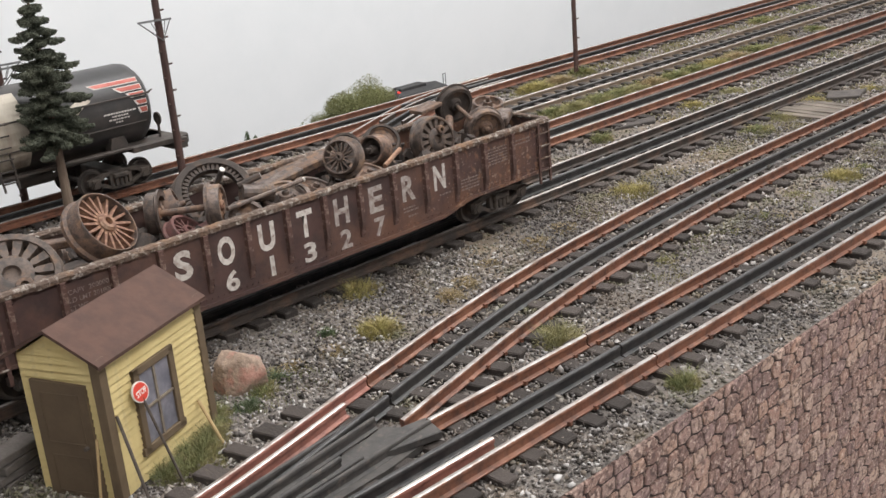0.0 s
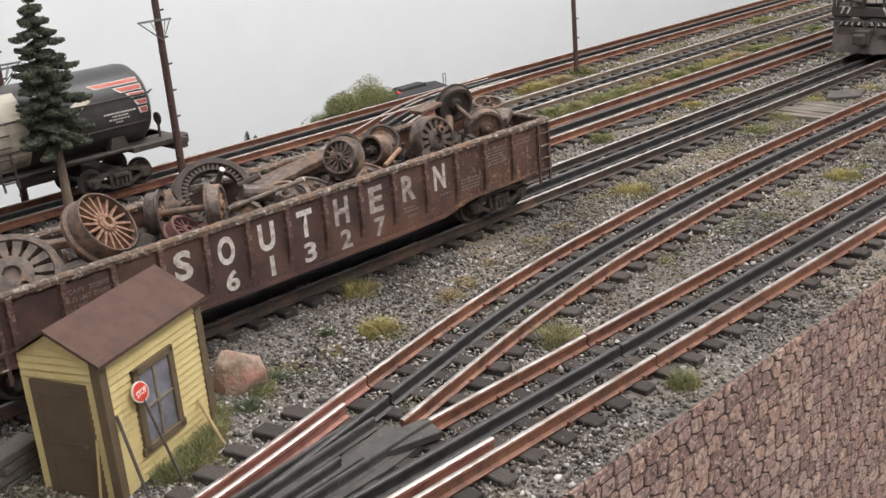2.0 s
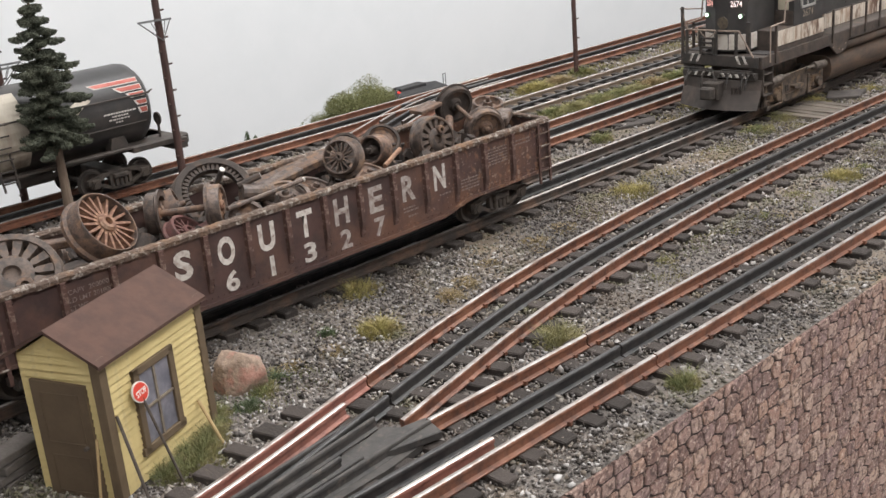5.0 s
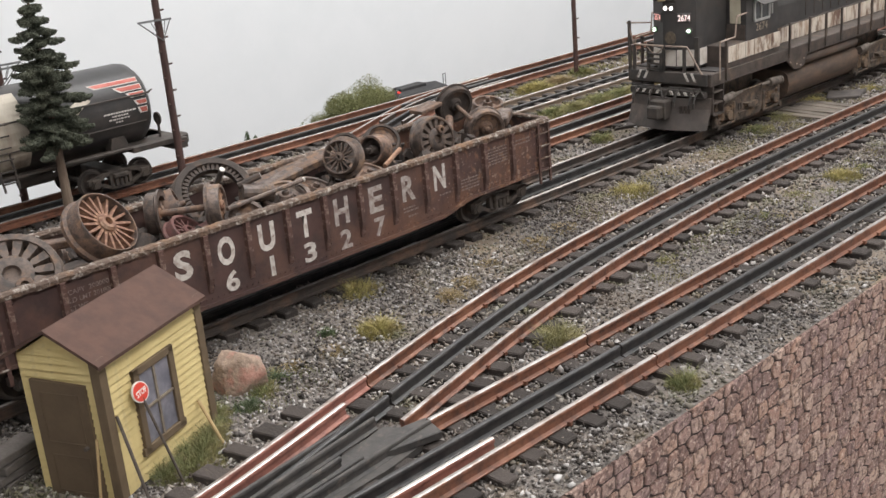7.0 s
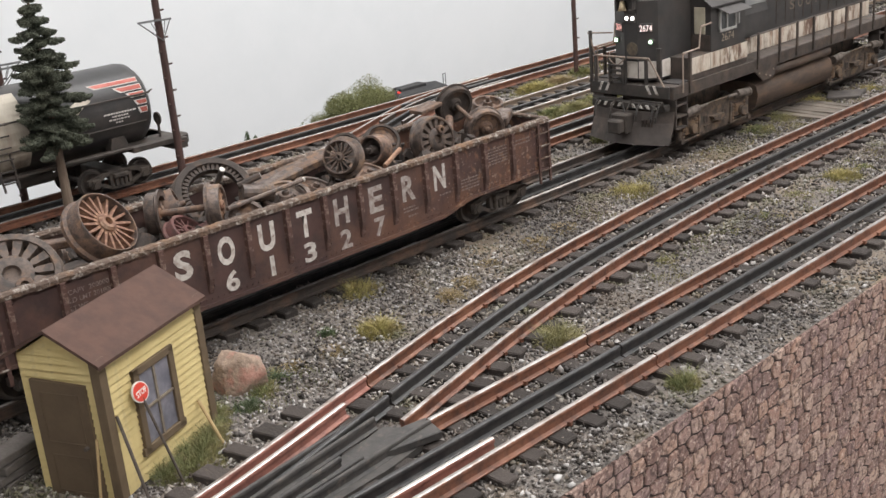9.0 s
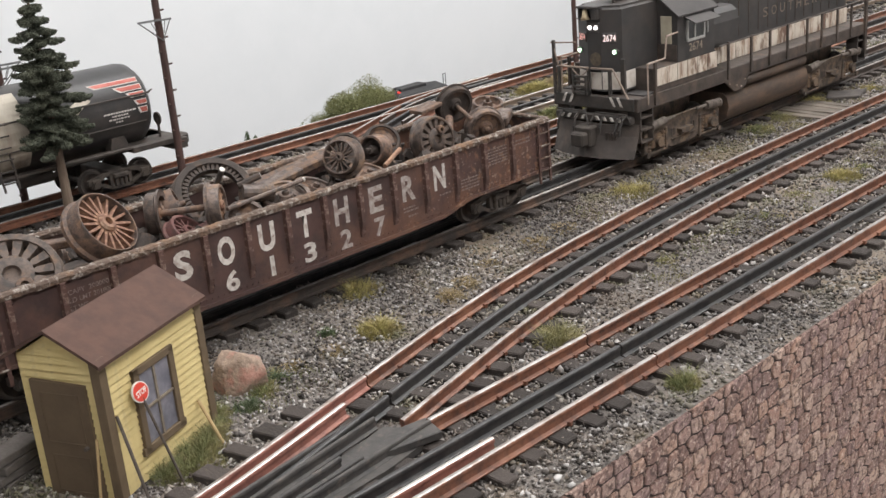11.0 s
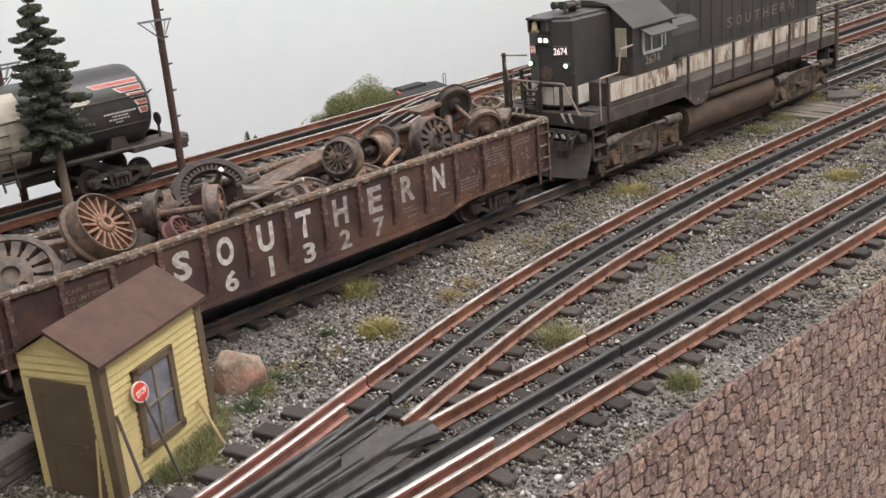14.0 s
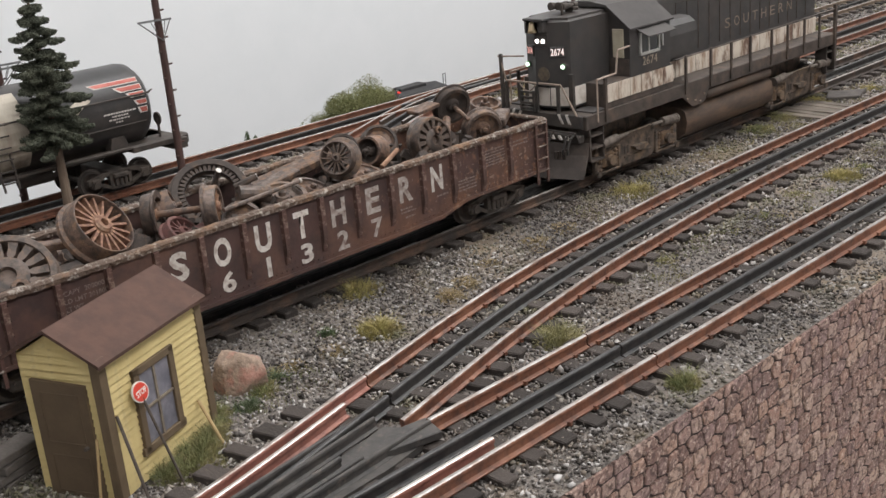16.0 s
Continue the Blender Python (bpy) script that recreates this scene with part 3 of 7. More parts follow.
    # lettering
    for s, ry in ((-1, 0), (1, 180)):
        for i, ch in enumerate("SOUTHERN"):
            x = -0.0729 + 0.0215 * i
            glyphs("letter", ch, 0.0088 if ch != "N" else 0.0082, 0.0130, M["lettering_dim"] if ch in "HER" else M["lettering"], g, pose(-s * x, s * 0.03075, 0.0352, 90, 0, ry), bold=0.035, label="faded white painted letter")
        for i, ch in enumerate("61327"):
            x = -0.0503 + 0.0215 * i
            glyphs("numeral", ch, 0.0070 if ch != "1" else 0.0024, 0.0094, M["lettering_dim"] if ch in "27" else M["lettering"], g, pose(-s * x, s * 0.03075, 0.0213, 90, 0, ry), bold=0.03, label="faded white painted numeral")
    at = pose(0, -0.0308, 0, 90)
    for k, (words, w) in enumerate((("CAPY  200000", 0.0175), ("LD LMT 201800", 0.0185), ("LT WT", 0.0075))):
        glyphs("stencil_writing", words, w, 0.0020, M["small_lettering"], g, pose(-0.1240 + w / 2, -0.0309, 0.0400 - 0.0033 * k, 90), bold=0.01, label="faint stencilled load data")
    bars("stencil_writing", [(0.0925, 0.0290 - 0.0017 * k, 0.0135) for k in range(4)], M["small_lettering"], g, at)
    bars("stencil_writing", [(0.1135, 0.0400 - 0.0016 * k, 0.0150) for k in range(6)], M["small_lettering"], g, at, 0.0006)
    bars("stencil_writing", [(0.1350, 0.0400, 0.0120), (0.1350, 0.0380, 0.0120)], M["small_lettering"], g, at)
    bars("stencil_writing", [(0.0515, 0.0250, 0.008), (0.0515, 0.0232, 0.010), (0.0545, 0.0205, 0.006), (0.0765, 0.0255, 0.008)], M["small_lettering"], g, at, 0.0008)


build_gondola()
G_TRUCKS = [freight_truck(gondola, x) for x in (0.128, -0.128)]

# ---- the load of scrap wheels ----
LOAD = []


def aim(place, axis, spin=0.0):
    """A pose whose z axis points along axis."""
    return Matrix.Translation(place) @ Vector(axis).to_track_quat("Z", "Y").to_matrix().to_4x4() @ Matrix.Rotation(math.radians(spin), 4, "Z")


def scrap_wheel(place, axis, r, width, label, spokes=0, mats=("scrap_grey", "scrap"), axle=0.0, twin=False, counter=False, hub=0.3, rim=0.80, spin=0.0, flange=1.1, flare=False, deep=(0.35, 0.85), crank=0.0):
    t = thing("wheel_casting", aim(place, axis, spin), label, "scrap wheel", "scrap wheels in the gondola")
    bm = wheel_bm(r, width, 40, spokes, hub, flange, counter, rim)
    ob = part("wheel", bm, [M[mats[0]], M[mats[1]]], t)
    sharp(ob)
    ob.matrix_basis = pose(0, 0, -width)
    if spokes:
        add_spokes(ob, r, width, spokes, hub, rim, M[mats[1]], flare=flare, deep=deep)
    if crank:
        a = math.radians(crank)
        bm = bmesh.new()
        lathe(bm, [(r * 0.085, -width * 0.3), (r * 0.085, width * 0.25), (r * 0.17, width * 0.25), (r * 0.19, width * 0.15), (r * 0.19, -width * 0.3)], 18, m=pose(r * 0.42 * math.cos(a), r * 0.42 * math.sin(a), 0), closed=True)
        part("crank_boss", bm, M["scrap"], t, "brown crank pin boss with a dark bore")
    if axle:
        bm = bmesh.new()
        rod(bm, (0, 0, -width * 0.6), (0, 0, -axle), r * 0.16 if axle > 0 else r * 0.12, seg=12)
        rod(bm, (0, 0, -width * 0.6), (0, 0, -width - r * 0.2), r * 0.30, r * 0.2, seg=14)
        part("axle", bm, M["scrap"], t, smooth=False)
    if twin:
        bm = wheel_bm(r, width, 36, spokes, hub, flange, counter, rim)
        ob = part("wheel", bm, [M[mats[0]], M[mats[1]]], t)
        sharp(ob)
        ob.matrix_basis = pose(0, 0, -axle + width, 180)
    LOAD.append(t)
    return t


def scrap_bar(a, b, r, mat, label, seg=8, flat=0.0, name="scrap_bar", end=None):
    a, b = Vector(a), Vector(b)
    t = thing(name, Matrix.Translation((a + b) / 2), label, "scrap metal", "scrap pieces in the gondola")
    bm = bmesh.new()
    h = (b - a) / 2
    if flat:
        m = h.to_track_quat("X", "Z").to_matrix().to_4x4()
        box(bm, -h.length, h.length, -r, r, -flat, flat, bev=flat * 0.3, m=m)
    else:
        rod(bm, -h, h, r, seg=seg)
        if end:
            rod(bm, h * 0.98, h * 1.03, r * 1.05, seg=seg, mat=1)
    part("bar", bm, [M[mat], M[end or mat]], t)
    LOAD.append(t)
    return t


scrap_wheel((-0.0585, -0.0120, 0.0482), (-0.23, -0.60, 0.74), 0.0190, 0.0075, "large grey driving wheel with slotted web, leaning on the gondola rim", 15, ("scrap_slate", "scrap_slate"), hub=0.42, rim=0.82, flange=1.06, flare=True, deep=(0.4, 0.9), crank=-62.0)
scrap_wheel((-0.0154, -0.0125, 0.0573), (0.362, -0.711, 0.603), 0.0146, 0.0100, "spoked wheel with orange rusted spokes, tipped on its side", 18, ("scrap", "scrap_orange"), hub=0.27, rim=0.91, flange=1.09, deep=(0.55, 0.86))
scrap_wheel((0.0395, -0.0125, 0.0492), (0.72, -0.69, 0.05), 0.0098, 0.0062, "rusty spoked wheelset lying across the load", 14, ("scrap_grey", "scrap_orange"), axle=0.0330, twin=True, hub=0.24)
scrap_wheel((0.0525, 0.0140, 0.0490), (-0.30, -0.62, 0.72), 0.0185, 0.0070, "large dark wheel rim with cog teeth inside", 40, ("scrap_dark", "scrap_dark"), hub=0.80, rim=0.80)
scrap_wheel((0.0330, 0.0130, 0.0470), (0.80, -0.45, 0.35), 0.0092, 0.0080, "rust-brown wheel tucked behind an axle", 0, ("scrap", "scrap"))
scrap_wheel((0.0235, -0.0080, 0.0420), (0.35, -0.55, 0.75), 0.0092, 0.0060, "dull red spoked wheel half buried in scrap", 12, ("scrap_red", "scrap_red"))
scrap_wheel((0.0462, -0.0185, 0.0420), (-0.35, -0.72, 0.60), 0.0095, 0.0050, "grey-brown disc wheel sunk behind the rim", 0, ("scrap_grey", "scrap"))
scrap_wheel((0.0735, -0.0125, 0.0455), (-0.10, -0.30, 0.95), 0.0120, 0.0055, "grey disc wheel lying almost flat", 0, ("scrap_grey", "scrap_grey"))
scrap_wheel((0.0920, -0.0120, 0.0440), (0.20, -0.35, 0.91), 0.0108, 0.0060, "brown disc wheel lying flat", 0, ("scrap_grey", "scrap"))
scrap_wheel((0.1040, -0.0165, 0.0562), (-0.76, -0.50, 0.30), 0.0084, 0.0085, "spoked grey wheel standing on the load", 14, ("scrap_grey", "scrap_grey"), hub=0.24, rim=0.88, flange=1.24, deep=(0.6, 0.92))
scrap_wheel((0.1365, -0.0010, 0.0500), (-0.88, -0.36, 0.28), 0.0076, 0.0100, "brown drum wheel with a dark bore", 0, ("scrap", "scrap_dark"))
scrap_wheel((0.1280, 0.0080, 0.0520), (-0.50, -0.70, 0.50), 0.0085, 0.0060, "dark wheel behind a drum wheel", 0, ("scrap_dark", "scrap_dark"))
scrap_wheel((0.1250, -0.0130, 0.0430), (0.15, -0.35, 0.92), 0.0110, 0.0055, "brown disc wheel lying flat", 0, ("scrap", "scrap"))
scrap_wheel((0.1722, -0.0140, 0.0490), (-0.02, -0.97, 0.20), 0.0122, 0.0080, "large rusty wheel with a slotted web and pierced hub", 14, ("scrap_grey", "scrap_slate"), hub=0.46, rim=0.86, flange=1.05, flare=True, deep=(0.5, 0.92), crank=60.0)
scrap_wheel((0.2065, 0.0050, 0.0576), (-0.27, -0.93, -0.30), 0.0104, 0.0045, "dark flanged wheel tilted on its axle", 0, ("scrap_dark", "scrap_dark"), axle=-0.017)
scrap_wheel((0.2085, -0.0150, 0.0462), (-0.44, -0.88, -0.12), 0.0104, 0.0060, "brown flanged disc wheel with an axle stub", 0, ("scrap_grey", "scrap"), axle=0.020)
scrap_wheel((0.2303, 0.0040, 0.0554), (-0.08, -0.21, 0.93), 0.0090, 0.0090, "rust-brown drum lying on its side", 0, ("scrap", "scrap"))
scrap_wheel((0.1590, 0.0140, 0.0490), (-0.30, -0.70, 0.64), 0.0095, 0.0060, "dark brown wheel deep in the load", 0, ("scrap_dark", "scrap"))
scrap_wheel((-0.0370, 0.0100, 0.0430), (-0.25, -0.50, 0.82), 0.0110, 0.0060, "brown disc wheel low in the load", 0, ("scrap", "scrap"))
scrap_bar((0.0384, -0.0170, 0.0483), (0.0847, -0.0120, 0.0492), 0.0011, "scrap_grey", "worn grey pipe lying across wheels", end="pale_end")
scrap_bar((0.0750, 0.0140, 0.0440), (0.1220, 0.0120, 0.0500), 0.0062, "scrap", "long brown steel beam", flat=0.0022, name="scrap_beam")
scrap_bar((0.0640, 0.0080, 0.0430), (0.0960, 0.0060, 0.0490), 0.0050, "scrap_grey", "grey steel channel piece", flat=0.0015, name="scrap_beam")
scrap_bar((0.0478, 0.0050, 0.0520), (0.0483, -0.0020, 0.0620), 0.0013, "scrap_dark", "dark steel pin with a bright end", end="pale_end", name="scrap_pin")
scrap_bar((0.0540, -0.0040, 0.0530), (0.0640, -0.0080, 0.0560), 0.0016, "scrap_dark", "dark steel stub with a bright end", end="pale_end", name="scrap_pin")
scrap_bar((0.0540, -0.0060, 0.0500), (0.0680, -0.0100, 0.0470), 0.0042, "scrap_grey", "grey half-round steel casting", seg=14, name="scrap_casting")
scrap_bar((0.1480, -0.0110, 0.0490), (0.1290, -0.0200, 0.0460), 0.0012, "scrap_orange", "tan rod resting on the rim", name="scrap_rod")
scrap_bar((0.1800, 0.0100, 0.0590), (0.1960, 0.0100, 0.0610), 0.0050, "scrap", "brown bent steel plate", flat=0.0010, name="scrap_plate")
scrap_bar((0.1860, -0.0080, 0.0470), (0.2000, 0.0050, 0.0520), 0.0024, "scrap", "knobbly brown iron casting", name="scrap_casting")
scrap_bar((0.2180, -0.0150, 0.0480), (0.2330, -0.0060, 0.0500), 0.0046, "scrap_grey", "grey-brown truck frame casting", flat=0.0026, name="scrap_casting")
scrap_bar((-0.0420, 0.0060, 0.0500), (-0.0180, 0.0020, 0.0480), 0.0034, "scrap", "brown steel channel", flat=0.0016, name="scrap_beam")
scrap_bar((0.0080, -0.0180, 0.0400), (0.0330, -0.0120, 0.0430), 0.0030, "scrap_red", "dull red bent steel strip", flat=0.0010, name="scrap_plate")
scrap_bar((-0.0750, -0.0120, 0.0420), (-0.0300, -0.0160, 0.0440), 0.0040, "scrap_dark", "dark steel beam low in the load", flat=0.0016, name="scrap_beam")


def scrap_heap():
    """Small broken castings that fill the car under the wheels."""
    bm = bmesh.new()
    rnd = random.Random(21)
    for _ in range(420):
        x, y = rnd.uniform(-0.150, 0.150), rnd.uniform(-0.020, 0.020)
        z = 0.030 + 0.010 * rnd.random()
        m = pose(x, y, z, rnd.uniform(0, 180), rnd.uniform(0, 180), rnd.uniform(0, 360))
        if rnd.random() < 0.5:
            s = rnd.uniform(0.001, 0.004)
            box(bm, -s * 2, s * 2, -s, s, -s * 0.4, s * 0.4, m=m)
        else:
            a, b = m @ Vector((-0.006, 0, 0)), m @ Vector((0.006, 0, 0))
            rod(bm, a, b, rnd.uniform(0.001, 0.004), seg=9)
    box(bm, -0.159, 0.159, -0.0285, 0.0285, 0.0210, 0.0310)
    ob = tagged(link("scrap_heap", bm, M["scrap_dark"]), "dark heap of small scrap under the wheels", "scrap metal", kind="stuff")
    ob.matrix_basis = pose(GX, 0, 0)
    LOAD.append(ob)


scrap_heap()

# ---- the locomotive ----
M["loco_black"] = material("dusty_black_paint", (0.036, 0.034, 0.034), 0.55, 0, (0.050, 0.044, 0.041), 70, third=(0.072, 0.056, 0.047), scale3=26, mix3=(0.5, 0.8), bump=0.08, rough_vary=0.12)
M["loco_grime"] = material("brown_grimed_black", (0.074, 0.057, 0.048), 0.75, 0, (0.043, 0.034, 0.029), 130, mix=(0.42, 0.64), third=(0.125, 0.086, 0.063), scale3=60, mix3=(0.52, 0.72), bump=0.2)
M["loco_roof"] = material("dusty_grey_roof", (0.062, 0.056, 0.054), 0.8, 0, (0.044, 0.040, 0.039), 60, third=(0.075, 0.067, 0.062), scale3=18)
M["band"] = material("chipped_white_stripe", (0.60, 0.53, 0.45), 0.8, 0, (0.38, 0.28, 0.21), 190, mix=(0.44, 0.60), third=(0.15, 0.09, 0.065), scale3=95, mix3=(0.53, 0.64), stretch=(1, 1, 0.35))
M["tank_rust"] = material("rust_streaked_fuel_tank", (0.080, 0.056, 0.043), 0.6, 0, (0.125, 0.080, 0.055), 150, mix=(0.42, 0.62), third=(0.042, 0.032, 0.028), scale3=70, mix3=(0.48, 0.66), bump=0.25, stretch=(0.35, 1, 1))
M["truck_dust"] = material("dusty_brown_truck", (0.118, 0.086, 0.064), 0.8, 0, (0.046, 0.036, 0.030), 200, mix=(0.42, 0.60), third=(0.195, 0.130, 0.082), scale3=110, mix3=(0.52, 0.68), bump=0.4, bump_scale=700)
M["handrail"] = material("pale_worn_handrail", (0.36, 0.29, 0.24), 0.7, 0, (0.25, 0.18, 0.14), 200)
M["front_rail"] = material("worn_dark_handrail", (0.20, 0.15, 0.12), 0.7, 0, (0.32, 0.25, 0.20), 160)
M["window_frame"] = material("silver_window_frame", (0.55, 0.54, 0.52), 0.5, 0.3, (0.42, 0.41, 0.39), 150)
M["cab_glass"] = material("dark_cab_glass", (0.05, 0.05, 0.05), 0.12)
M["cream"] = material("cream_window_shade", (0.42, 0.38, 0.29), 0.8, 0, (0.34, 0.30, 0.23), 120)
M["brass"] = material("dull_brass", (0.66, 0.54, 0.36), 0.45, 0.5, (0.50, 0.40, 0.26), 150)
M["plow"] = material("scuffed_dark_plow", (0.070, 0.058, 0.052), 0.7, 0.05, (0.040, 0.034, 0.031), 60, mix=(0.42, 0.62), third=(0.115, 0.090, 0.075), scale3=40, bump=0.2)
M["stripe_white"] = material("grubby_white_stripe", (0.58, 0.55, 0.51), 0.8, 0, (0.22, 0.19, 0.165), 240, mix=(0.48, 0.64))
M["band_clean"] = material("white_nose_stripe", (0.62, 0.57, 0.515), 0.8, 0, (0.46, 0.39, 0.33), 120, mix=(0.46, 0.66), third=(0.22, 0.15, 0.115), scale3=150, mix3=(0.60, 0.70))
M["front_black"] = material("grimy_black_ironwork", (0.036, 0.033, 0.031), 0.65, 0.05, (0.068, 0.056, 0.048), 120, bump=0.15)
M["lamp_white"] = material("lit_lamp_lens", (1.0, 0.97, 0.93), 0.3, glow=6.0, glow_colour=(1.0, 0.93, 0.88))
M["lamp_green"] = material("lit_class_lamp", (0.9, 1.0, 0.9), 0.3, glow=6.0, glow_colour=(0.88, 1.0, 0.86))
# faint emission for the green light spilling round the class lamps
M["halo_green"] = material("green_lamp_halo", (0.10, 0.18, 0.10), 0.4, glow=0.10, glow_colour=(0.25, 0.75, 0.25))
M["number_lit"] = material("lit_number", (1.0, 0.85, 0.82), 0.5, glow=0.9, glow_colour=(1.0, 0.78, 0.74))
M["number_red"] = material("lit_reddish_board", (0.9, 0.45, 0.4), 0.5, glow=0.9, glow_colour=(1.0, 0.48, 0.42))
M["emblem"] = material("tarnished_emblem", (0.15, 0.12, 0.085), 0.6, 0.2, (0.075, 0.062, 0.048), 300)
M["cab_gold"] = material("worn_gold_numerals", (0.46, 0.38, 0.30), 0.7, 0, (0.32, 0.26, 0.21), 300)
M["gold"] = material("faded_gold_lettering", (0.26, 0.20, 0.16), 0.7, 0, (0.18, 0.14, 0.115), 300)

loco = thing("locomotive", pose(0.27, 0, 0), "black high-nosed diesel locomotive with a chipped white stripe", "locomotive")
L_LEN = 0.3000
L_WHEELS = []


def rounded_hood(bm, x0, x1, half, z0, z1, r=0.0035, bevel_front=0.0):
    pts = [(-half, z0), (half, z0)]
    for k in range(5):
        a = math.pi / 2 * k / 4
        pts.append((half - r + r * math.cos(a), z1 - r + r * math.sin(a)))
    for k in range(5):
        a = math.pi / 2 + math.pi / 2 * k / 4
        pts.append((-half + r + r * math.cos(a), z1 - r + r * math.sin(a)))
    return prism(bm, pts, "x", x0, x1)


M["spring_rust"] = material("rusty_orange_springs", (0.165, 0.105, 0.063), 0.8, 0.05, (0.070, 0.050, 0.038), 260, mix=(0.42, 0.60), bump=0.3)
M["cylinder_grey"] = material("dusty_grey_brake_cylinder", (0.17, 0.140, 0.118), 0.7, 0.05, (0.080, 0.064, 0.054), 220, mix=(0.42, 0.60), bump=0.2)


def loco_truck(x):
    """A two-axle truck: plate side frames with a drop centre, spring pockets, brake cylinders, two wheelsets."""
    bm = bmesh.new()
    for s in (-1, 1):
        y = s * 0.0265
        prism(bm, [(-0.0420, 0.0150), (-0.0405, 0.0185), (-0.0200, 0.0212), (0.0200, 0.0212), (0.0405, 0.0185), (0.0420, 0.0150), (0.0400, 0.0130), (0.0190, 0.0158), (0.0165, 0.0040), (0.0130, 0.0024), (-0.0130, 0.0024), (-0.0165, 0.0040), (-0.0190, 0.0158), (-0.0400, 0.0130)], "y",
              y - 0.0014, y + 0.0014)
        prism(bm, [(-0.0135, 0.0070), (0.0135, 0.0070), (0.0135, 0.0078), (-0.0135, 0.0078)], "y", y + s * 0.0012 - 0.0010, y + s * 0.0012 + 0.0010)
        for d in (-1, 1):
            # pedestal and its legs round the journal box
            box(bm, d * 0.0400 - 0.0018, d * 0.0400 + 0.0018, y - 0.0016, y + 0.0016, 0.0022, 0.0165, bev=0.0005)
            box(bm, d * 0.0190 - 0.0012, d * 0.0190 + 0.0012, y + s * 0.0012 - 0.0012, y + s * 0.0012 + 0.0012, 0.0030, 0.0165, bev=0.0004)
            box(bm, d * 0.0295 - 0.0115, d * 0.0295 + 0.0115, y + s * 0.0006 - 0.0018, y + s * 0.0006 + 0.0018, 0.0022, 0.0036, bev=0.0004)
            rod(bm, (d * 0.0295, y + s * 0.0030, 0.0098), (d * 0.0295, y + s * 0.0056, 0.0098), 0.0032, seg=14)
            rod(bm, (d * 0.0400, y + s * 0.0010, 0.0030), (d * 0.0400, y + s * 0.0034, 0.0030), 0.0019, seg=12)
            box(bm, d * 0.0330 - 0.0010, d * 0.0330 + 0.0010, y + s * 0.0030 - 0.0008, y + s * 0.0030 + 0.0008, 0.0185, 0.0215)
        box(bm, -0.030, 0.030, y + s * 0.0032 - 0.0006, y + s * 0.0032 + 0.0006, 0.0216, 0.0226, bev=0.0003)
    box(bm, -0.030, 0.030, -0.0130, 0.0130, 0.0120, 0.0270)
    t = part("truck", bm, M["truck_dust"], loco, "dusty brown cast truck frame")
    t.matrix_basis = pose(x, 0, 0)
    for s in (-1, 1):
        y = s * 0.0265
        for d in (-1, 1):
            bm = bmesh.new()
            box(bm, d * 0.0295 - 0.0056, d * 0.0295 + 0.0056, y + s * 0.0008 - 0.0018, y + s * 0.0008 + 0.0018, 0.0056, 0.0142, bev=0.0010)
            part("journal_box", bm, M["spring_rust"], t, "rust-brown journal box")
            for k in (-1, 1):
                bm = bmesh.new()
                lathe(bm, [(0.0014 + 0.0006 * (n % 2), 0.0040 + 0.0011 * n) for n in range(11)], 10, m=pose(d * 0.0295 + k * 0.0076, y + s * 0.0006, 0))
                part("spring", bm, M["spring_rust"], t, "rusty coil spring")
            bm = bmesh.new()
            rod(bm, (d * 0.0230, y + s * 0.0034, 0.0216), (d * 0.0370, y + s * 0.0034, 0.0206), 0.0027, seg=16)
            rod(bm, (d * 0.0370, y + s * 0.0034, 0.0206), (d * 0.0385, y + s * 0.0034, 0.0205), 0.0031, seg=16)
            rod(bm, (d * 0.0120, y + s * 0.0034, 0.0218), (d * 0.0230, y + s * 0.0034, 0.0216), 0.0011, seg=8)
            part("brake_cylinder", bm, M["cylinder_grey"], t, "dusty grey brake cylinder")
        bm = bmesh.new()
        prism(bm, [(-0.0070, 0.0128), (0.0062, 0.0128), (0.0070, 0.0112), (0.0010, 0.0090), (-0.0060, 0.0108)], "y", min(y + s * 0.0012, y + s * 0.0050), max(y + s * 0.0012, y + s * 0.0050))
        part("bolster_stop", bm, M["truck_dust"], t)
        # no openings are cut; solid dark bars stand for the slots' shade
        bm = bmesh.new()
        for k in (-1, 1):
            for n in range(2):
                box(bm, k * (0.0098 + 0.0028 * n) - 0.0008, k * (0.0098 + 0.0028 * n) + 0.0008, y + s * 0.0013 - 0.0004, y + s * 0.0013 + 0.0004, 0.0095, 0.0140)
        part("frame_slots", bm, M["scrap_dark"], t, "dark bars drawn for the shade in side frame slots")
    for d in (-1, 1):
        ws = wheelset(t, d * 0.0285, 0.0105, 0.0103)
        L_WHEELS.append((ws, d * 0.0285, 0.0105, 0.0103))


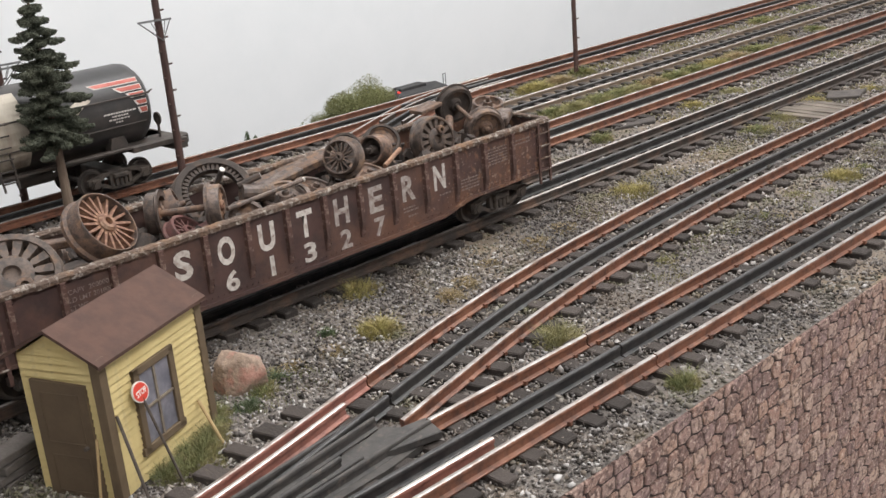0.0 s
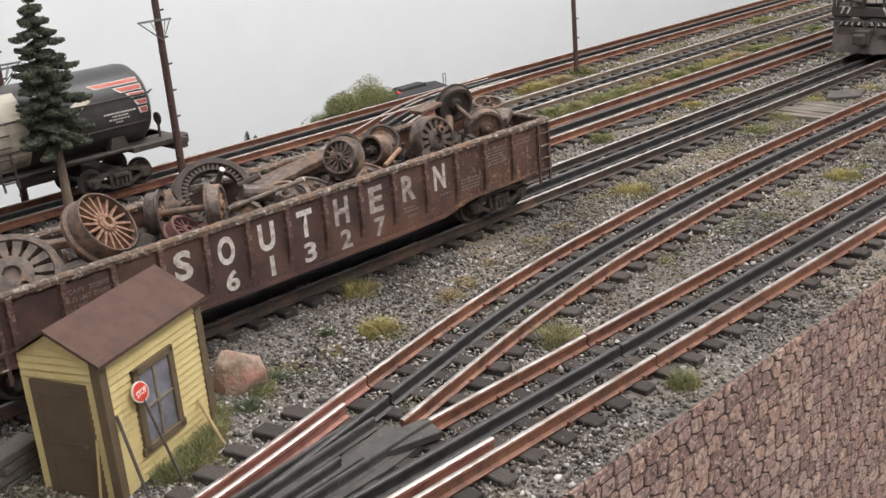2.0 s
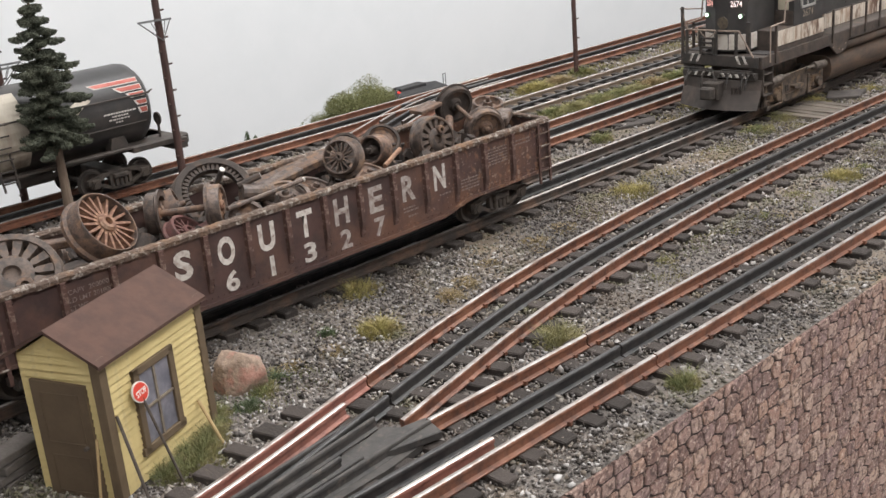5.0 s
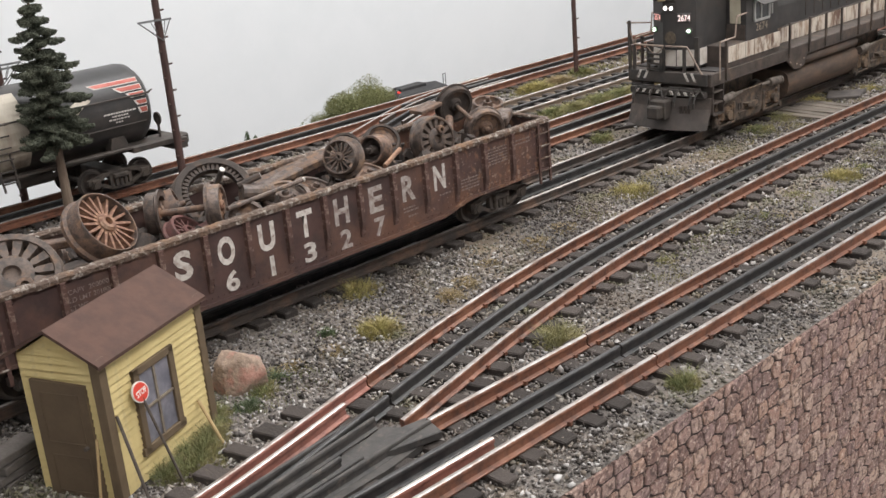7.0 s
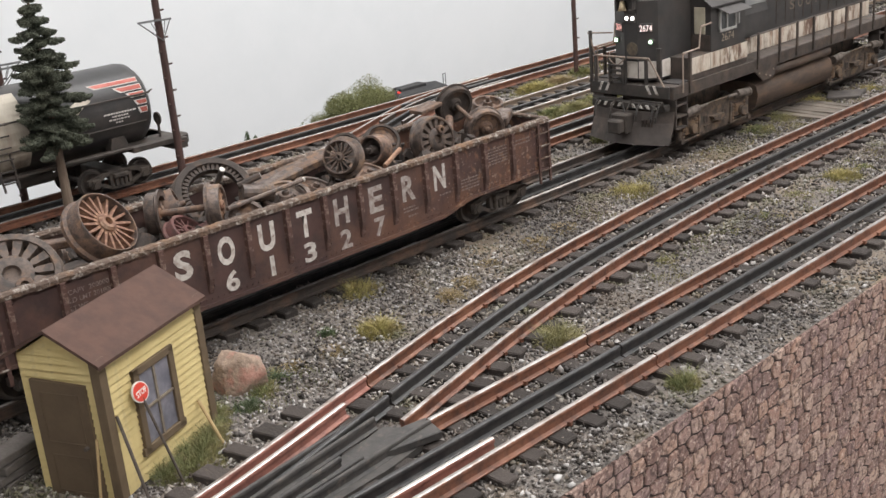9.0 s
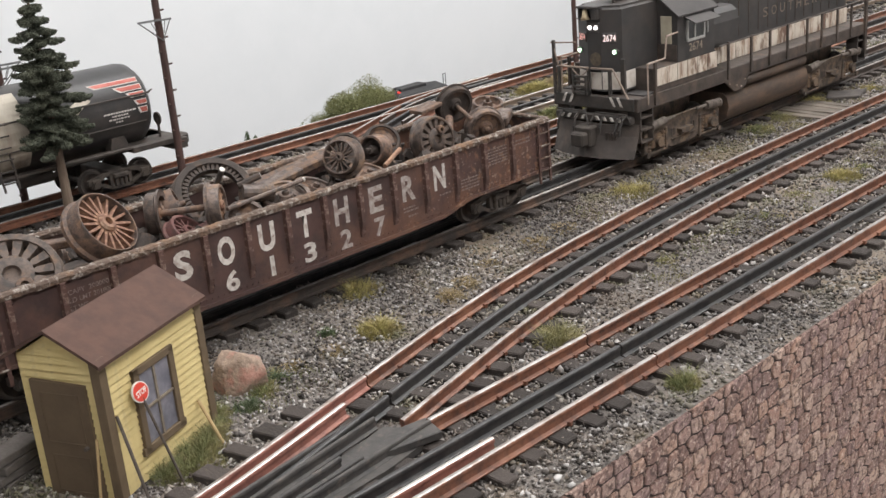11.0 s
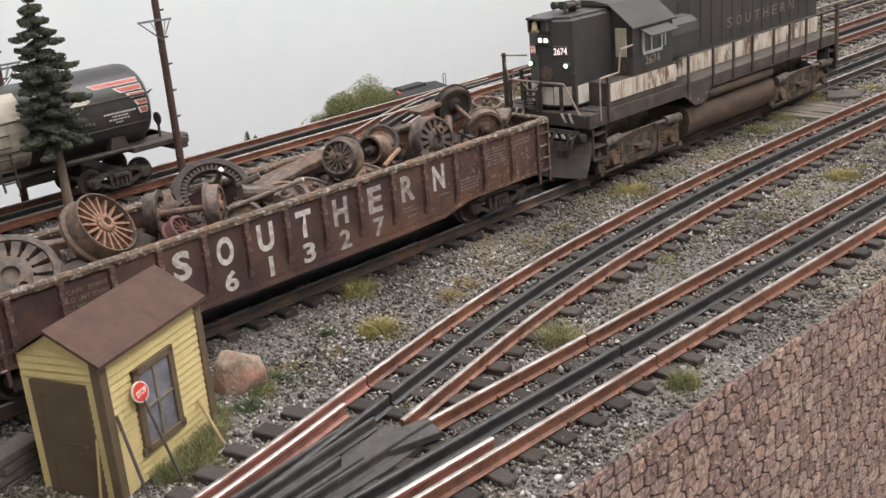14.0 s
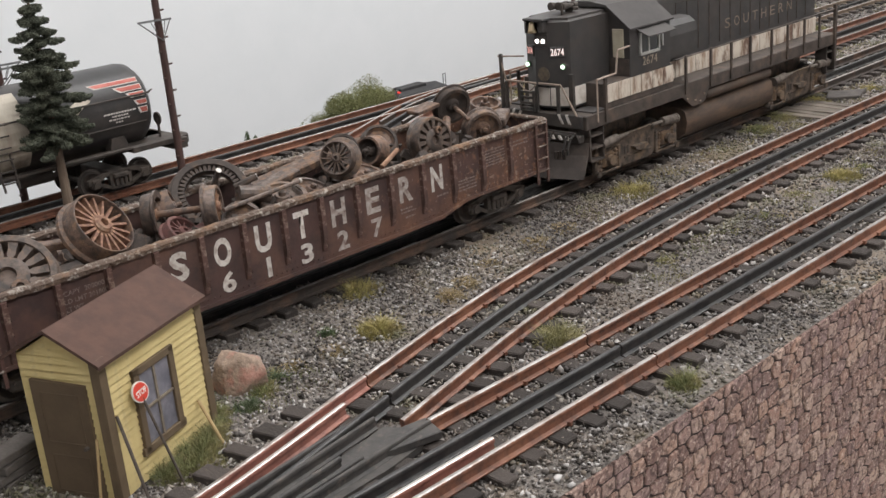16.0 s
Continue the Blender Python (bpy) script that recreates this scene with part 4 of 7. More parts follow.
def build_loco():
    g = loco
    bm = bmesh.new()
    box(bm, 0.002, L_LEN, -0.0325, 0.0325, 0.0328, 0.0412, bev=0.0005)
    box(bm, 0.010, L_LEN - 0.010, -0.012, 0.012, 0.0250, 0.0335)
    part("frame_sill", bm, M["loco_grime"], g, "brown-grimed frame sill")
    for s in (-1, 1):
        bm = bmesh.new()
        prism(bm, [(0.098, 0.0335), (0.128, 0.0335), (0.124, 0.0265), (0.120, 0.0250), (0.110, 0.0250)], "y", s * 0.0318 - 0.0006, s * 0.0318 + 0.0006)
        gusset = part("sill_gusset", bm, M["loco_grime"], g)
        bm = bmesh.new()
        for x, z in ((0.1035, 0.0310), (0.1225, 0.0310), (0.1125, 0.0285), (0.1180, 0.0270)):
            rod(bm, (x, s * 0.0320, z), (x, s * 0.0330, z), 0.0006, seg=6)
        part("bolt_heads", bm, M["handrail"], gusset)
    # raised walkway box with its white stripe
    bm = bmesh.new()
    box(bm, 0.0225, 0.0900, -0.0312, 0.0312, 0.0412, 0.0558, bev=0.0004)
    part("walkway_box", bm, M["loco_grime"], g)
    for s in (-1, 1):
        for k in range(6):
            a = 0.0230 + 0.0112 * k
            bm = bmesh.new()
            box(bm, a, a + 0.0106, s * 0.0313 - 0.0005, s * 0.0313 + 0.0005, 0.0450, 0.0552)
            part("stripe_panel", bm, M["band"], g, "chipped white stripe panel")
        for k in range(18):
            a = 0.0905 + 0.0115 * k
            bm = bmesh.new()
            box(bm, a, a + 0.0109, s * 0.0168 - 0.0005, s * 0.0168 + 0.0005, 0.0415, 0.0525)
            part("stripe_panel", bm, M["band"], g, "chipped white stripe panel")
    for a, b in (((0.0040, -0.0048), (0.0040, 0.0048)), ((0.0042, -0.0054), (0.0098, -0.0160)), ((0.0042, 0.0054), (0.0098, 0.0160)), ((0.0104, -0.0166), (0.0220, -0.0166)), ((0.0104, 0.0166), (0.0220, 0.0166))):
        a, b = Vector(a), Vector(b)
        d = (b - a)
        bm = bmesh.new()
        box(bm, 0, d.length, -0.0005, 0.0005, 0.0445, 0.0552)
        ob = part("stripe_panel", bm, M["band_clean"], g, "chipped white stripe panel")
        ob.matrix_basis = pose(a.x, a.y, 0, 0, 0, math.degrees(math.atan2(d.y, d.x)))
    for s in (-1, 1):
        bm = bmesh.new()
        box(bm, 0.0100, 0.0225, s * 0.0241 - 0.0071, s * 0.0241 + 0.0071, 0.0412, 0.0420)
        part("tread_plate", bm, M["loco_roof"], g)
    # hoods
    bm = bmesh.new()
    pts = [(0.0040, -0.0050), (0.0040, 0.0050), (0.0100, 0.0165), (0.0480, 0.0165), (0.0480, -0.0165), (0.0100, -0.0165)]
    prism(bm, pts, "z", 0.0432, 0.0950)
    bmesh.ops.bevel(bm, geom=[e for e in bm.edges if all(v.co.z > 0.09 for v in e.verts)], offset=0.0022, segments=3, affect="EDGES")
    nose = part("nose_hood", bm, M["loco_black"], g, "tall black nose hood with angled corners")
    bm = bmesh.new()
    rounded_hood(bm, 0.0860, 0.2960, 0.0165, 0.0432, 0.0945)
    for s in (-1, 1):
        prism(bm, [(s * 0.0160, 0.0560), (s * 0.0295, 0.0590), (s * 0.0300, 0.0720), (s * 0.0285, 0.0775), (s * 0.0245, 0.0805), (s * 0.0160, 0.0815)], "x", 0.0885, 0.1190)
    hood = part("long_hood", bm, M["loco_black"], g, "long black engine hood")
    bm = bmesh.new()
    for x in (0.125, 0.150, 0.215, 0.250, 0.275):
        rod(bm, (x, 0, 0.0940), (x, 0, 0.0985), 0.0115, seg=24)
    box(bm, 0.176, 0.190, -0.005, 0.005, 0.0940, 0.0985, bev=0.0008)
    part("roof_fans", bm, M["loco_roof"], g)
    bm = bmesh.new()
    for s in (-1, 1):
        for k in range(14):
            x = 0.1150 + 0.0128 * k
            box(bm, x, x + 0.0004, s * 0.0166 - 0.0003, s * 0.0166 + 0.0003, 0.0560, 0.0880)
        box(bm, 0.1150, 0.2950, s * 0.0166 - 0.0003, s * 0.0166 + 0.0003, 0.0880, 0.0884)
        for k in range(12):
            box(bm, 0.2560 + 0.003 * k, 0.2575 + 0.003 * k, s * 0.0167 - 0.0005, s * 0.0167 + 0.0005, 0.0700, 0.0860)
    part("door_seams", bm, M["loco_grime"], hood)
    # cab
    bm = bmesh.new()
    prof = [(-0.0315, 0.0558), (0.0315, 0.0558), (0.0315, 0.0838), (0.0165, 0.0960), (0.0060, 0.0978), (-0.0060, 0.0978), (-0.0165, 0.0960), (-0.0315, 0.0838)]
    prism(bm, prof, "x", 0.0460, 0.0870)
    cab = part("cab", bm, M["loco_black"], g, "black cab with angled roof")
    bm = bmesh.new()
    for s in (-1, 1):
        v = [(s * 0.0335, 0.0832), (s * 0.0335, 0.0842), (s * 0.0162, 0.0974), (s * 0.0162, 0.0962)]
        prism(bm, v, "x", 0.0440, 0.0885)
    prism(bm, [(-0.0162, 0.0962), (0.0162, 0.0962), (0.0162, 0.0974), (0.0055, 0.0992), (-0.0055, 0.0992), (-0.0162, 0.0974)], "x", 0.0440, 0.0885)
    part("roof", bm, M["loco_roof"], cab, "dusty grey sloping roof panels")
    for s in (-1, 1):
        bm = bmesh.new()
        for a, b, c, d in ((0.0550, 0.0565, 0.0668, 0.0805), (0.0632, 0.0644, 0.0680, 0.0800), (0.0735, 0.0750, 0.0668, 0.0805), (0.0550, 0.0750, 0.0665, 0.0682), (0.0550, 0.0750, 0.0792, 0.0806), (0.0772, 0.0786, 0.0690, 0.0790)):
            box(bm, a, b, s * 0.0320 - 0.0008, s * 0.0320 + 0.0008, c, d, bev=0.0002)
        part("window_frame", bm, M["window_frame"], cab, "silver sliding window frame")
        bm = bmesh.new()
        box(bm, 0.0560, 0.0740, s * 0.0317 - 0.0003, s * 0.0317 + 0.0003, 0.0675, 0.0800)
        part("window_glass", bm, M["cab_glass"], cab, "dark cab window glass")
        bm = bmesh.new()
        prism(bm, [(s * 0.0318, 0.0828), (s * 0.0318, 0.0822), (s * 0.0410, 0.0785), (s * 0.0410, 0.0791)], "x", 0.0520, 0.0800)
        part("sunshade", bm, M["loco_roof"], cab, "grey sunshade over the cab window")
        bm = bmesh.new()
        box(bm, 0.0453, 0.0461, s * 0.0235 - 0.0040, s * 0.0235 + 0.0040, 0.0665, 0.0835, bev=0.0003)
        part("front_window", bm, M["cream"], cab, "cream-shaded front cab window")
        bm = bmesh.new()
        box(bm, 0.0454, 0.0459, s * 0.0240 - 0.0070, s * 0.0240 + 0.0070, 0.0560, 0.0660)
        part("front_door_panel", bm, M["loco_grime"], cab)
    # nose fittings
    bm = bmesh.new()
    box(bm, 0.0032, 0.0042, -0.0046, 0.0046, 0.0790, 0.0855, bev=0.0004)
    box_ob = part("headlight_housing", bm, M["loco_black"], nose)
    for y in (0.0022, -0.0022):
        bm = bmesh.new()
        rod(bm, (0.0026, y, 0.0822), (0.0034, y, 0.0822), 0.00112, seg=18)
        part("headlight", bm, M["lamp_white"], nose, "lit white headlight")
    for s in (-1, 1):
        ang = math.degrees(math.atan2(0.0065, 0.0045))
        bm = bmesh.new()
        box(bm, -0.0005, 0.0005, -0.0044, 0.0044, -0.0030, 0.0030, bev=0.0003)
        nb = part("number_board", bm, M["loco_black"], nose)
        # flat on the front face on each side of the headlight
        nb.matrix_basis = pose(0.0062, s * 0.0100, 0.0760, 0, 0, -s * 27.5)
        glyphs("number", "2674", 0.0078, 0.0040, M["number_lit"] if s < 0 else M["number_red"], nb, pose(-0.0007, 0, 0, 90, 0, -90), bold=0.01, label="glowing white numerals" if s < 0 else "glowing red numerals")
        bm = bmesh.new()
        rod(bm, (0.0066, s * 0.0132, 0.0676), (0.0115, s * 0.0132, 0.0676), 0.0018, seg=16)
        part("lamp_body", bm, M["loco_black"], nose)
        bm = bmesh.new()
        rod(bm, (0.0060, s * 0.0132, 0.0676), (0.0067, s * 0.0132, 0.0676), 0.0011, seg=16)
        part("class_lamp", bm, M["lamp_green"], nose, "lit greenish class lamp")
        # added glowing ring: the lamp's green halo on the nose
        bm = bmesh.new()
        rod(bm, (0.0063, s * 0.0132, 0.0676), (0.0068, s * 0.0132, 0.0676), 0.0018, seg=18)
        part("lens_ring", bm, M["halo_green"], nose, "added ring for the green glow round the lamp")
    bm = bmesh.new()
    lathe(bm, [(0.0002, 0.0066), (0.0010, 0.0062), (0.0017, 0.0050), (0.0020, 0.0020), (0.0028, 0.0), (0.0020, 0.0004)], 18, m=pose(0.0012, 0.0040, 0.0872))
    part("bell", bm, M["brass"], nose, "dull brass bell", smooth=True)
    bm = bmesh.new()
    box(bm, -0.0010, 0.0042, 0.0070, 0.0080, 0.0870, 0.0952, bev=0.0003)
    box(bm, -0.0014, 0.0060, -0.0060, 0.0090, 0.0940, 0.0955, bev=0.0004)
    box(bm, 0.0005, 0.0042, -0.0050, -0.0005, 0.0875, 0.0942, bev=0.0006)
    part("bell_bracket", bm, M["loco_black"], nose)
    bm = bmesh.new()
    rod(bm, (0.0035, -0.0010, 0.0630), (0.0041, -0.0010, 0.0630), 0.0042, seg=24)
    part("emblem_disc", bm, M["emblem"], nose, "faded round gold emblem")
    bm = bmesh.new()
    box(bm, 0.0020, 0.0042, -0.0060, 0.0050, 0.0562, 0.0570)
    part("ledge", bm, M["loco_roof"], nose)
    bm = bmesh.new()
    rod(bm, (0.0180, -0.0050, 0.0945), (0.0180, -0.0050, 0.1010), 0.0008, seg=8)
    part("roof_stack", bm, M["black_frame"], nose)
    bm = bmesh.new()
    for k in (-1, 0, 1):
        rod(bm, (0.0300, k * 0.0034, 0.0992), (0.0205 - abs(k) * 0.002, k * 0.0040, 0.0996), 0.0010, 0.0024, seg=12)
        rod(bm, (0.0300, k * 0.0034, 0.0992), (0.0330, k * 0.0034, 0.0992), 0.0017, seg=12)
    box(bm, 0.0285, 0.0325, -0.0060, 0.0060, 0.0962, 0.0984, bev=0.0005)
    rod(bm, (0.0305, 0, 0.0940), (0.0305, 0, 0.0970), 0.0022, seg=12)
    part("air_horn", bm, M["black_frame"], nose, "black three-chime air horn")
    # lettering on the hood, cab numerals
    for s, rz in ((-1, 0), (1, 180)):
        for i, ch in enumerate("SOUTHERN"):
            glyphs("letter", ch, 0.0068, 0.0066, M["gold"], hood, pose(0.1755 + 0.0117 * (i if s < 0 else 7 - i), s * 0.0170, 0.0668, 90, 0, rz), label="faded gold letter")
        glyphs("cab_number", "2674", 0.0150, 0.0050, M["cab_gold"], cab, pose(0.0655, s * 0.0318, 0.0627, 90, 0, rz), label="faded gold numerals")
    # handrails
    posts_x = [0.1015, 0.1298, 0.1540, 0.1777, 0.2054, 0.2268, 0.2503, 0.2724]
    for s in (-1, 1):
        y = s * 0.0330
        for x in posts_x:
            bm = bmesh.new()
            box(bm, x - 0.0009, x + 0.0009, y - 0.0006, y + 0.0006, 0.0345, 0.0590)
            part("handrail_post", bm, M["loco_grime"], g)
        bm = bmesh.new()
        rod(bm, (0.0900, y, 0.0578), (0.2960, y, 0.0592), 0.0005, seg=6)
        part("handrail", bm, M["loco_grime"], g, "thin side handrail")
        bm = bmesh.new()
        for a, b in (((0.0120, y, 0.0360), (0.0120, y, 0.0605)), ((0.0120, y, 0.0605), (0.0300, y, 0.0610)), ((0.0300, y, 0.0610), (0.0320, y, 0.0740)), ((0.0320, y, 0.0740), (0.0440, y, 0.0745))):
            rod(bm, a, b, 0.00055, seg=6)
        part("handrail", bm, M["handrail"], g, "pale bent step handrail")
        bm = bmesh.new()
        box(bm, 0.0188, 0.0206, y - 0.0008, y + 0.0008, 0.0345, 0.0600)
        part("handrail_post", bm, M["loco_grime"], g)
        bm = bmesh.new()
        box(bm, 0.2945, 0.2975, y - 0.0010, y + 0.0010, 0.0180, 0.0625)
        part("end_post", bm, M["loco_grime"], g)
    # front railing
    for y in (-0.0130, 0.0030, 0.0150, 0.0265):
        bm = bmesh.new()
        box(bm, 0.0005, 0.0021, y - 0.0009, y + 0.0009, 0.0405, 0.0575)
        part("platform_post", bm, M["front_black"], g)
    bm = bmesh.new()
    box(bm, 0.0045, 0.0065, -0.0215, -0.0185, 0.0432, 0.0640)
    part("platform_post", bm, M["front_black"], g)
    bm = bmesh.new()
    rod(bm, (0.0012, -0.0152, 0.0582), (0.0012, 0.0010, 0.0580), 0.0006, seg=6)
    rod(bm, (0.0012, 0.0030, 0.0580), (0.0012, 0.0265, 0.0580), 0.0006, seg=6)
    rod(bm, (0.0012, -0.0152, 0.0582), (0.0012, -0.0270, 0.0400), 0.0006, seg=6)
    rod(bm, (0.0012, -0.0270, 0.0400), (0.0012, -0.0245, 0.0372), 0.0006, seg=6)
    rod(bm, (0.0012, 0.0265, 0.0580), (0.0010, 0.0300, 0.0700), 0.0006, seg=6)
    rod(bm, (0.0010, 0.0320, 0.0720), (0.0070, 0.0165, 0.0720), 0.0005, seg=6)
    post = bmesh.new()
    box(post, 0.0004, 0.0024, 0.0290, 0.0310, 0.0405, 0.0735, bev=0.0003)
    part("platform_post", post, M["front_black"], g, "tall black corner post")
    part("front_handrail", bm, M["front_rail"], g, "pale worn front handrail")
    bm = bmesh.new()
    for s in (-1, 1):
        for k in range(4):
            y = s * (0.0060 + 0.0055 * k)
            if k > 1:
                prism(bm, [(y, 0.0358), (y + 0.0018, 0.0358), (y + 0.0018 - s * 0.0026, 0.0412), (y - s * 0.0026, 0.0412)], "x", 0.0002, 0.0018)
            prism(bm, [(y, 0.0268), (y + 0.0017, 0.0268), (y + 0.0017 - s * 0.0014, 0.0292), (y - s * 0.0014, 0.0292)], "x", -0.0022, -0.0008)
    part("warning_stripes", bm, M["stripe_white"], g, "grubby white slanted safety stripes")
    bm = bmesh.new()
    box(bm, 0.0005, 0.0030, -0.0300, 0.0300, 0.0335, 0.0412, bev=0.0004)
    box(bm, -0.0010, 0.0040, -0.0290, 0.0290, 0.0255, 0.0300, bev=0.0006)
    part("pilot_beam", bm, M["front_black"], g, "grimy black pilot beam")
    # snow plow
    for s in (-1, 1):
        bm = bmesh.new()
        sec = [(-0.0100, 0.0048), (-0.0075, 0.0110), (-0.0050, 0.0180), (-0.0042, 0.0250)]
        rings = []
        for y, back in ((0.0, 0.0), (0.012, 0.0015), (0.022, 0.0045), (0.0310, 0.0085)):
            rings.append([bm.verts.new((x + back, s * y, z)) for x, z in sec] + [bm.verts.new((x + back + 0.0012, s * y, z)) for x, z in reversed(sec)])
        for a, b in zip(rings, rings[1:]):
            for k in range(8):
                bm.faces.new((a[k], a[(k + 1) % 8], b[(k + 1) % 8], b[k]))
        bm.faces.new(rings[0])
        bm.faces.new(rings[-1][::-1])
        part("plow_blade", bm, M["plow"], g, "scuffed dark snow plow blade", smooth=False)
    bm = bmesh.new()
    box(bm, -0.0115, 0.0000, -0.0062, 0.0062, 0.0118, 0.0240, bev=0.0008)
    box(bm, -0.0175, -0.0110, -0.0048, 0.0048, 0.0128, 0.0212, bev=0.0010)
    part("coupler", bm, M["black_frame"], g)
    # the blade is uncut; dark boxes on it draw the shaded slots
    for k in range(4):
        y = -0.0130 - 0.0019 * k
        bm = bmesh.new()
        box(bm, -0.0045 + 0.0006 * k, -0.0024 + 0.0006 * k, y - 0.0006, y + 0.0006, 0.0155, 0.0202, bev=0.0002)
        part("plow_slot", bm, M["scrap_dark"], g, "dark bar drawn for the shade in a plow slot")
    for k, y in enumerate((-0.0100, -0.0215, -0.0250, 0.0100, 0.0225)):
        bm = bmesh.new()
        line = [(-0.0006, y, 0.0305), (-0.0040, y, 0.0285), (-0.0062, y + 0.0004, 0.0235 - 0.0008 * (k % 2)), (-0.0058, y + 0.0010, 0.0195)]
        for a, b in zip(line, line[1:]):
            rod(bm, a, b, 0.0007, seg=7)
        part("air_hose", bm, M["front_black"], g, "hanging black air hose")
    # drop step, chain and uncoupling lever on the front platform
    bm = bmesh.new()
    for y in (0.0042, 0.0138):
        box(bm, -0.0010, 0.0004, y - 0.0006, y + 0.0006, 0.0412, 0.0535)
    for z in (0.0430, 0.0462, 0.0494, 0.0526):
        box(bm, -0.0012, 0.0006, 0.0042, 0.0138, z - 0.0006, z + 0.0006)
    part("drop_step", bm, M["front_black"], g, "folded black drop step")
    bm = bmesh.new()
    line = [(0.0004, 0.0150 - 0.0012 * k, 0.0570 - 0.0040 * math.sin(math.pi * k / 10)) for k in range(11)]
    for a, b in zip(line, line[1:]):
        rod(bm, a, b, 0.0004, seg=5)
    part("safety_chain", bm, M["front_rail"], g, "sagging safety chain")
    bm = bmesh.new()
    line = [(-0.0008, -0.0285, 0.0270), (-0.0022, -0.0270, 0.0318), (-0.0022, -0.0040, 0.0318), (-0.0060, -0.0010, 0.0240), (-0.0022, 0.0040, 0.0318), (-0.0022, 0.0270, 0.0318)]
    for a, b in zip(line, line[1:]):
        rod(bm, a, b, 0.0005, seg=6)
    part("uncoupling_lever", bm, M["front_black"], g, "thin bent uncoupling lever")
    # steps
    for s in (-1, 1):
        for x in (0.0050, 0.2860):
            bm = bmesh.new()
            y = s * 0.0275
            box(bm, x, x + 0.0010, y - 0.0045, y + 0.0045, 0.0130, 0.0345)
            box(bm, x + 0.0125, x + 0.0135, y - 0.0045, y + 0.0045, 0.0130, 0.0345)
            for z in (0.0130, 0.0205, 0.0280):
                box(bm, x, x + 0.0135, y - 0.0045, y + 0.0045, z, z + 0.0010)
            part("steps", bm, M["plow"], g, "dark steel boarding steps")
    # fuel tank and air reservoir
    bm = bmesh.new()
    pts = [(-0.0235, 0.0034), (0.0235, 0.0034), (0.0290, 0.0078), (0.0305, 0.0150), (0.0290, 0.0212), (0.0250, 0.0240), (-0.0250, 0.0240), (-0.0290, 0.0212), (-0.0305, 0.0150), (-0.0290, 0.0078)]
    prism(bm, pts, "x", 0.1060, 0.2130)
    sharp(part("fuel_tank", bm, M["tank_rust"], g, "rust-streaked fuel tank"), 50)
    for s in (-1, 1):
        bm = bmesh.new()
        rod(bm, (0.1300, s * 0.0280, 0.0285), (0.2080, s * 0.0280, 0.0285), 0.0036, seg=18)
        part("air_reservoir", bm, M["tank_rust"], g, smooth=True)
    for x in (0.0560, 0.2520):
        loco_truck(x)


build_loco()

# ---- the tank car on the rear track ----
M["tank_black"] = material("glossy_black_tank", (0.028, 0.027, 0.028), 0.40, 0, (0.046, 0.042, 0.040), 40, third=(0.090, 0.076, 0.067), scale3=18, mix3=(0.46, 0.74), rough_vary=0.1)
M["tank_cream"] = material("grubby_cream_panel", (0.54, 0.49, 0.41), 0.7, 0, (0.36, 0.30, 0.24), 60, mix=(0.42, 0.64), third=(0.15, 0.115, 0.09), scale3=45, mix3=(0.56, 0.72), stretch=(1, 1, 0.3))
M["tank_red"] = material("orange_red_stripe", (0.40, 0.095, 0.07), 0.6, 0, (0.50, 0.16, 0.13), 150)
M["tank_white"] = material("white_stripe_edge", (0.70, 0.67, 0.63), 0.6, 0, (0.55, 0.52, 0.48), 150)
M["tank_under"] = material("dusty_dark_underframe", (0.044, 0.037, 0.033), 0.7, 0, (0.078, 0.061, 0.051), 110, bump=0.2)
TANK_Y, TANK_Z, TANK_R, TANK_END = 0.2495, 0.0505, 0.0268, 0.1470
tank_car = thing("tank_car", pose(0, TANK_Y, 0), "black tank car with red and white slanted stripes", "tank car")


def on_tank(x, deg, up=0.00025):
    """A point on the shell: deg 0 is the near side's middle, 90 the top."""
    a = math.radians(deg)
    return Vector((x, -(TANK_R + up) * math.cos(a), TANK_Z + (TANK_R + up) * math.sin(a)))


def shell_patch(bm, rows, up=0.0003, mat=0):
    """A patch on the shell: rows of (degrees, x from, x to)."""
    prev = None
    for d, a, b in rows:
        cur = [bm.verts.new(on_tank(a + (b - a) * k / 4, d, up)) for k in range(5)]
        if prev:
            for k in range(4):
                bm.faces.new((prev[k], prev[k + 1], cur[k + 1], cur[k])).material_index = mat
        prev = cur


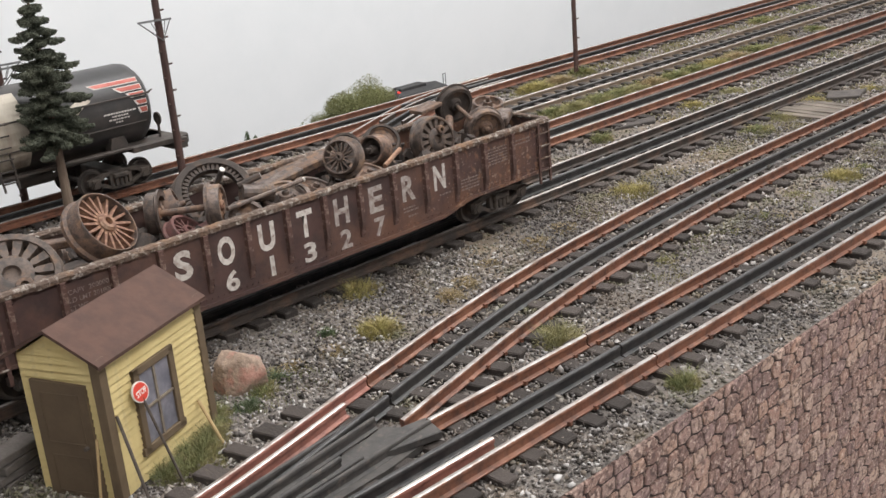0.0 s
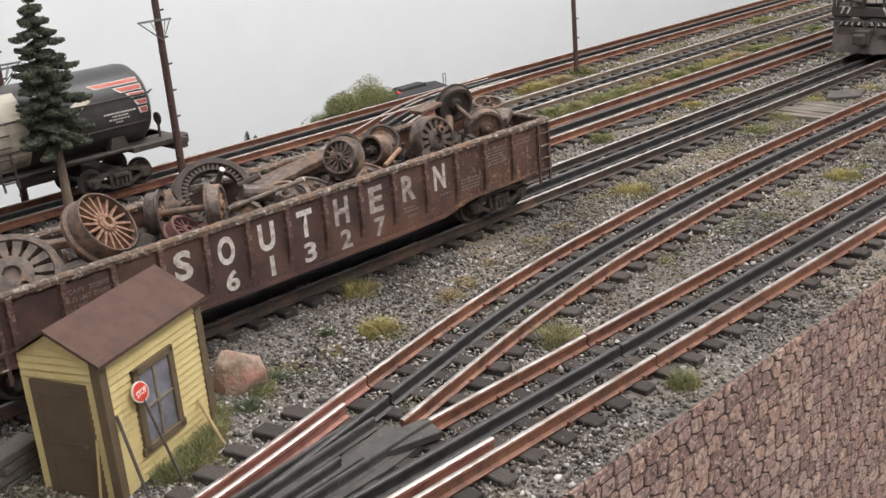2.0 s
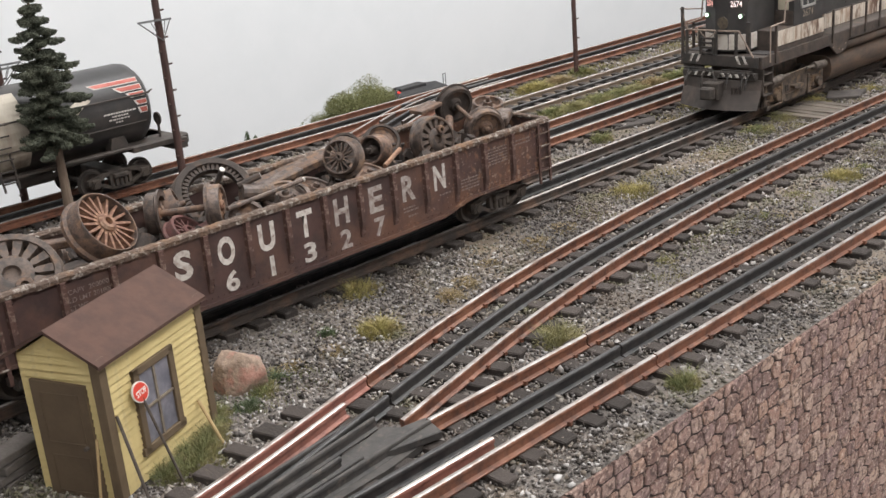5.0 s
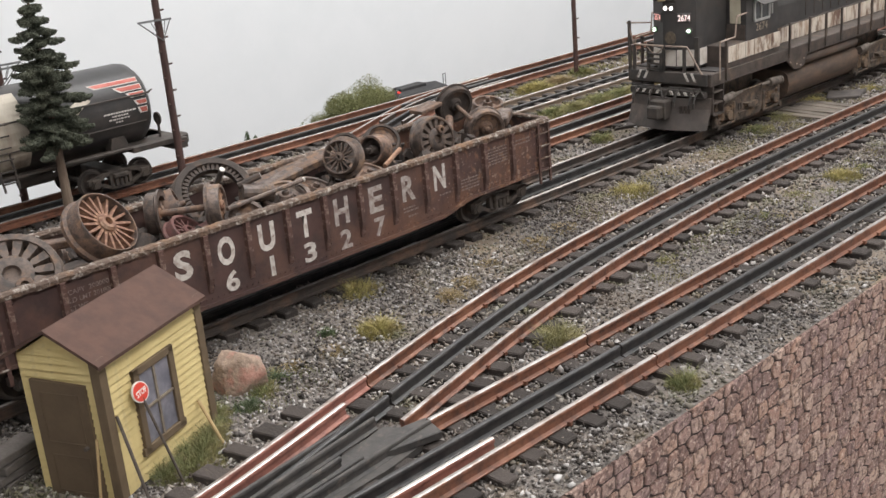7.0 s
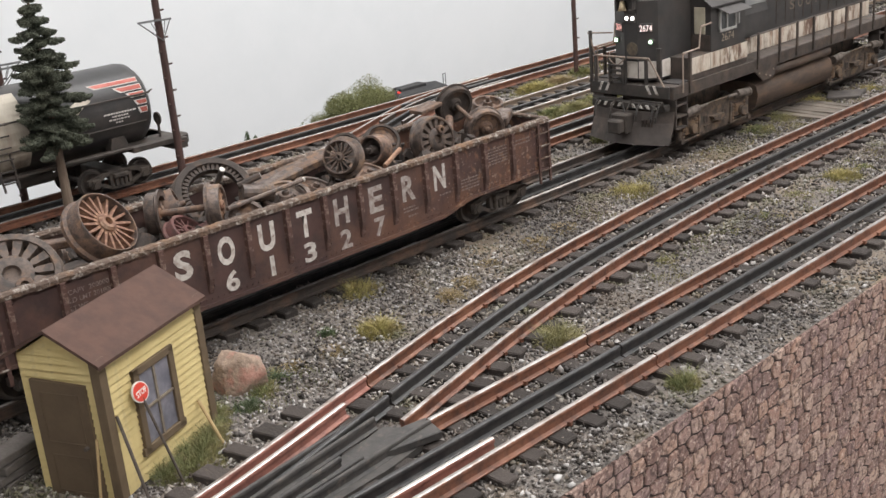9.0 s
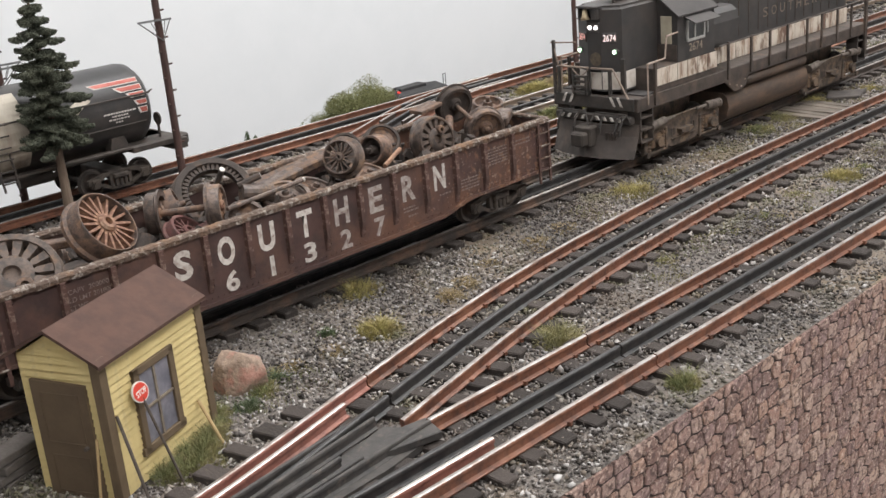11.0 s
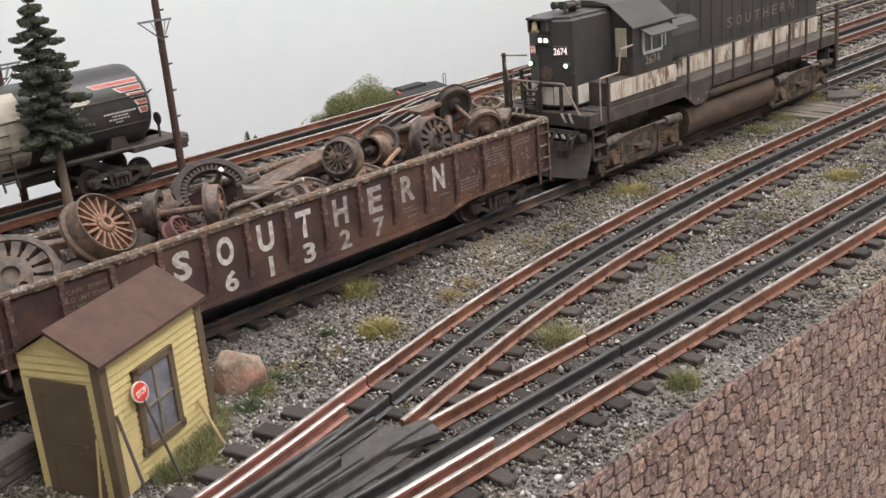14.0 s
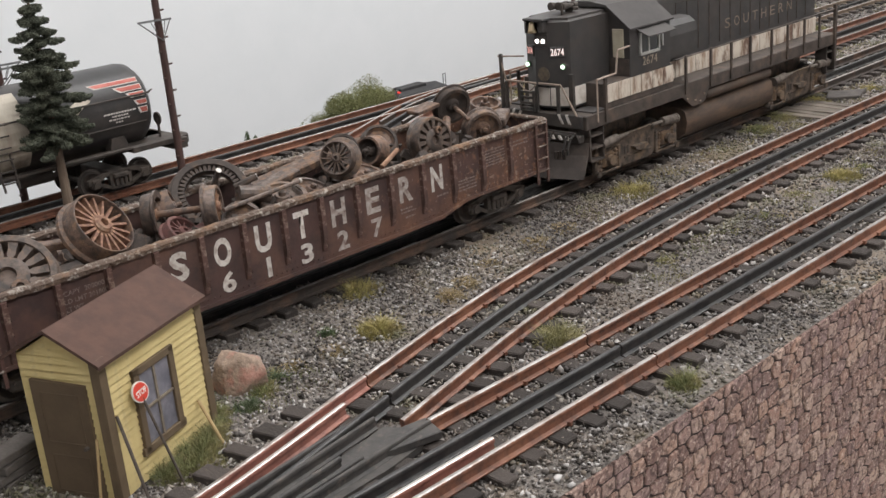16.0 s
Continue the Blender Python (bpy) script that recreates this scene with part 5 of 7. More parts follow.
def build_tank_car():
    g = tank_car
    bm = bmesh.new()
    prof = [(0.0001, -0.330), (TANK_R * 0.55, -0.3285), (TANK_R * 0.85, -0.325), (TANK_R, -0.318), (TANK_R, TANK_END - 0.0080), (TANK_R * 0.97, TANK_END - 0.0035), (TANK_R * 0.85, TANK_END), (TANK_R * 0.55, TANK_END + 0.0025), (0.0001, TANK_END + 0.0034)]
    lathe(bm, prof, 56, m=pose(0, 0, TANK_Z, 0, 90))
    shell = sharp(part("tank_shell", bm, M["tank_black"], g, "black riveted tank shell"))
    # slanted stripes near the end
    for d0, d1, a, b in ((39, 44.5, 0.1075, 0.1412), (27.5, 33.5, 0.1232, 0.1418), (18, 23, 0.1305, 0.1424), (7, 12, 0.1345, 0.1426), (-4.5, 2, 0.1362, 0.1422)):
        bm = bmesh.new()
        n = 4
        shell_patch(bm, [(d0 - 1.1 + (d1 - d0 + 2.2) * k / n, a - 0.0010 + min(0.004, (b - a) * 0.24) * (1 - k / n), b) for k in range(n + 1)], 0.00025)
        part("stripe_edge", bm, M["tank_white"], shell, "white stripe edging")
        bm = bmesh.new()
        shell_patch(bm, [(d0 + (d1 - d0) * k / n, a + 0.0003 + min(0.004, (b - a) * 0.24) * (1 - k / n), b - 0.0004) for k in range(n + 1)], 0.00045)
        part("stripe", bm, M["tank_red"], shell, "slanted red stripe")
    bm = bmesh.new()
    shell_patch(bm, [(d, -0.3, 0.0618) for d in range(-50, 63, 8)], 0.0003)
    part("cream_panel", bm, M["tank_cream"], shell, "grubby cream side panel")
    bm = bmesh.new()
    rows = [(31, 0.0990, 0.1010), (28, 0.0960, 0.1020), (25, 0.0935, 0.1052), (22, 0.0905, 0.1040), (19, 0.0910, 0.1000), (15, 0.0920, 0.0975), (10, 0.0905, 0.0945)]
    shell_patch(bm, rows, 0.0003)
    part("leaf_emblem", bm, M["tank_cream"], shell, "cream emblem shape")
    for k, (w, x) in enumerate(((0.0205, 0.1110), (0.0115, 0.1165), (0.0150, 0.1142), (0.0050, 0.1188))):
        bm = bmesh.new()
        d = 0.5 - 4.2 * k
        at, rnd = x, random.Random(k)
        while at < x + w:
            n = rnd.uniform(0.0008, 0.0022)
            shell_patch(bm, [(d, at, at + n), (d + 2.1, at, at + n)], 0.0004)
            at += n + 0.0005
        part("small_writing", bm, M["tank_white"], shell)
    # railings and running board
    bm = bmesh.new()
    for x in [-0.30 + 0.0445 * k for k in range(11)]:
        p = on_tank(x, 19, 0.0018)
        rod(bm, on_tank(x, 19, -0.0005), p, 0.0006, seg=6)
    rod(bm, on_tank(-0.32, 19, 0.0018), on_tank(0.1440, 19, 0.0018), 0.0006, seg=6)
    rod(bm, (0.1440, -0.0270, 0.0598), (0.1510, -0.0200, 0.0598), 0.0006, seg=6)
    rod(bm, on_tank(-0.32, -19, 0.0012), on_tank(0.1400, -17, 0.0012), 0.0004, seg=6)
    part("tank_handrail", bm, M["tank_under"], g, "thin dark tank handrail")
    bm = bmesh.new()
    for x in (0.0390, 0.0480):
        rod(bm, (x, -0.0300, 0.0200), on_tank(x, 55, 0.0025), 0.0007, seg=6)
    for z in (0.025, 0.032, 0.039, 0.046, 0.053, 0.060):
        rod(bm, (0.0390, -0.0297, z), (0.0480, -0.0297, z), 0.0005, seg=6)
    part("tank_ladder", bm, M["tank_under"], g, "dark side ladder")
    bm = bmesh.new()
    box(bm, -0.330, 0.162, -0.0090, 0.0090, 0.0205, 0.0275, bev=0.0005)
    for s in (-1, 1):
        box(bm, -0.330, 0.160, s * 0.0250 - 0.0030, s * 0.0250 + 0.0030, 0.0262, 0.0278, bev=0.0003)
    box(bm, 0.126, 0.164, -0.0290, 0.0290, 0.0235, 0.0275, bev=0.0006)
    box(bm, 0.1560, 0.1660, -0.0300, 0.0300, 0.0190, 0.0262, bev=0.0006)
    part("underframe", bm, M["tank_under"], g, "dusty dark underframe")
    for s in (-1, 1):
        bm = bmesh.new()
        prism(bm, [(0.1130, 0.0262), (0.1270, 0.0262), (0.1240, 0.0350), (0.1150, 0.0350)], "y", s * 0.0190 - 0.0050, s * 0.0190 + 0.0020)
        part("bolster_saddle", bm, M["tank_under"], g)
    bm = bmesh.new()
    rod(bm, (0.1530, -0.0180, 0.0262), (0.1530, -0.0180, 0.0400), 0.0009, seg=8)
    rod(bm, (0.1525, -0.0180, 0.0400), (0.1535, -0.0180, 0.0400), 0.0042, seg=18)
    part("brake_wheel", bm, M["tank_under"], g, "dark brake wheel on a post")
    bm = bmesh.new()
    box(bm, 0.1650, 0.1790, -0.0025, 0.0025, 0.0165, 0.0210, bev=0.0006)
    box(bm, 0.1760, 0.1830, -0.0042, 0.0042, 0.0150, 0.0225, bev=0.0012)
    part("coupler", bm, M["tank_under"], g)
    bm = bmesh.new()
    rod(bm, (0.0546, -0.0130, 0.0195), (0.0766, -0.0130, 0.0195), 0.0036, seg=16)
    rod(bm, (0.0766, -0.0130, 0.0195), (0.0846, -0.0130, 0.0195), 0.0014, seg=8)
    box(bm, 0.0616, 0.0696, -0.0140, -0.0060, 0.0195, 0.0210)
    part("brake_cylinder", bm, M["tank_under"], g)
    freight_truck(g, 0.1170, "dusty cast freight truck")
    freight_truck(g, -0.2850, "dusty cast freight truck")


build_tank_car()

# ---- the yellow shed ----
M["clapboard"] = material("cream_yellow_clapboard", (0.60, 0.485, 0.23), 0.8, 0, (0.54, 0.425, 0.19), 90, third=(0.44, 0.35, 0.18), scale3=240, mix3=(0.6, 0.75), per_object=0.05)
M["shed_trim"] = material("olive_brown_trim", (0.135, 0.095, 0.056), 0.8, 0, (0.110, 0.077, 0.045), 120, bump=0.1)
M["shed_door"] = material("dark_olive_brown_door", (0.108, 0.074, 0.043), 0.75, 0, (0.088, 0.060, 0.035), 110, bump=0.1)
M["shed_roof"] = material("dull_brown_roof", (0.082, 0.041, 0.029), 0.85, 0, (0.060, 0.031, 0.023), 130, third=(0.112, 0.062, 0.046), scale3=90, mix3=(0.55, 0.95), bump=0.3, bump_scale=350)
# pane reflections are put into the colour as pale and dark mottling
M["shed_glass"] = material("mottled_blue_grey_pane", (0.15, 0.15, 0.18), 0.35, 0, (0.24, 0.23, 0.26), 130, mix=(0.4, 0.65), third=(0.09, 0.09, 0.11), scale3=60)
M["glazing"] = material("worn_grey_brown_bar", (0.24, 0.20, 0.15), 0.8, 0, (0.14, 0.11, 0.085), 220)
M["sign_red"] = material("bright_red_sign", (0.62, 0.055, 0.03), 0.5, 0, (0.55, 0.05, 0.03), 100)
M["sign_white"] = material("white_sign_paint", (0.80, 0.76, 0.70), 0.6)
M["stick_dark"] = material("dark_stick", (0.06, 0.048, 0.04), 0.8, 0, (0.10, 0.08, 0.065), 200)
M["stick_tan"] = material("tan_wood_stick", (0.42, 0.30, 0.15), 0.8, 0, (0.34, 0.23, 0.11), 200)
M["concrete"] = material("weathered_grey_wood", (0.115, 0.100, 0.090), 0.9, 0, (0.070, 0.060, 0.054), 150, bump=0.4)
SW, SD, SH, SA = 0.0556, 0.0325, 0.0435, 0.0523
SHED = pose(-0.0752, -0.1063, -0.0005, 0, 0, 23.56)
shed = thing("shed", SHED, "small cream-yellow clapboard shed with a brown gable roof", "shed")
FOOT = -0.0100


def board(parent, m, length, h=0.0027, end_cut=0.0):
    """One clapboard: a wedge, thicker at its foot."""
    bm = bmesh.new()
    pts = [(0, 0), (-0.0011, 0), (-0.0004, h * 1.03), (0, h * 1.03)]
    lo = [bm.verts.new((0 + end_cut * (w / h), u, w)) for u, w in pts]
    hi = [bm.verts.new((length - end_cut * (w / h), u, w)) for u, w in pts]
    bm.faces.new(lo[::-1]), bm.faces.new(hi)
    for i in range(4):
        bm.faces.new((lo[i], lo[(i + 1) % 4], hi[(i + 1) % 4], hi[i]))
    ob = part("clapboard", bm, M["clapboard"], parent)
    ob.matrix_basis = m
    return ob


def build_shed():
    h = 0.0027
    walls = {}
    for key, x0, x1, y0, y1 in (("front", 0.0, SW, 0.0, 0.0012), ("back", 0.0, SW, SD - 0.0012, SD)):
        bm = bmesh.new()
        box(bm, x0, x1, y0, y1, FOOT, SH)
        walls[key] = part("wall", bm, M["clapboard"], shed, "cream-yellow clapboard wall")
    for key, x0, x1 in (("door", 0.0, 0.0012), ("far", SW - 0.0012, SW)):
        bm = bmesh.new()
        prism(bm, [(0.0013, FOOT), (SD - 0.0013, FOOT), (SD - 0.0013, SH), (SD / 2, SA), (0.0013, SH)], "x", x0, x1)
        walls[key] = part("wall", bm, M["clapboard"], shed, "cream-yellow clapboard gable wall")
    z = FOOT
    while z < SA - h:
        if z < SH - h * 0.5:
            board(walls["front"], pose(0.001, 0, z), SW - 0.002)
            board(walls["back"], pose(SW - 0.001, SD, z, 0, 0, 180), SW - 0.002)
            cut, length, start = 0.0, SD - 0.002, 0.001
        else:
            k = (z - SH) / (SA - SH)
            start, cut = 0.0008 + k * SD / 2, h / (SA - SH) * SD / 2
            length = SD - 2 * start
        if length > 0.004:
            board(walls["door"], pose(0, SD - start, z, 0, 0, -90), length, h, min(cut, length / 2 - 0.001))
            board(walls["far"], pose(SW, start, z, 0, 0, 90), length, h, min(cut, length / 2 - 0.001))
        z += h
    for x, y in ((0, 0), (SW, 0), (SW, SD)):
        bm = bmesh.new()
        sx, sy = (-1 if x == 0 else 1), (-1 if y == 0 else 1)
        box(bm, min(x + sx * 0.0016, x - sx * 0.0022), max(x + sx * 0.0016, x - sx * 0.0022), min(y + sy * 0.0016, y - sy * 0.0022), max(y + sy * 0.0016, y - sy * 0.0022), FOOT, SH + 0.001, bev=0.0002)
        part("corner_trim", bm, M["shed_trim"], shed, "olive-brown corner board")
    # roof: two slabs
    for s in (-1, 1):
        bm = bmesh.new()
        slope = (SA - SH) / (SD / 2)
        over = 0.0038 if s < 0 else 0.0150
        ye = -over if s < 0 else SD + over
        ze = SH - slope * over + 0.0005
        zr = SA + 0.0006
        pts = [(ye, ze), (SD / 2, zr), (SD / 2, zr + 0.0013), (ye, ze + 0.0012)]
        prism(bm, pts, "x", -0.0036, SW + 0.0026)
        part("roof", bm, M["shed_roof"], shed, "dull brown roof slab")
    # door
    bm = bmesh.new()
    prism(bm, [(0.0052, -0.0095), (0.0276, -0.0095), (0.0276, 0.0352), (0.0052, 0.0346)], "x", -0.0020, -0.0006)
    d = part("door", bm, M["shed_door"], shed, "closed olive-brown door with two panels")
    for z0, z1 in ((-0.0060, 0.0080), (0.0125, 0.0310)):
        bm = bmesh.new()
        for a, b, c, e in ((0.0085, 0.0243, z0, z0 + 0.0004), (0.0085, 0.0243, z1 - 0.0004, z1), (0.0085, 0.0089, z0, z1), (0.0239, 0.0243, z0, z1)):
            box(bm, -0.0022, -0.0018, a, b, c, e)
        part("door_panel", bm, M["shed_door"], d)
    bm = bmesh.new()
    rod(bm, (-0.0020, 0.0085, 0.0120), (-0.0036, 0.0085, 0.0120), 0.0007, seg=8)
    part("door_knob", bm, M["stick_dark"], d)
    # window
    w = new("window")
    w.parent = shed
    bm = bmesh.new()
    for a, b, c, e in ((0.0165, 0.0195, 0.0024, 0.0338), (0.0366, 0.0395, 0.0024, 0.0338), (0.0165, 0.0395, 0.0310, 0.0338), (0.0155, 0.0405, 0.0018, 0.0048)):
        box(bm, a, b, -0.0026, -0.0006, c, e, bev=0.0002)
    bpy.data.objects.remove(w)
    w = part("window", bm, M["shed_trim"], shed, "olive-brown window frame with four panes")
    w.matrix_basis = pose(-0.0028, 0.0004, -0.0004)
    bm = bmesh.new()
    box(bm, 0.0275, 0.0285, -0.0022, -0.0010, 0.0048, 0.0310)
    box(bm, 0.0195, 0.0366, -0.0023, -0.0010, 0.0174, 0.0183)
    part("glazing_bar", bm, M["glazing"], w, "thin glazing bars")
    for x0, x1 in ((0.0195, 0.0275), (0.0285, 0.0366)):
        for z0, z1 in ((0.0048, 0.0174), (0.0183, 0.0310)):
            bm = bmesh.new()
            box(bm, x0, x1, -0.0016, -0.0011, z0, z1)
            part("pane", bm, M["shed_glass"], w, "blue-grey pane with reflections put into its colour")


build_shed()


def in_shed(x, y, z):
    return SHED @ Vector((x, y, z))


def stick(name, a, b, r, mat, label, category, tip=None):
    a, b = in_shed(*a), in_shed(*b)
    t = thing(name, Matrix.Translation(b), label, category)
    bm = bmesh.new()
    rod(bm, a - b, (0, 0, 0), r, seg=8)
    part("handle", bm, M[mat], t)
    if tip:
        bm = bmesh.new()
        rod(bm, (0, 0, -0.001), (a - b) * 0.06, r * 2.2, r * 1.4, seg=10)
        part("head", bm, M[tip], t)
    return t


stick("pole_tool", (0.0030, -0.0014, 0.0222), (-0.0010, -0.0125, -0.0085), 0.0006, "stick_dark", "dark thin tool handle leaning on the shed corner", "tool")
stick("broom", (-0.0028, 0.0035, 0.0160), (-0.0060, 0.0045, -0.0088), 0.0005, "stick_tan", "tan broom handle with a red tip leaning by the door", "broom", "sign_red")
stick("wood_stick", (0.0468, -0.0016, 0.0060), (0.0415, -0.0140, -0.0085), 0.0007, "stick_tan", "tan wooden stick leaning on the shed wall", "stick")


def stop_sign():
    base, head = in_shed(0.0148, -0.0145, -0.0085), in_shed(0.0133, -0.0040, 0.0263)
    t = thing("stop_sign", Matrix.Translation(base), "red round stop paddle on a thin leaning stick", "stop sign")
    bm = bmesh.new()
    rod(bm, (0, 0, 0), head - base, 0.0005, seg=8)
    part("stick", bm, M["stick_dark"], t)
    m = aim(head - base, (0.28, -0.93, 0.22))
    bm = bmesh.new()
    lathe(bm, [(0.0036, -0.0004), (0.0036, 0.0004)], 20, m=m)
    d = part("paddle", bm, M["sign_white"], t, "paddle with a pale edge")
    bm = bmesh.new()
    lathe(bm, [(0.0033, 0.0004), (0.0032, 0.0006)], 20, m=m)
    part("face", bm, M["sign_red"], d, "bright red paddle face")
    up = Vector((0, 0, 1))
    n = Vector((0.28, -0.93, 0.22)).normalized()
    x = up.cross(n).normalized()
    y = n.cross(x)
    x, y = (x * 0.98 + y * 0.18), (y * 0.98 - x * 0.18)
    basis = Matrix((x, y, n)).transposed().to_4x4()
    glyphs("letters", "STOP", 0.0050, 0.0021, M["sign_white"], d, Matrix.Translation(head - base + n * 0.0008) @ basis, bold=0.02, label="white letters")


stop_sign()

# ---- poles ----
M["pole_wood"] = material("dark_red_brown_pole", (0.085, 0.045, 0.038), 0.8, 0, (0.055, 0.032, 0.028), 200, bump=0.3, stretch=(1, 1, 0.2))
M["bracket"] = material("grey_metal_bracket", (0.20, 0.20, 0.20), 0.6, 0.4, (0.14, 0.14, 0.14), 200)


def pole(x, y, top, arms, label, r=0.0026, base=GROUND - 0.001):
    t = thing("utility_pole", pose(x, y, base), label, "utility pole", "line poles")
    bm = bmesh.new()
    rod(bm, (0, 0, 0), (0, 0, top - base), r, r * 0.85, seg=14)
    sh = part("shaft", bm, M["pole_wood"], t)
    bm = bmesh.new()
    z, k = 0.010, 0
    while z < top - base - 0.03:
        s = 1 if k % 2 else -1
        rod(bm, (s * r * 0.6, -r * 0.5, z), (s * (r + 0.0014), -r * 0.9, z + 0.0003), 0.0006, seg=6)
        z += 0.0085
        k += 1
    part("step_pegs", bm, M["pole_wood"], sh)
    if arms:
        for s, w, u in arms:
            bm = bmesh.new()
            zt = u - base + GROUND
            box(bm, min(0, s * w), max(0, s * w), -r - 0.0010, -r + 0.0002, zt - GROUND - 0.0006, zt - GROUND + 0.0006)
            rod(bm, (s * w * 0.98, -r, zt - GROUND), (0, -r, zt - GROUND - 0.0130), 0.0004, seg=6)
            rod(bm, (s * w * 0.45, -r, zt - GROUND), (s * w * 0.2, -r, zt - GROUND - 0.0080), 0.0003, seg=6)
            part("bracket_arm", bm, M["bracket"], t, "thin braced bracket arm")
    return t


pole(0.1543, 0.2130, 0.1500, [(-1, 0.0160, 0.1050), (1, 0.0075, 0.1046)], "dark brown utility pole with pegs and bracket arms")
pole(0.5678, 0.2130, 0.1400, None, "thin dark utility pole standing in weeds", 0.0022)
pole(0.0772, 0.2860, 0.1250, [(1, 0.0146, 0.0850), (1, 0.0140, 0.0826)], "dark utility pole with bracket arms behind the tank car", 0.0026, -0.0275)

# ---- a dark car roof below the far edge ----
M["dark_roof"] = material("dark_grey_car_roof", (0.024, 0.024, 0.026), 0.92, 0, (0.042, 0.040, 0.039), 120)
M["red_lens"] = material("red_marker_lens", (0.7, 0.05, 0.04), 0.4, glow=0.8, glow_colour=(1.0, 0.08, 0.06))


def build_caboose():
    t = thing("caboose_top", pose(0.456, 0.318, -0.0265), "dark caboose roof on the lower track behind the layout", "caboose")
    bm = bmesh.new()
    box(bm, -0.034, 0.034, -0.014, 0.014, 0.0, 0.0165)
    part("body", bm, M["dark_roof"], t)
    bm = bmesh.new()
    prism(bm, [(-0.0155, 0.0160), (0.0155, 0.0160), (0.0155, 0.0175), (0.0, 0.0205), (-0.0155, 0.0175)], "x", -0.036, 0.036)
    box(bm, -0.012, 0.020, -0.005, 0.007, 0.0190, 0.0222, bev=0.0006)
    part("roof", bm, M["dark_roof"], t)
    bm = bmesh.new()
    for x in (0.0385, 0.0415):
        rod(bm, (x - 0.004, -0.012, 0.016), (x - 0.004, -0.012, 0.028), 0.0004, seg=6)
    rod(bm, (0.0345, -0.012, 0.028), (0.0375, -0.012, 0.028), 0.0004, seg=6)
    rod(bm, (-0.0250, -0.0142, 0.0165), (-0.0250, -0.0142, 0.0245), 0.0013, seg=8)
    part("roof_grab", bm, M["bracket"], t)
    bm = bmesh.new()
    rod(bm, (-0.0250, -0.0150, 0.0226), (-0.0250, -0.0176, 0.0226), 0.0009, seg=12)
    part("marker_lamp", bm, M["red_lens"], t, "small red marker lamp")


build_caboose()

# ---- plants ----
def leafy(name, a, b, c=None, amount=0.35, rough=0.85):
    m = material(name, a, rough, 0, b, 60, third=c, scale3=200, island=amount)
    m.node_tree.nodes["Principled BSDF"].inputs["Specular IOR Level"].default_value = 0.15
    return m


M["grass_y"] = leafy("yellow_green_flock_grass", (0.35, 0.30, 0.12), (0.23, 0.21, 0.085), (0.30, 0.22, 0.11))
M["grass_g"] = leafy("green_flock_grass", (0.17, 0.185, 0.085), (0.25, 0.235, 0.105), (0.28, 0.23, 0.12))
M["grass_o"] = leafy("olive_flock_grass", (0.23, 0.22, 0.11), (0.31, 0.27, 0.14))
M["grass_d"] = leafy("dark_green_flock", (0.085, 0.115, 0.065), (0.13, 0.15, 0.08))
M["grass_b"] = leafy("straw_flock_grass", (0.34, 0.26, 0.15), (0.26, 0.21, 0.12))
M["fir"] = leafy("dark_fir_needles", (0.076, 0.084, 0.064), (0.115, 0.120, 0.088), None, 0.25)
M["bush_leaf"] = leafy("grey_green_bush_foam", (0.235, 0.240, 0.112), (0.160, 0.170, 0.080), None, 0.25)
M["bark"] = material("pale_brown_bark", (0.21, 0.155, 0.115), 0.9, 0, (0.14, 0.10, 0.075), 250, bump=0.5, stretch=(1, 1, 0.2))


def blades_mesh(rnd, n, rad, high, wide=0.00042, core=0.75):
    vs, fs = [], []
    for _ in range(n):
        a, q = rnd.uniform(0, 2 * math.pi), rad * 1.15 * rnd.random() ** 0.6
        x, y = q * math.cos(a), q * math.sin(a)
        h = high * max(0.12, 1 - core * (q / rad) ** 1.6) * rnd.uniform(0.2, 1.1) * (0.75 + 0.5 * noise.noise((x * 350 + rad * 9000, y * 350, high * 5000)))
        lean = rnd.uniform(0.2, 1.5)
        b = a + rnd.gauss(0, 1.5)
        tx, ty = x + h * lean * math.cos(b), y + h * lean * math.sin(b)
        mx, my = x + h * lean * 0.35 * math.cos(b), y + h * lean * 0.35 * math.sin(b)
        c = rnd.uniform(0, math.pi)
        ux, uy = math.cos(c) * wide, math.sin(c) * wide
        i = len(vs)
        vs += [(x - ux, y - uy, -0.001), (x + ux, y + uy, -0.001), (mx - ux * 0.8, my - uy * 0.8, h * 0.55), (mx + ux * 0.8, my + uy * 0.8, h * 0.55), (tx, ty, h)]
        fs += [(i, i + 1, i + 3, i + 2), (i + 2, i + 3, i + 4)]
    return vs, fs


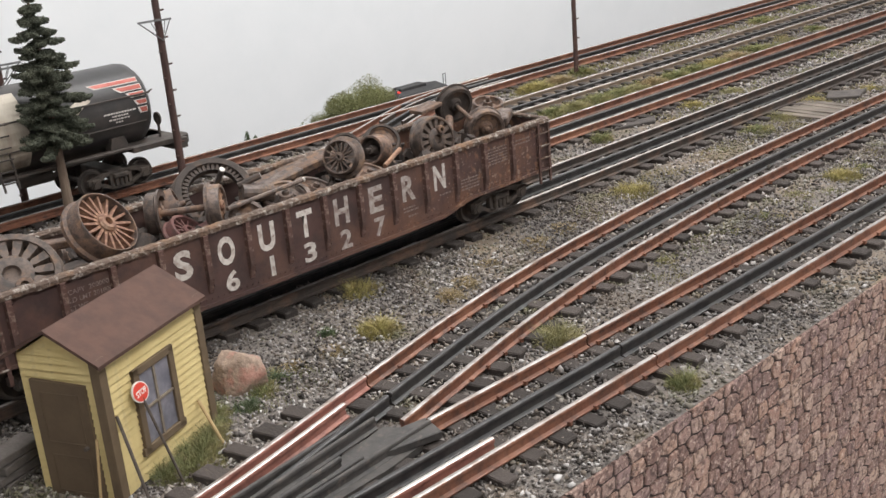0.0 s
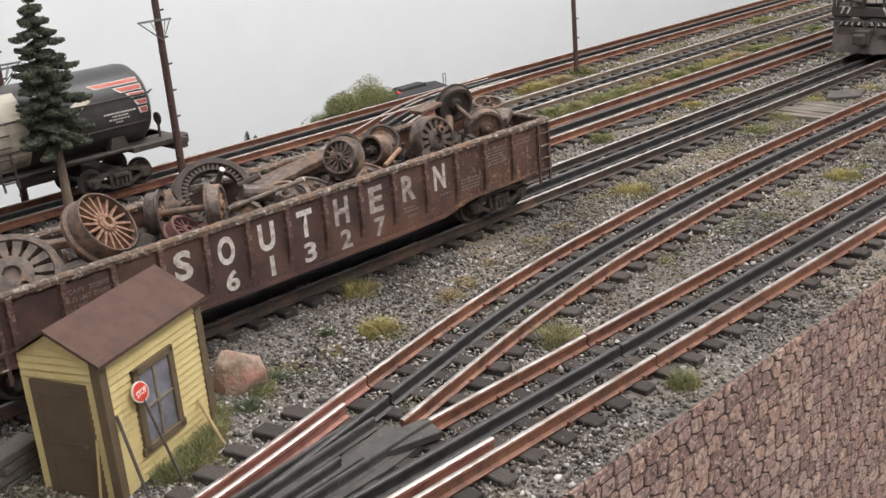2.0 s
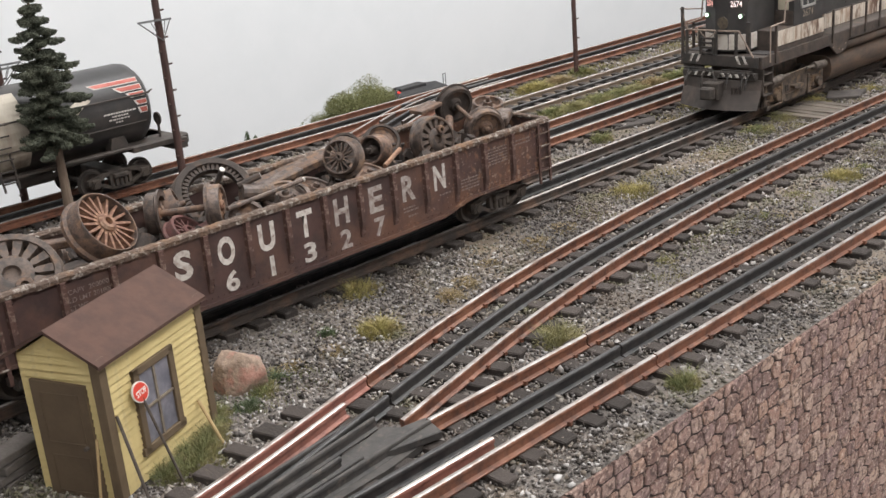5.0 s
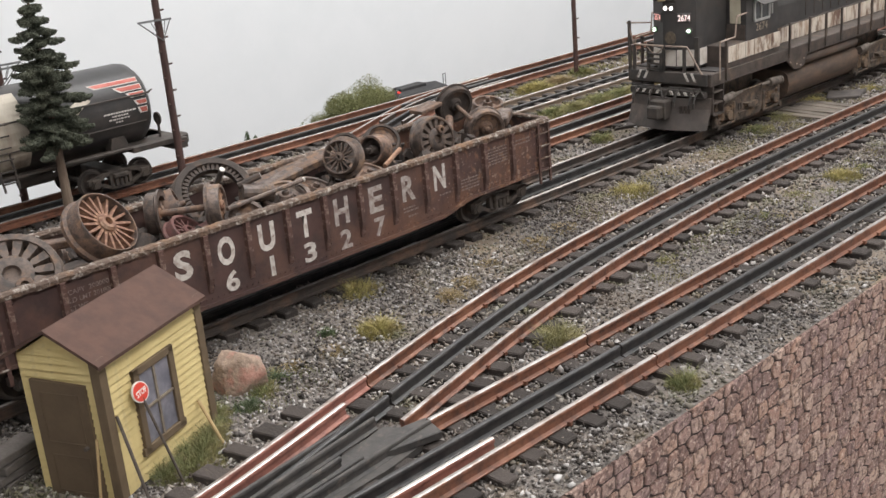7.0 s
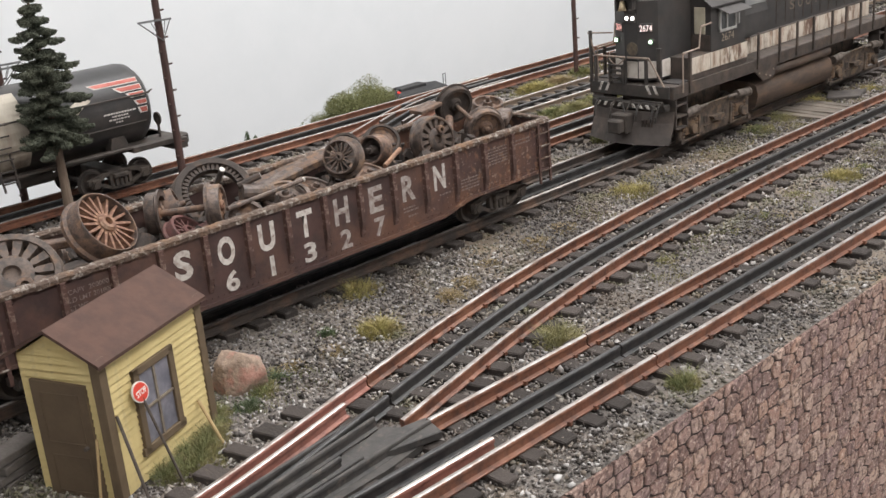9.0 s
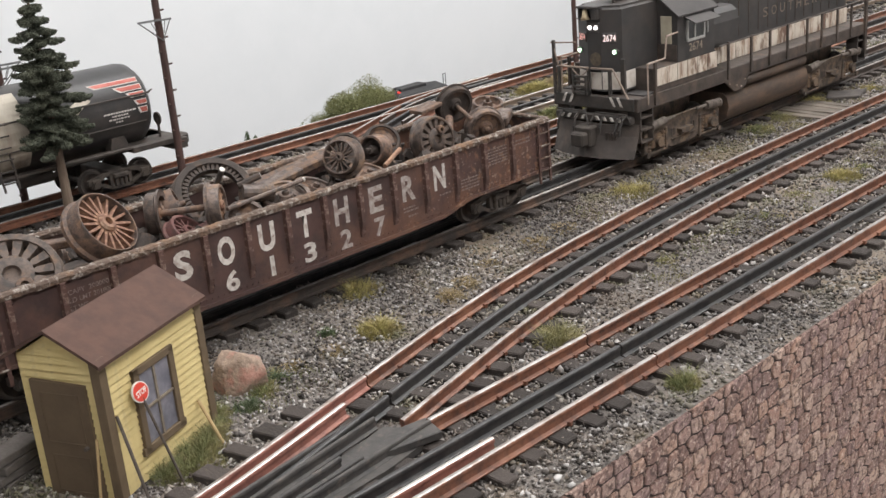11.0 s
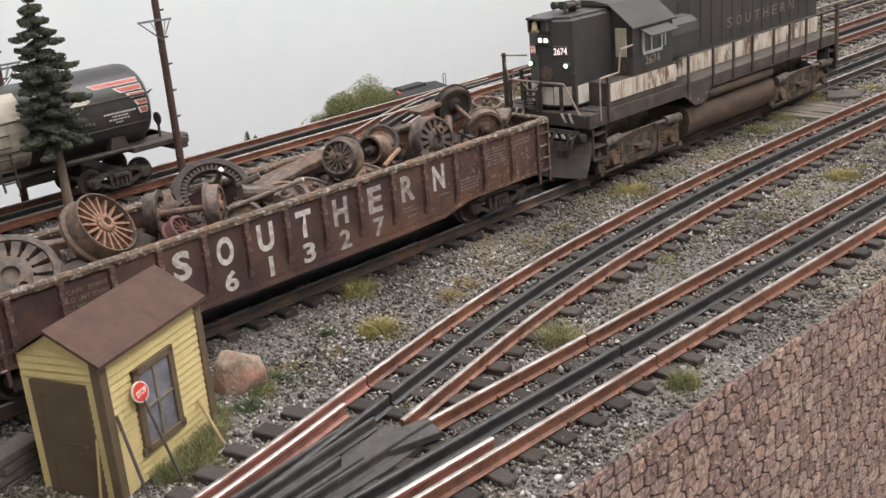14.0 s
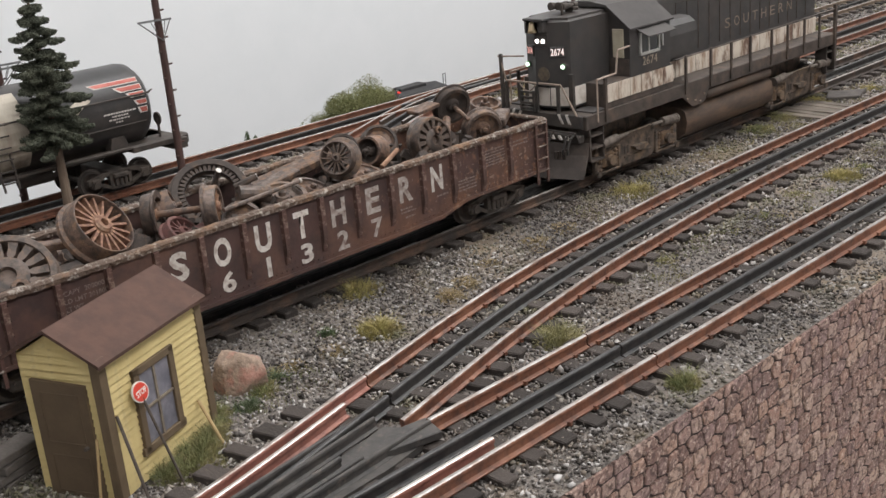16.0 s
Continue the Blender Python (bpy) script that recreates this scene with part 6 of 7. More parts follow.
# tufts by place: x, y, radius, height, kind
TUFTS_FRONT = [
    (-0.0415, -0.1005, 0.0080, 0.0115, "g"), (-0.0330, -0.0950, 0.0070, 0.0085, "o"), (-0.0200, -0.0800, 0.0060, 0.0060, "g"), (0.0040, -0.0755, 0.0070, 0.0065, "g"), (0.0130, -0.0745, 0.0060, 0.0045, "d"),
    (0.0972, -0.0304, 0.0103, 0.0093, "y"), (0.07, -0.0737, 0.0094, 0.0114, "y"), (0.2961, -0.0455, 0.0126, 0.0093, "y"), (0.3814, -0.1324, 0.0112, 0.0073, "y"), (0.1031, -0.2085, 0.006, 0.0098, "g"),
    (0.1075, -0.1441, 0.0109, 0.0109, "o"), (-0.0481, -0.1079, 0.0095, 0.0089, "g"), (-0.0566, -0.1049, 0.0067, 0.0071, "g"), (-0.0257, -0.0888, 0.0055, 0.0064, "g"), (-0.0097, -0.0864, 0.0057, 0.0065, "d"),
    (0.0024, -0.0803, 0.0063, 0.0054, "g"), (0.014, -0.0685, 0.006, 0.0037, "o"), (0.0549, -0.056, 0.0042, 0.005, "d"), (0.4545, -0.0347, 0.0132, 0.0078, "g"), (0.3865, 0.0463, 0.0071, 0.011, "g"),
    (0.4950, -0.0300, 0.0110, 0.0075, "o"), (0.5480, -0.0260, 0.0120, 0.0080, "y"),
    (0.5626, -0.0149, 0.0155, 0.0077, "o"), (0.5126, -0.0056, 0.0117, 0.005, "o"), (0.5598, 0.049, 0.012, 0.0055, "o"),
]
TUFTS_REAR = [
    (0.5032, 0.048, 0.0132, 0.007, "y"), (0.609, -0.0419, 0.0096, 0.0052, "y"), (0.5063, 0.2075, 0.0148, 0.0099, "y"), (0.4946, 0.2066, 0.0109, 0.0079, "y"), (0.5389, 0.2085, 0.0121, 0.0091, "b"),
    (0.5735, 0.212, 0.0126, 0.0105, "g"), (0.8798, 0.2086, 0.0148, 0.0086, "g"), (0.8481, 0.1305, 0.0138, 0.0069, "g"), (0.4375, 0.1319, 0.0134, 0.008, "g"), (0.461, 0.1282, 0.0136, 0.0082, "o"),
    (0.4886, 0.1271, 0.0138, 0.0092, "g"), (0.5136, 0.1253, 0.0141, 0.0084, "g"), (0.5357, 0.1235, 0.0133, 0.0076, "o"), (0.5612, 0.1246, 0.0144, 0.0087, "b"), (0.5927, 0.1232, 0.0137, 0.0088, "g"),
    (0.621, 0.1228, 0.014, 0.009, "g"), (0.6502, 0.1224, 0.0142, 0.0091, "y"), (0.6868, 0.1225, 0.0145, 0.0093, "b"), (0.7253, 0.1228, 0.0149, 0.0096, "g"),
]
TUFTS_THIN = [
    (0.1194, -0.0662, 0.0075, 0.0028, "b"), (0.1363, -0.0626, 0.0085, 0.0030, "b"), (0.1604, -0.0567, 0.0080, 0.0030, "b"), (0.1991, -0.0542, 0.0095, 0.0035, "b"), (0.0441, -0.0753, 0.0065, 0.0024, "b"), (0.0236, -0.0691, 0.0070, 0.0026, "b"),
    (0.2250, -0.0520, 0.0100, 0.0028, "b"), (0.2100, -0.1260, 0.0080, 0.0030, "o"), (0.2950, -0.1330, 0.0090, 0.0030, "g"),
    (0.1175, -0.0717, 0.0079, 0.0037, "b"), (0.1325, -0.0684, 0.007, 0.0032, "b"), (0.045, -0.0718, 0.0082, 0.0029, "b"), (0.4563, 0.033, 0.0098, 0.0033, "b"), (0.1913, -0.0646, 0.0087, 0.0023, "b"),
    (0.2632, -0.1303, 0.0073, 0.003, "g"), (0.2528, -0.1229, 0.0064, 0.0023, "o"), (0.3372, -0.1288, 0.0083, 0.0026, "o"), (0.026, -0.0689, 0.0071, 0.0019, "b"), (0.4047, -0.135, 0.0067, 0.004, "g"),
    (-0.0012, -0.0668, 0.0045, 0.0045, "d"),
]
KIND = {"y": ("grass_y", "yellow-green tuft of flock grass on gravel"), "g": ("grass_g", "green tuft of flock grass on gravel"), "o": ("grass_o", "olive clump of low weeds on gravel"),
        "d": ("grass_d", "dark green low weed clump on gravel"), "b": ("grass_b", "straw-coloured thin grass patch on gravel")}


def build_tufts():
    rnd = random.Random(31)
    for x, y, rad, high, k in TUFTS_FRONT + TUFTS_REAR + TUFTS_THIN:
        mat, label = KIND[k]
        n = int(2100 * min(1.6, max(0.5, rad / 0.008)))
        vs, fs = blades_mesh(rnd, n, rad * 1.08, high, 0.00010 if y < 0.05 else 0.00022)
        me = bpy.data.meshes.new("grass_tuft")
        me.from_pydata(vs, [], fs)
        me.materials.append(M[mat])
        ob = tagged(new("grass_tuft", me), label, "grass tuft", "grass tufts in the yard")
        ob.matrix_basis = pose(x, y, GROUND + 0.0005)


build_tufts()


def fir_tree(x, y, top, label):
    t = thing("fir_tree", pose(x, y, GROUND - 0.001), label, "fir tree")
    H = top - GROUND
    bm = bmesh.new()
    rod(bm, (0, 0, 0), (0, 0, H * 0.97), 0.0034, 0.0006, seg=12)
    part("trunk", bm, M["bark"], t, "bare pale brown trunk")
    rnd = random.Random(4)
    vs, fs = [], []
    bare = 0.056
    n_whorl = 14
    for w in range(n_whorl):
        u = w / (n_whorl - 1)
        z = bare + (H - bare) * u * 0.985
        reach = 0.0292 * (1 - u) ** 0.60 * (0.86 + 0.14 * math.sin(w * 2.1)) + 0.0022
        nb = 8 if u < 0.6 else 6
        for b in range(nb):
            a = 2 * math.pi * (b + 0.5 * (w % 2)) / nb + rnd.uniform(-0.25, 0.25)
            ln = reach * rnd.uniform(0.68, 1.10)
            z_b = z + rnd.uniform(-0.0015, 0.0015)
            droop = rnd.uniform(0.10, 0.42)
            for _ in range(int(640 * ln / 0.02) + 80):
                s = rnd.uniform(0.03, 1.0)
                # each bough sags and turns up again at its blunt tip
                p = Vector((math.cos(a) * ln * s, math.sin(a) * ln * s, z_b - ln * droop * (1.25 * s - 0.80 * s ** 3)))
                fat = (0.0021 + 0.0013 * math.sin(min(1.0, s * 1.15) * math.pi)) * (1 if s < 0.93 else 0.65)
                c, q = rnd.uniform(0, 2 * math.pi), fat * rnd.random() ** 0.4
                p += Vector((-math.sin(a) * math.cos(c) * 1.25, math.cos(a) * math.cos(c) * 1.25, math.sin(c) * 0.72)) * q
                d = Vector((math.cos(a) + rnd.uniform(-1, 1), math.sin(a) + rnd.uniform(-1, 1), rnd.uniform(-0.6, 0.9))).normalized()
                e = d.cross(Vector((rnd.uniform(-1, 1), rnd.uniform(-1, 1), rnd.uniform(-1, 1)))).normalized()
                i = len(vs)
                q = rnd.uniform(0.0005, 0.0010)
                f = d.cross(e)
                vs += [p - e * q * 0.6 - f * q * 0.25, p + e * q * 0.6, p - d * q * 0.3 + f * q * 0.6, p + d * q * 1.5]
                fs += [(i, i + 1, i + 3), (i + 1, i + 2, i + 3), (i + 2, i, i + 3)]
    me = bpy.data.meshes.new("crown")
    me.from_pydata([tuple(v) for v in vs], [], fs)
    me.materials.append(M["fir"])
    c = new("crown", me)
    c.parent = t
    c["label"] = "dense dark green drooping boughs"
    return t


fir_tree(0.0728, 0.2130, 0.1330, "dark green model fir tree with a bare trunk")


def leaf_ball(name, x, y, z, rx, ry, rz, n, size, mat, label, category, seed=3, skew=0.0):
    t = thing(name, pose(x, y, z), label, category)
    rnd = random.Random(seed)
    blobs = []
    for _ in range(30):
        u = rnd.uniform(-0.78, 0.62)
        blobs.append((u, rnd.uniform(-0.6, 0.6), rnd.uniform(0.0, 0.78) * (1 + skew * u / 0.7) / (1 + skew), rnd.uniform(0.20, 0.44)))
    vs, fs = [], []
    for _ in range(n):
        bx, by, bz, br = rnd.choice(blobs)
        d = Vector((rnd.gauss(0, 1), rnd.gauss(0, 1), rnd.gauss(0, 1))).normalized() * br * rnd.random() ** 0.33
        p = Vector(((bx + d.x) * rx, (by + d.y) * ry, max(0.0, bz + d.z * 0.8) * rz))
        e = Vector((rnd.gauss(0, 1), rnd.gauss(0, 1), rnd.gauss(0, 1))).normalized() * size * rnd.uniform(0.5, 1.2)
        f = e.cross(Vector((rnd.gauss(0, 1), rnd.gauss(0, 1), rnd.gauss(0, 1)))).normalized() * size * 0.7
        i = len(vs)
        vs += [tuple(p - e), tuple(p + f), tuple(p + e), tuple(p - f)]
        fs += [(i, i + 1, i + 2, i + 3)]
    me = bpy.data.meshes.new("foliage")
    me.from_pydata(vs, [], fs)
    me.materials.append(M[mat])
    c = new("foliage", me)
    c.parent = t
    bm = bmesh.new()
    for k in range(5):
        rod(bm, (0, 0, -0.001), (rnd.uniform(-0.4, 0.4) * rx, rnd.uniform(-0.4, 0.4) * ry, rz * 0.6), 0.0006, 0.0003, seg=6)
    part("stems", bm, M["bark"], t)
    return t


leaf_ball("bush", 0.3815, 0.3010, -0.0265, 0.0520, 0.0170, 0.0470, 46000, 0.00060, "bush_leaf", "lopsided grey-green bush at the layout's far edge", "bush", 3, 0.22)
leaf_ball("small_bush", 0.2695, 0.2960, -0.0265, 0.0068, 0.0060, 0.0262, 5000, 0.0006, "grass_d", "tiny dark shrub at the layout's far edge", "bush", 9)


# ---- rock, slabs, boards ----
M["rock"] = material("pink_granite", (0.34, 0.25, 0.19), 0.9, 0, (0.19, 0.14, 0.11), 300, third=(0.38, 0.20, 0.155), scale3=90, mix3=(0.5, 0.62), bump=0.9, bump_scale=450, bump_dist=0.0009)
M["slab"] = material("dark_tar_slab", (0.048, 0.041, 0.038), 0.9, 0, (0.080, 0.068, 0.060), 120, bump=0.5)
M["grey_board"] = material("weathered_grey_board", (0.150, 0.125, 0.102), 0.9, 0, (0.085, 0.070, 0.058), 170, per_object=0.25, bump=0.5, stretch=(1, 0.3, 1))


def build_rock():
    bm = bmesh.new()
    bmesh.ops.create_icosphere(bm, subdivisions=4, radius=1.0)
    cuts = [(Vector(d).normalized(), k) for d, k in (((1, 0.2, 0.3), 0.72), ((-1, 0.4, 0.1), 0.74), ((-0.3, -1, 0.2), 0.62), ((0.4, -0.8, 0.6), 0.70), ((0.1, 0.3, 1), 0.66), ((-0.7, -0.5, 0.9), 0.72), ((0.8, -0.7, -0.2), 0.74), ((0.9, 0.1, 1.0), 0.78), ((-0.9, -0.6, -0.1), 0.70))]
    for v in bm.verts:
        p = v.co.copy()
        for d, k in cuts:
            over = p.dot(d) - k
            if over > 0:
                p -= d * over * 0.93
        p *= 1 + 0.05 * noise.noise(p * 3.0) + 0.035 * noise.noise(p * 9.0)
        v.co = Vector((p.x * 0.0132, p.y * 0.0092, p.z * 0.0120))
    ob = tagged(link("rock", bm, M["rock"], smooth=True), "pinkish granite rock half set in gravel", "rock")
    ob.matrix_basis = pose(0.0000, -0.0690, -0.0015, 0, 14, -38)


build_rock()


def slab(pts, z0, z1, name, label, mat):
    bm = bmesh.new()
    prism(bm, pts, "z", z0, z1)
    bmesh.ops.bevel(bm, geom=list(bm.edges), offset=0.0005, segments=1, affect="EDGES")
    return tagged(link(name, bm, M[mat]), label, "slab")


slab([(0.5560, -0.0330), (0.5720, -0.0510), (0.5980, -0.0440), (0.5780, -0.0230)], -0.0100, -0.0050, "stone_slab", "dark tarry slab lying between tracks", "slab")
slab([(0.4130, 0.0560), (0.4460, 0.0430), (0.4600, 0.0530), (0.4270, 0.0610)], -0.0100, -0.0060, "stone_slab", "dark tarry slab lying between tracks", "slab")


def crossing_boards():
    t = thing("crossing_boards", pose(0.524, -0.0400, -0.0072, 0, 0, -3), "weathered grey boards laid between two tracks", "plank crossing")
    for k in range(6):
        bm = bmesh.new()
        box(bm, -0.0035, 0.0035, -0.0235, 0.0215, -0.0012, 0.0012, bev=0.0003)
        ob = part("board", bm, M["grey_board"], t)
        ob.matrix_basis = pose(-0.020 + 0.0078 * k, random.Random(k + 40).uniform(-0.003, 0.003), 0.0003 * (k % 3), 0, random.Random(k + 9).uniform(-3, 3), random.Random(k).uniform(-5, 5))


crossing_boards()


def block_stack():
    t = thing("tie_stack", pose(-0.0910, -0.0600, -0.0095, 0, 0, 20), "stack of weathered grey boards behind the shed", "lumber stack")
    for k in range(4):
        bm = bmesh.new()
        box(bm, -0.010, 0.010, -0.0050, 0.0050, 0.0, 0.0030, bev=0.0003)
        ob = part("board", bm, M["concrete"], t)
        ob.matrix_basis = pose(random.Random(k).uniform(-0.001, 0.001), 0, 0.0034 * k, 0, 0, random.Random(k).uniform(-4, 4))


block_stack()


# ---- ballast ----
def ballast_material():
    m = bpy.data.materials.new("mixed_grey_ballast")
    m.use_nodes = True
    nt = m.node_tree
    L = nt.links.new
    b = nt.nodes["Principled BSDF"]
    g = nt.nodes.new("ShaderNodeNewGeometry")
    ramp = nt.nodes.new("ShaderNodeValToRGB")
    e = ramp.color_ramp.elements
    stops = [(0.0, (0.062, 0.055, 0.052)), (0.12, (0.22, 0.20, 0.185)), (0.22, (0.075, 0.066, 0.060)), (0.32, (0.30, 0.27, 0.235)), (0.42, (0.12, 0.105, 0.095)), (0.52, (0.36, 0.335, 0.315)), (0.60, (0.17, 0.14, 0.115)),
             (0.68, (0.072, 0.065, 0.061)), (0.76, (0.235, 0.205, 0.185)), (0.84, (0.40, 0.375, 0.36)), (0.91, (0.42, 0.40, 0.385)), (0.96, (0.50, 0.48, 0.465)), (1.0, (0.56, 0.54, 0.52))]
    ramp.color_ramp.interpolation = "CONSTANT"
    e[0].position, e[1].position = 0.0, 1.0
    for p, _ in stops[1:-1]:
        e.new(p)
    for k, (p, c) in enumerate(stops):
        e[k].position, e[k].color = p, (*c, 1)
    L(g.outputs["Random Per Island"], ramp.inputs[0])
    co = nt.nodes.new("ShaderNodeTexCoord")
    last = ramp.outputs[0]
    for sc, lo, hi, colour, top in ((22.0, 0.52, 0.70, (0.22, 0.16, 0.11), 0.50), (13.0, 0.45, 0.60, (0.060, 0.053, 0.052), 0.52), (31.0, 0.56, 0.70, (0.17, 0.165, 0.08), 0.45)):
        n = nt.nodes.new("ShaderNodeTexNoise")
        n.inputs["Scale"].default_value, n.inputs["Detail"].default_value = sc, 3
        L(co.outputs["Object"], n.inputs["Vector"])
        r = nt.nodes.new("ShaderNodeMapRange")
        r.inputs["From Min"].default_value, r.inputs["From Max"].default_value, r.inputs["To Max"].default_value = lo, hi, top
        L(n.outputs["Fac"], r.inputs["Value"])
        x = nt.nodes.new("ShaderNodeMix")
        x.data_type = "RGBA"
        L(r.outputs[0], x.inputs["Factor"])
        L(last, x.inputs["A"])
        x.inputs["B"].default_value = (*colour, 1)
        last = x.outputs["Result"]
    L(last, b.inputs["Base Color"])
    b.inputs["Roughness"].default_value, b.inputs["Specular IOR Level"].default_value = 0.92, 0.25
    return m


M["ballast"] = ballast_material()


def build_ballast():
    """Loose stones over the whole ground, as one heap: bent octahedra."""
    rng = np.random.default_rng(12)
    base = np.array([(1, 0, 0), (0, 1, 0), (-1, 0, 0), (0, -1, 0), (0, 0, 1), (0, 0, -1)], float)
    tri = np.array([(0, 1, 4), (1, 2, 4), (2, 3, 4), (3, 0, 4), (1, 0, 5), (2, 1, 5), (3, 2, 5), (0, 3, 5)])
    pts = []
    for x0, x1, y0, y1, step, size in ((-0.16, 0.30, WALL_Y + 0.0006, -0.012, 0.00140, 0.00104), (0.30, 0.75, -0.200, -0.012, 0.00165, 0.00115), (-0.16, 0.45, -0.012, 0.0550, 0.0024, 0.00120), (0.45, 0.95, -0.012, 0.2780, 0.0024, 0.0014),
                                       (-0.02, 0.45, 0.0550, 0.2780, 0.0025, 0.0014), (0.95, 1.60, -0.05, 0.2780, 0.0042, 0.0021), (0.75, 1.2, -0.200, -0.012, 0.0040, 0.0020)):
        nx, ny = int((x1 - x0) / step), int((y1 - y0) / step)
        gx, gy = np.meshgrid(np.arange(nx), np.arange(ny), indexing="ij")
        x = x0 + (gx + rng.uniform(-0.15, 1.15, gx.shape)) * step
        y = y0 + (gy + rng.uniform(-0.15, 1.15, gy.shape)) * step
        s = size * rng.uniform(0.45, 1.25, gx.shape) * rng.choice([0.7, 1.0, 1.30], gx.shape, p=[0.35, 0.5, 0.15])
        keep = (y > WALL_Y + 0.0004) & (y < 0.279)
        pts.append(np.stack([x[keep], y[keep], s[keep]], 1))
    pts = np.concatenate(pts)
    n = len(pts)
    z = GROUND + rng.uniform(0.0002, 0.0019, n) + 0.0006 * np.sin(pts[:, 0] * 40) * np.sin(pts[:, 1] * 55)
    # the beds are filled nearly to the tops of the ties between the rails
    for line in (L1, L2, L3, L4, L6):
        mid = np.interp(pts[:, 0], [p.x for p in line], [p.y for p in line])
        z += 0.0021 * np.clip((0.0150 - np.abs(pts[:, 1] - mid)) / 0.002, 0, 1) * (z < GROUND + 0.0014) * (pts[:, 0] > 0.02)
    shape = base[None] * rng.uniform(0.45, 1.2, (n, 6, 1)) + rng.normal(0, 0.30, (n, 6, 3))
    shape *= rng.uniform(0.7, 1.3, (n, 1, 3))
    a = rng.uniform(0, 2 * np.pi, n)
    ca, sa = np.cos(a)[:, None], np.sin(a)[:, None]
    tilt = rng.uniform(-0.7, 0.7, (n, 1))
    X, Y, Z = shape[..., 0], shape[..., 1], shape[..., 2]
    X, Z = X * np.cos(tilt) + Z * np.sin(tilt), -X * np.sin(tilt) + Z * np.cos(tilt)
    X, Y = X * ca - Y * sa, X * sa + Y * ca
    s = pts[:, 2:3]
    co = np.stack([pts[:, :1] + X * s, pts[:, 1:2] + Y * s, z[:, None] + Z * s * 0.85], -1).reshape(-1, 3)
    co[:, 1] = np.maximum(co[:, 1], WALL_Y - 0.0002)
    faces = (tri[None] + 6 * np.arange(n)[:, None, None]).reshape(-1, 3)
    me = bpy.data.meshes.new("ballast")
    me.vertices.add(len(co))
    me.vertices.foreach_set("co", co.ravel())
    me.loops.add(faces.size)
    me.loops.foreach_set("vertex_index", faces.ravel().astype(np.int32))
    me.polygons.add(len(faces))
    me.polygons.foreach_set("loop_start", np.arange(0, faces.size, 3, dtype=np.int32))
    me.update(calc_edges=True)
    me.materials.append(M["ballast"])
    tagged(new("ballast", me), "loose mixed grey and white crushed stone", "gravel", kind="stuff")


build_ballast()


def build_flock():
    """Low green and straw ground cover between the tracks, as one spread of short blades."""
    rnd = random.Random(51)
    vs, fs = [], []
    for x0, x1, y0, y1, n, high, wide in ((0.38, 0.82, 0.104, 0.142, 17000, 0.0048, 0.00032), (0.38, 1.00, 0.186, 0.228, 17000, 0.0036, 0.00034), (0.45, 0.80, 0.026, 0.056, 5000, 0.0032, 0.00028),
                                          (0.24, 0.50, -0.066, -0.030, 9500, 0.0024, 0.00022), (0.18, 0.46, -0.152, -0.118, 9000, 0.0022, 0.00020), (0.00, 0.22, -0.084, -0.034, 2400, 0.0018, 0.00017),
                                          (-0.06, 0.03, -0.098, -0.066, 2600, 0.0030, 0.00016), (0.48, 0.66, -0.062, -0.020, 2400, 0.0032, 0.00026)):
        for _ in range(n):
            x, y = rnd.uniform(x0, x1), rnd.uniform(y0, y1)
            f = noise.noise((x * 45, y * 45, 2.0)) + 0.5 * noise.noise((x * 130, y * 130, 5.0))
            if f < rnd.uniform(-0.15, 0.35):
                continue
            h = high * rnd.uniform(0.3, 1.1)
            a, c = rnd.uniform(0, 2 * math.pi), rnd.uniform(0, math.pi)
            ux, uy = math.cos(c) * wide, math.sin(c) * wide
            i = len(vs)
            vs += [(x - ux, y - uy, GROUND), (x + ux, y + uy, GROUND), (x + math.cos(a) * h * 0.5, y + math.sin(a) * h * 0.5, GROUND + 0.0008 + h)]
            fs.append((i, i + 1, i + 2))
    me = bpy.data.meshes.new("ground_cover")
    me.from_pydata(vs, [], fs)
    m = leafy("mixed_ground_flock", (0.16, 0.18, 0.075), (0.33, 0.27, 0.14), (0.26, 0.24, 0.09), 0.3)
    for node in m.node_tree.nodes:
        if node.bl_idname == "ShaderNodeTexNoise" and node.inputs["Scale"].default_value == 60:
            node.inputs["Scale"].default_value = 18
    me.materials.append(m)
    tagged(new("ground_cover", me), "thin green and straw-coloured weeds in gravel", "weeds", kind="stuff")


build_flock()


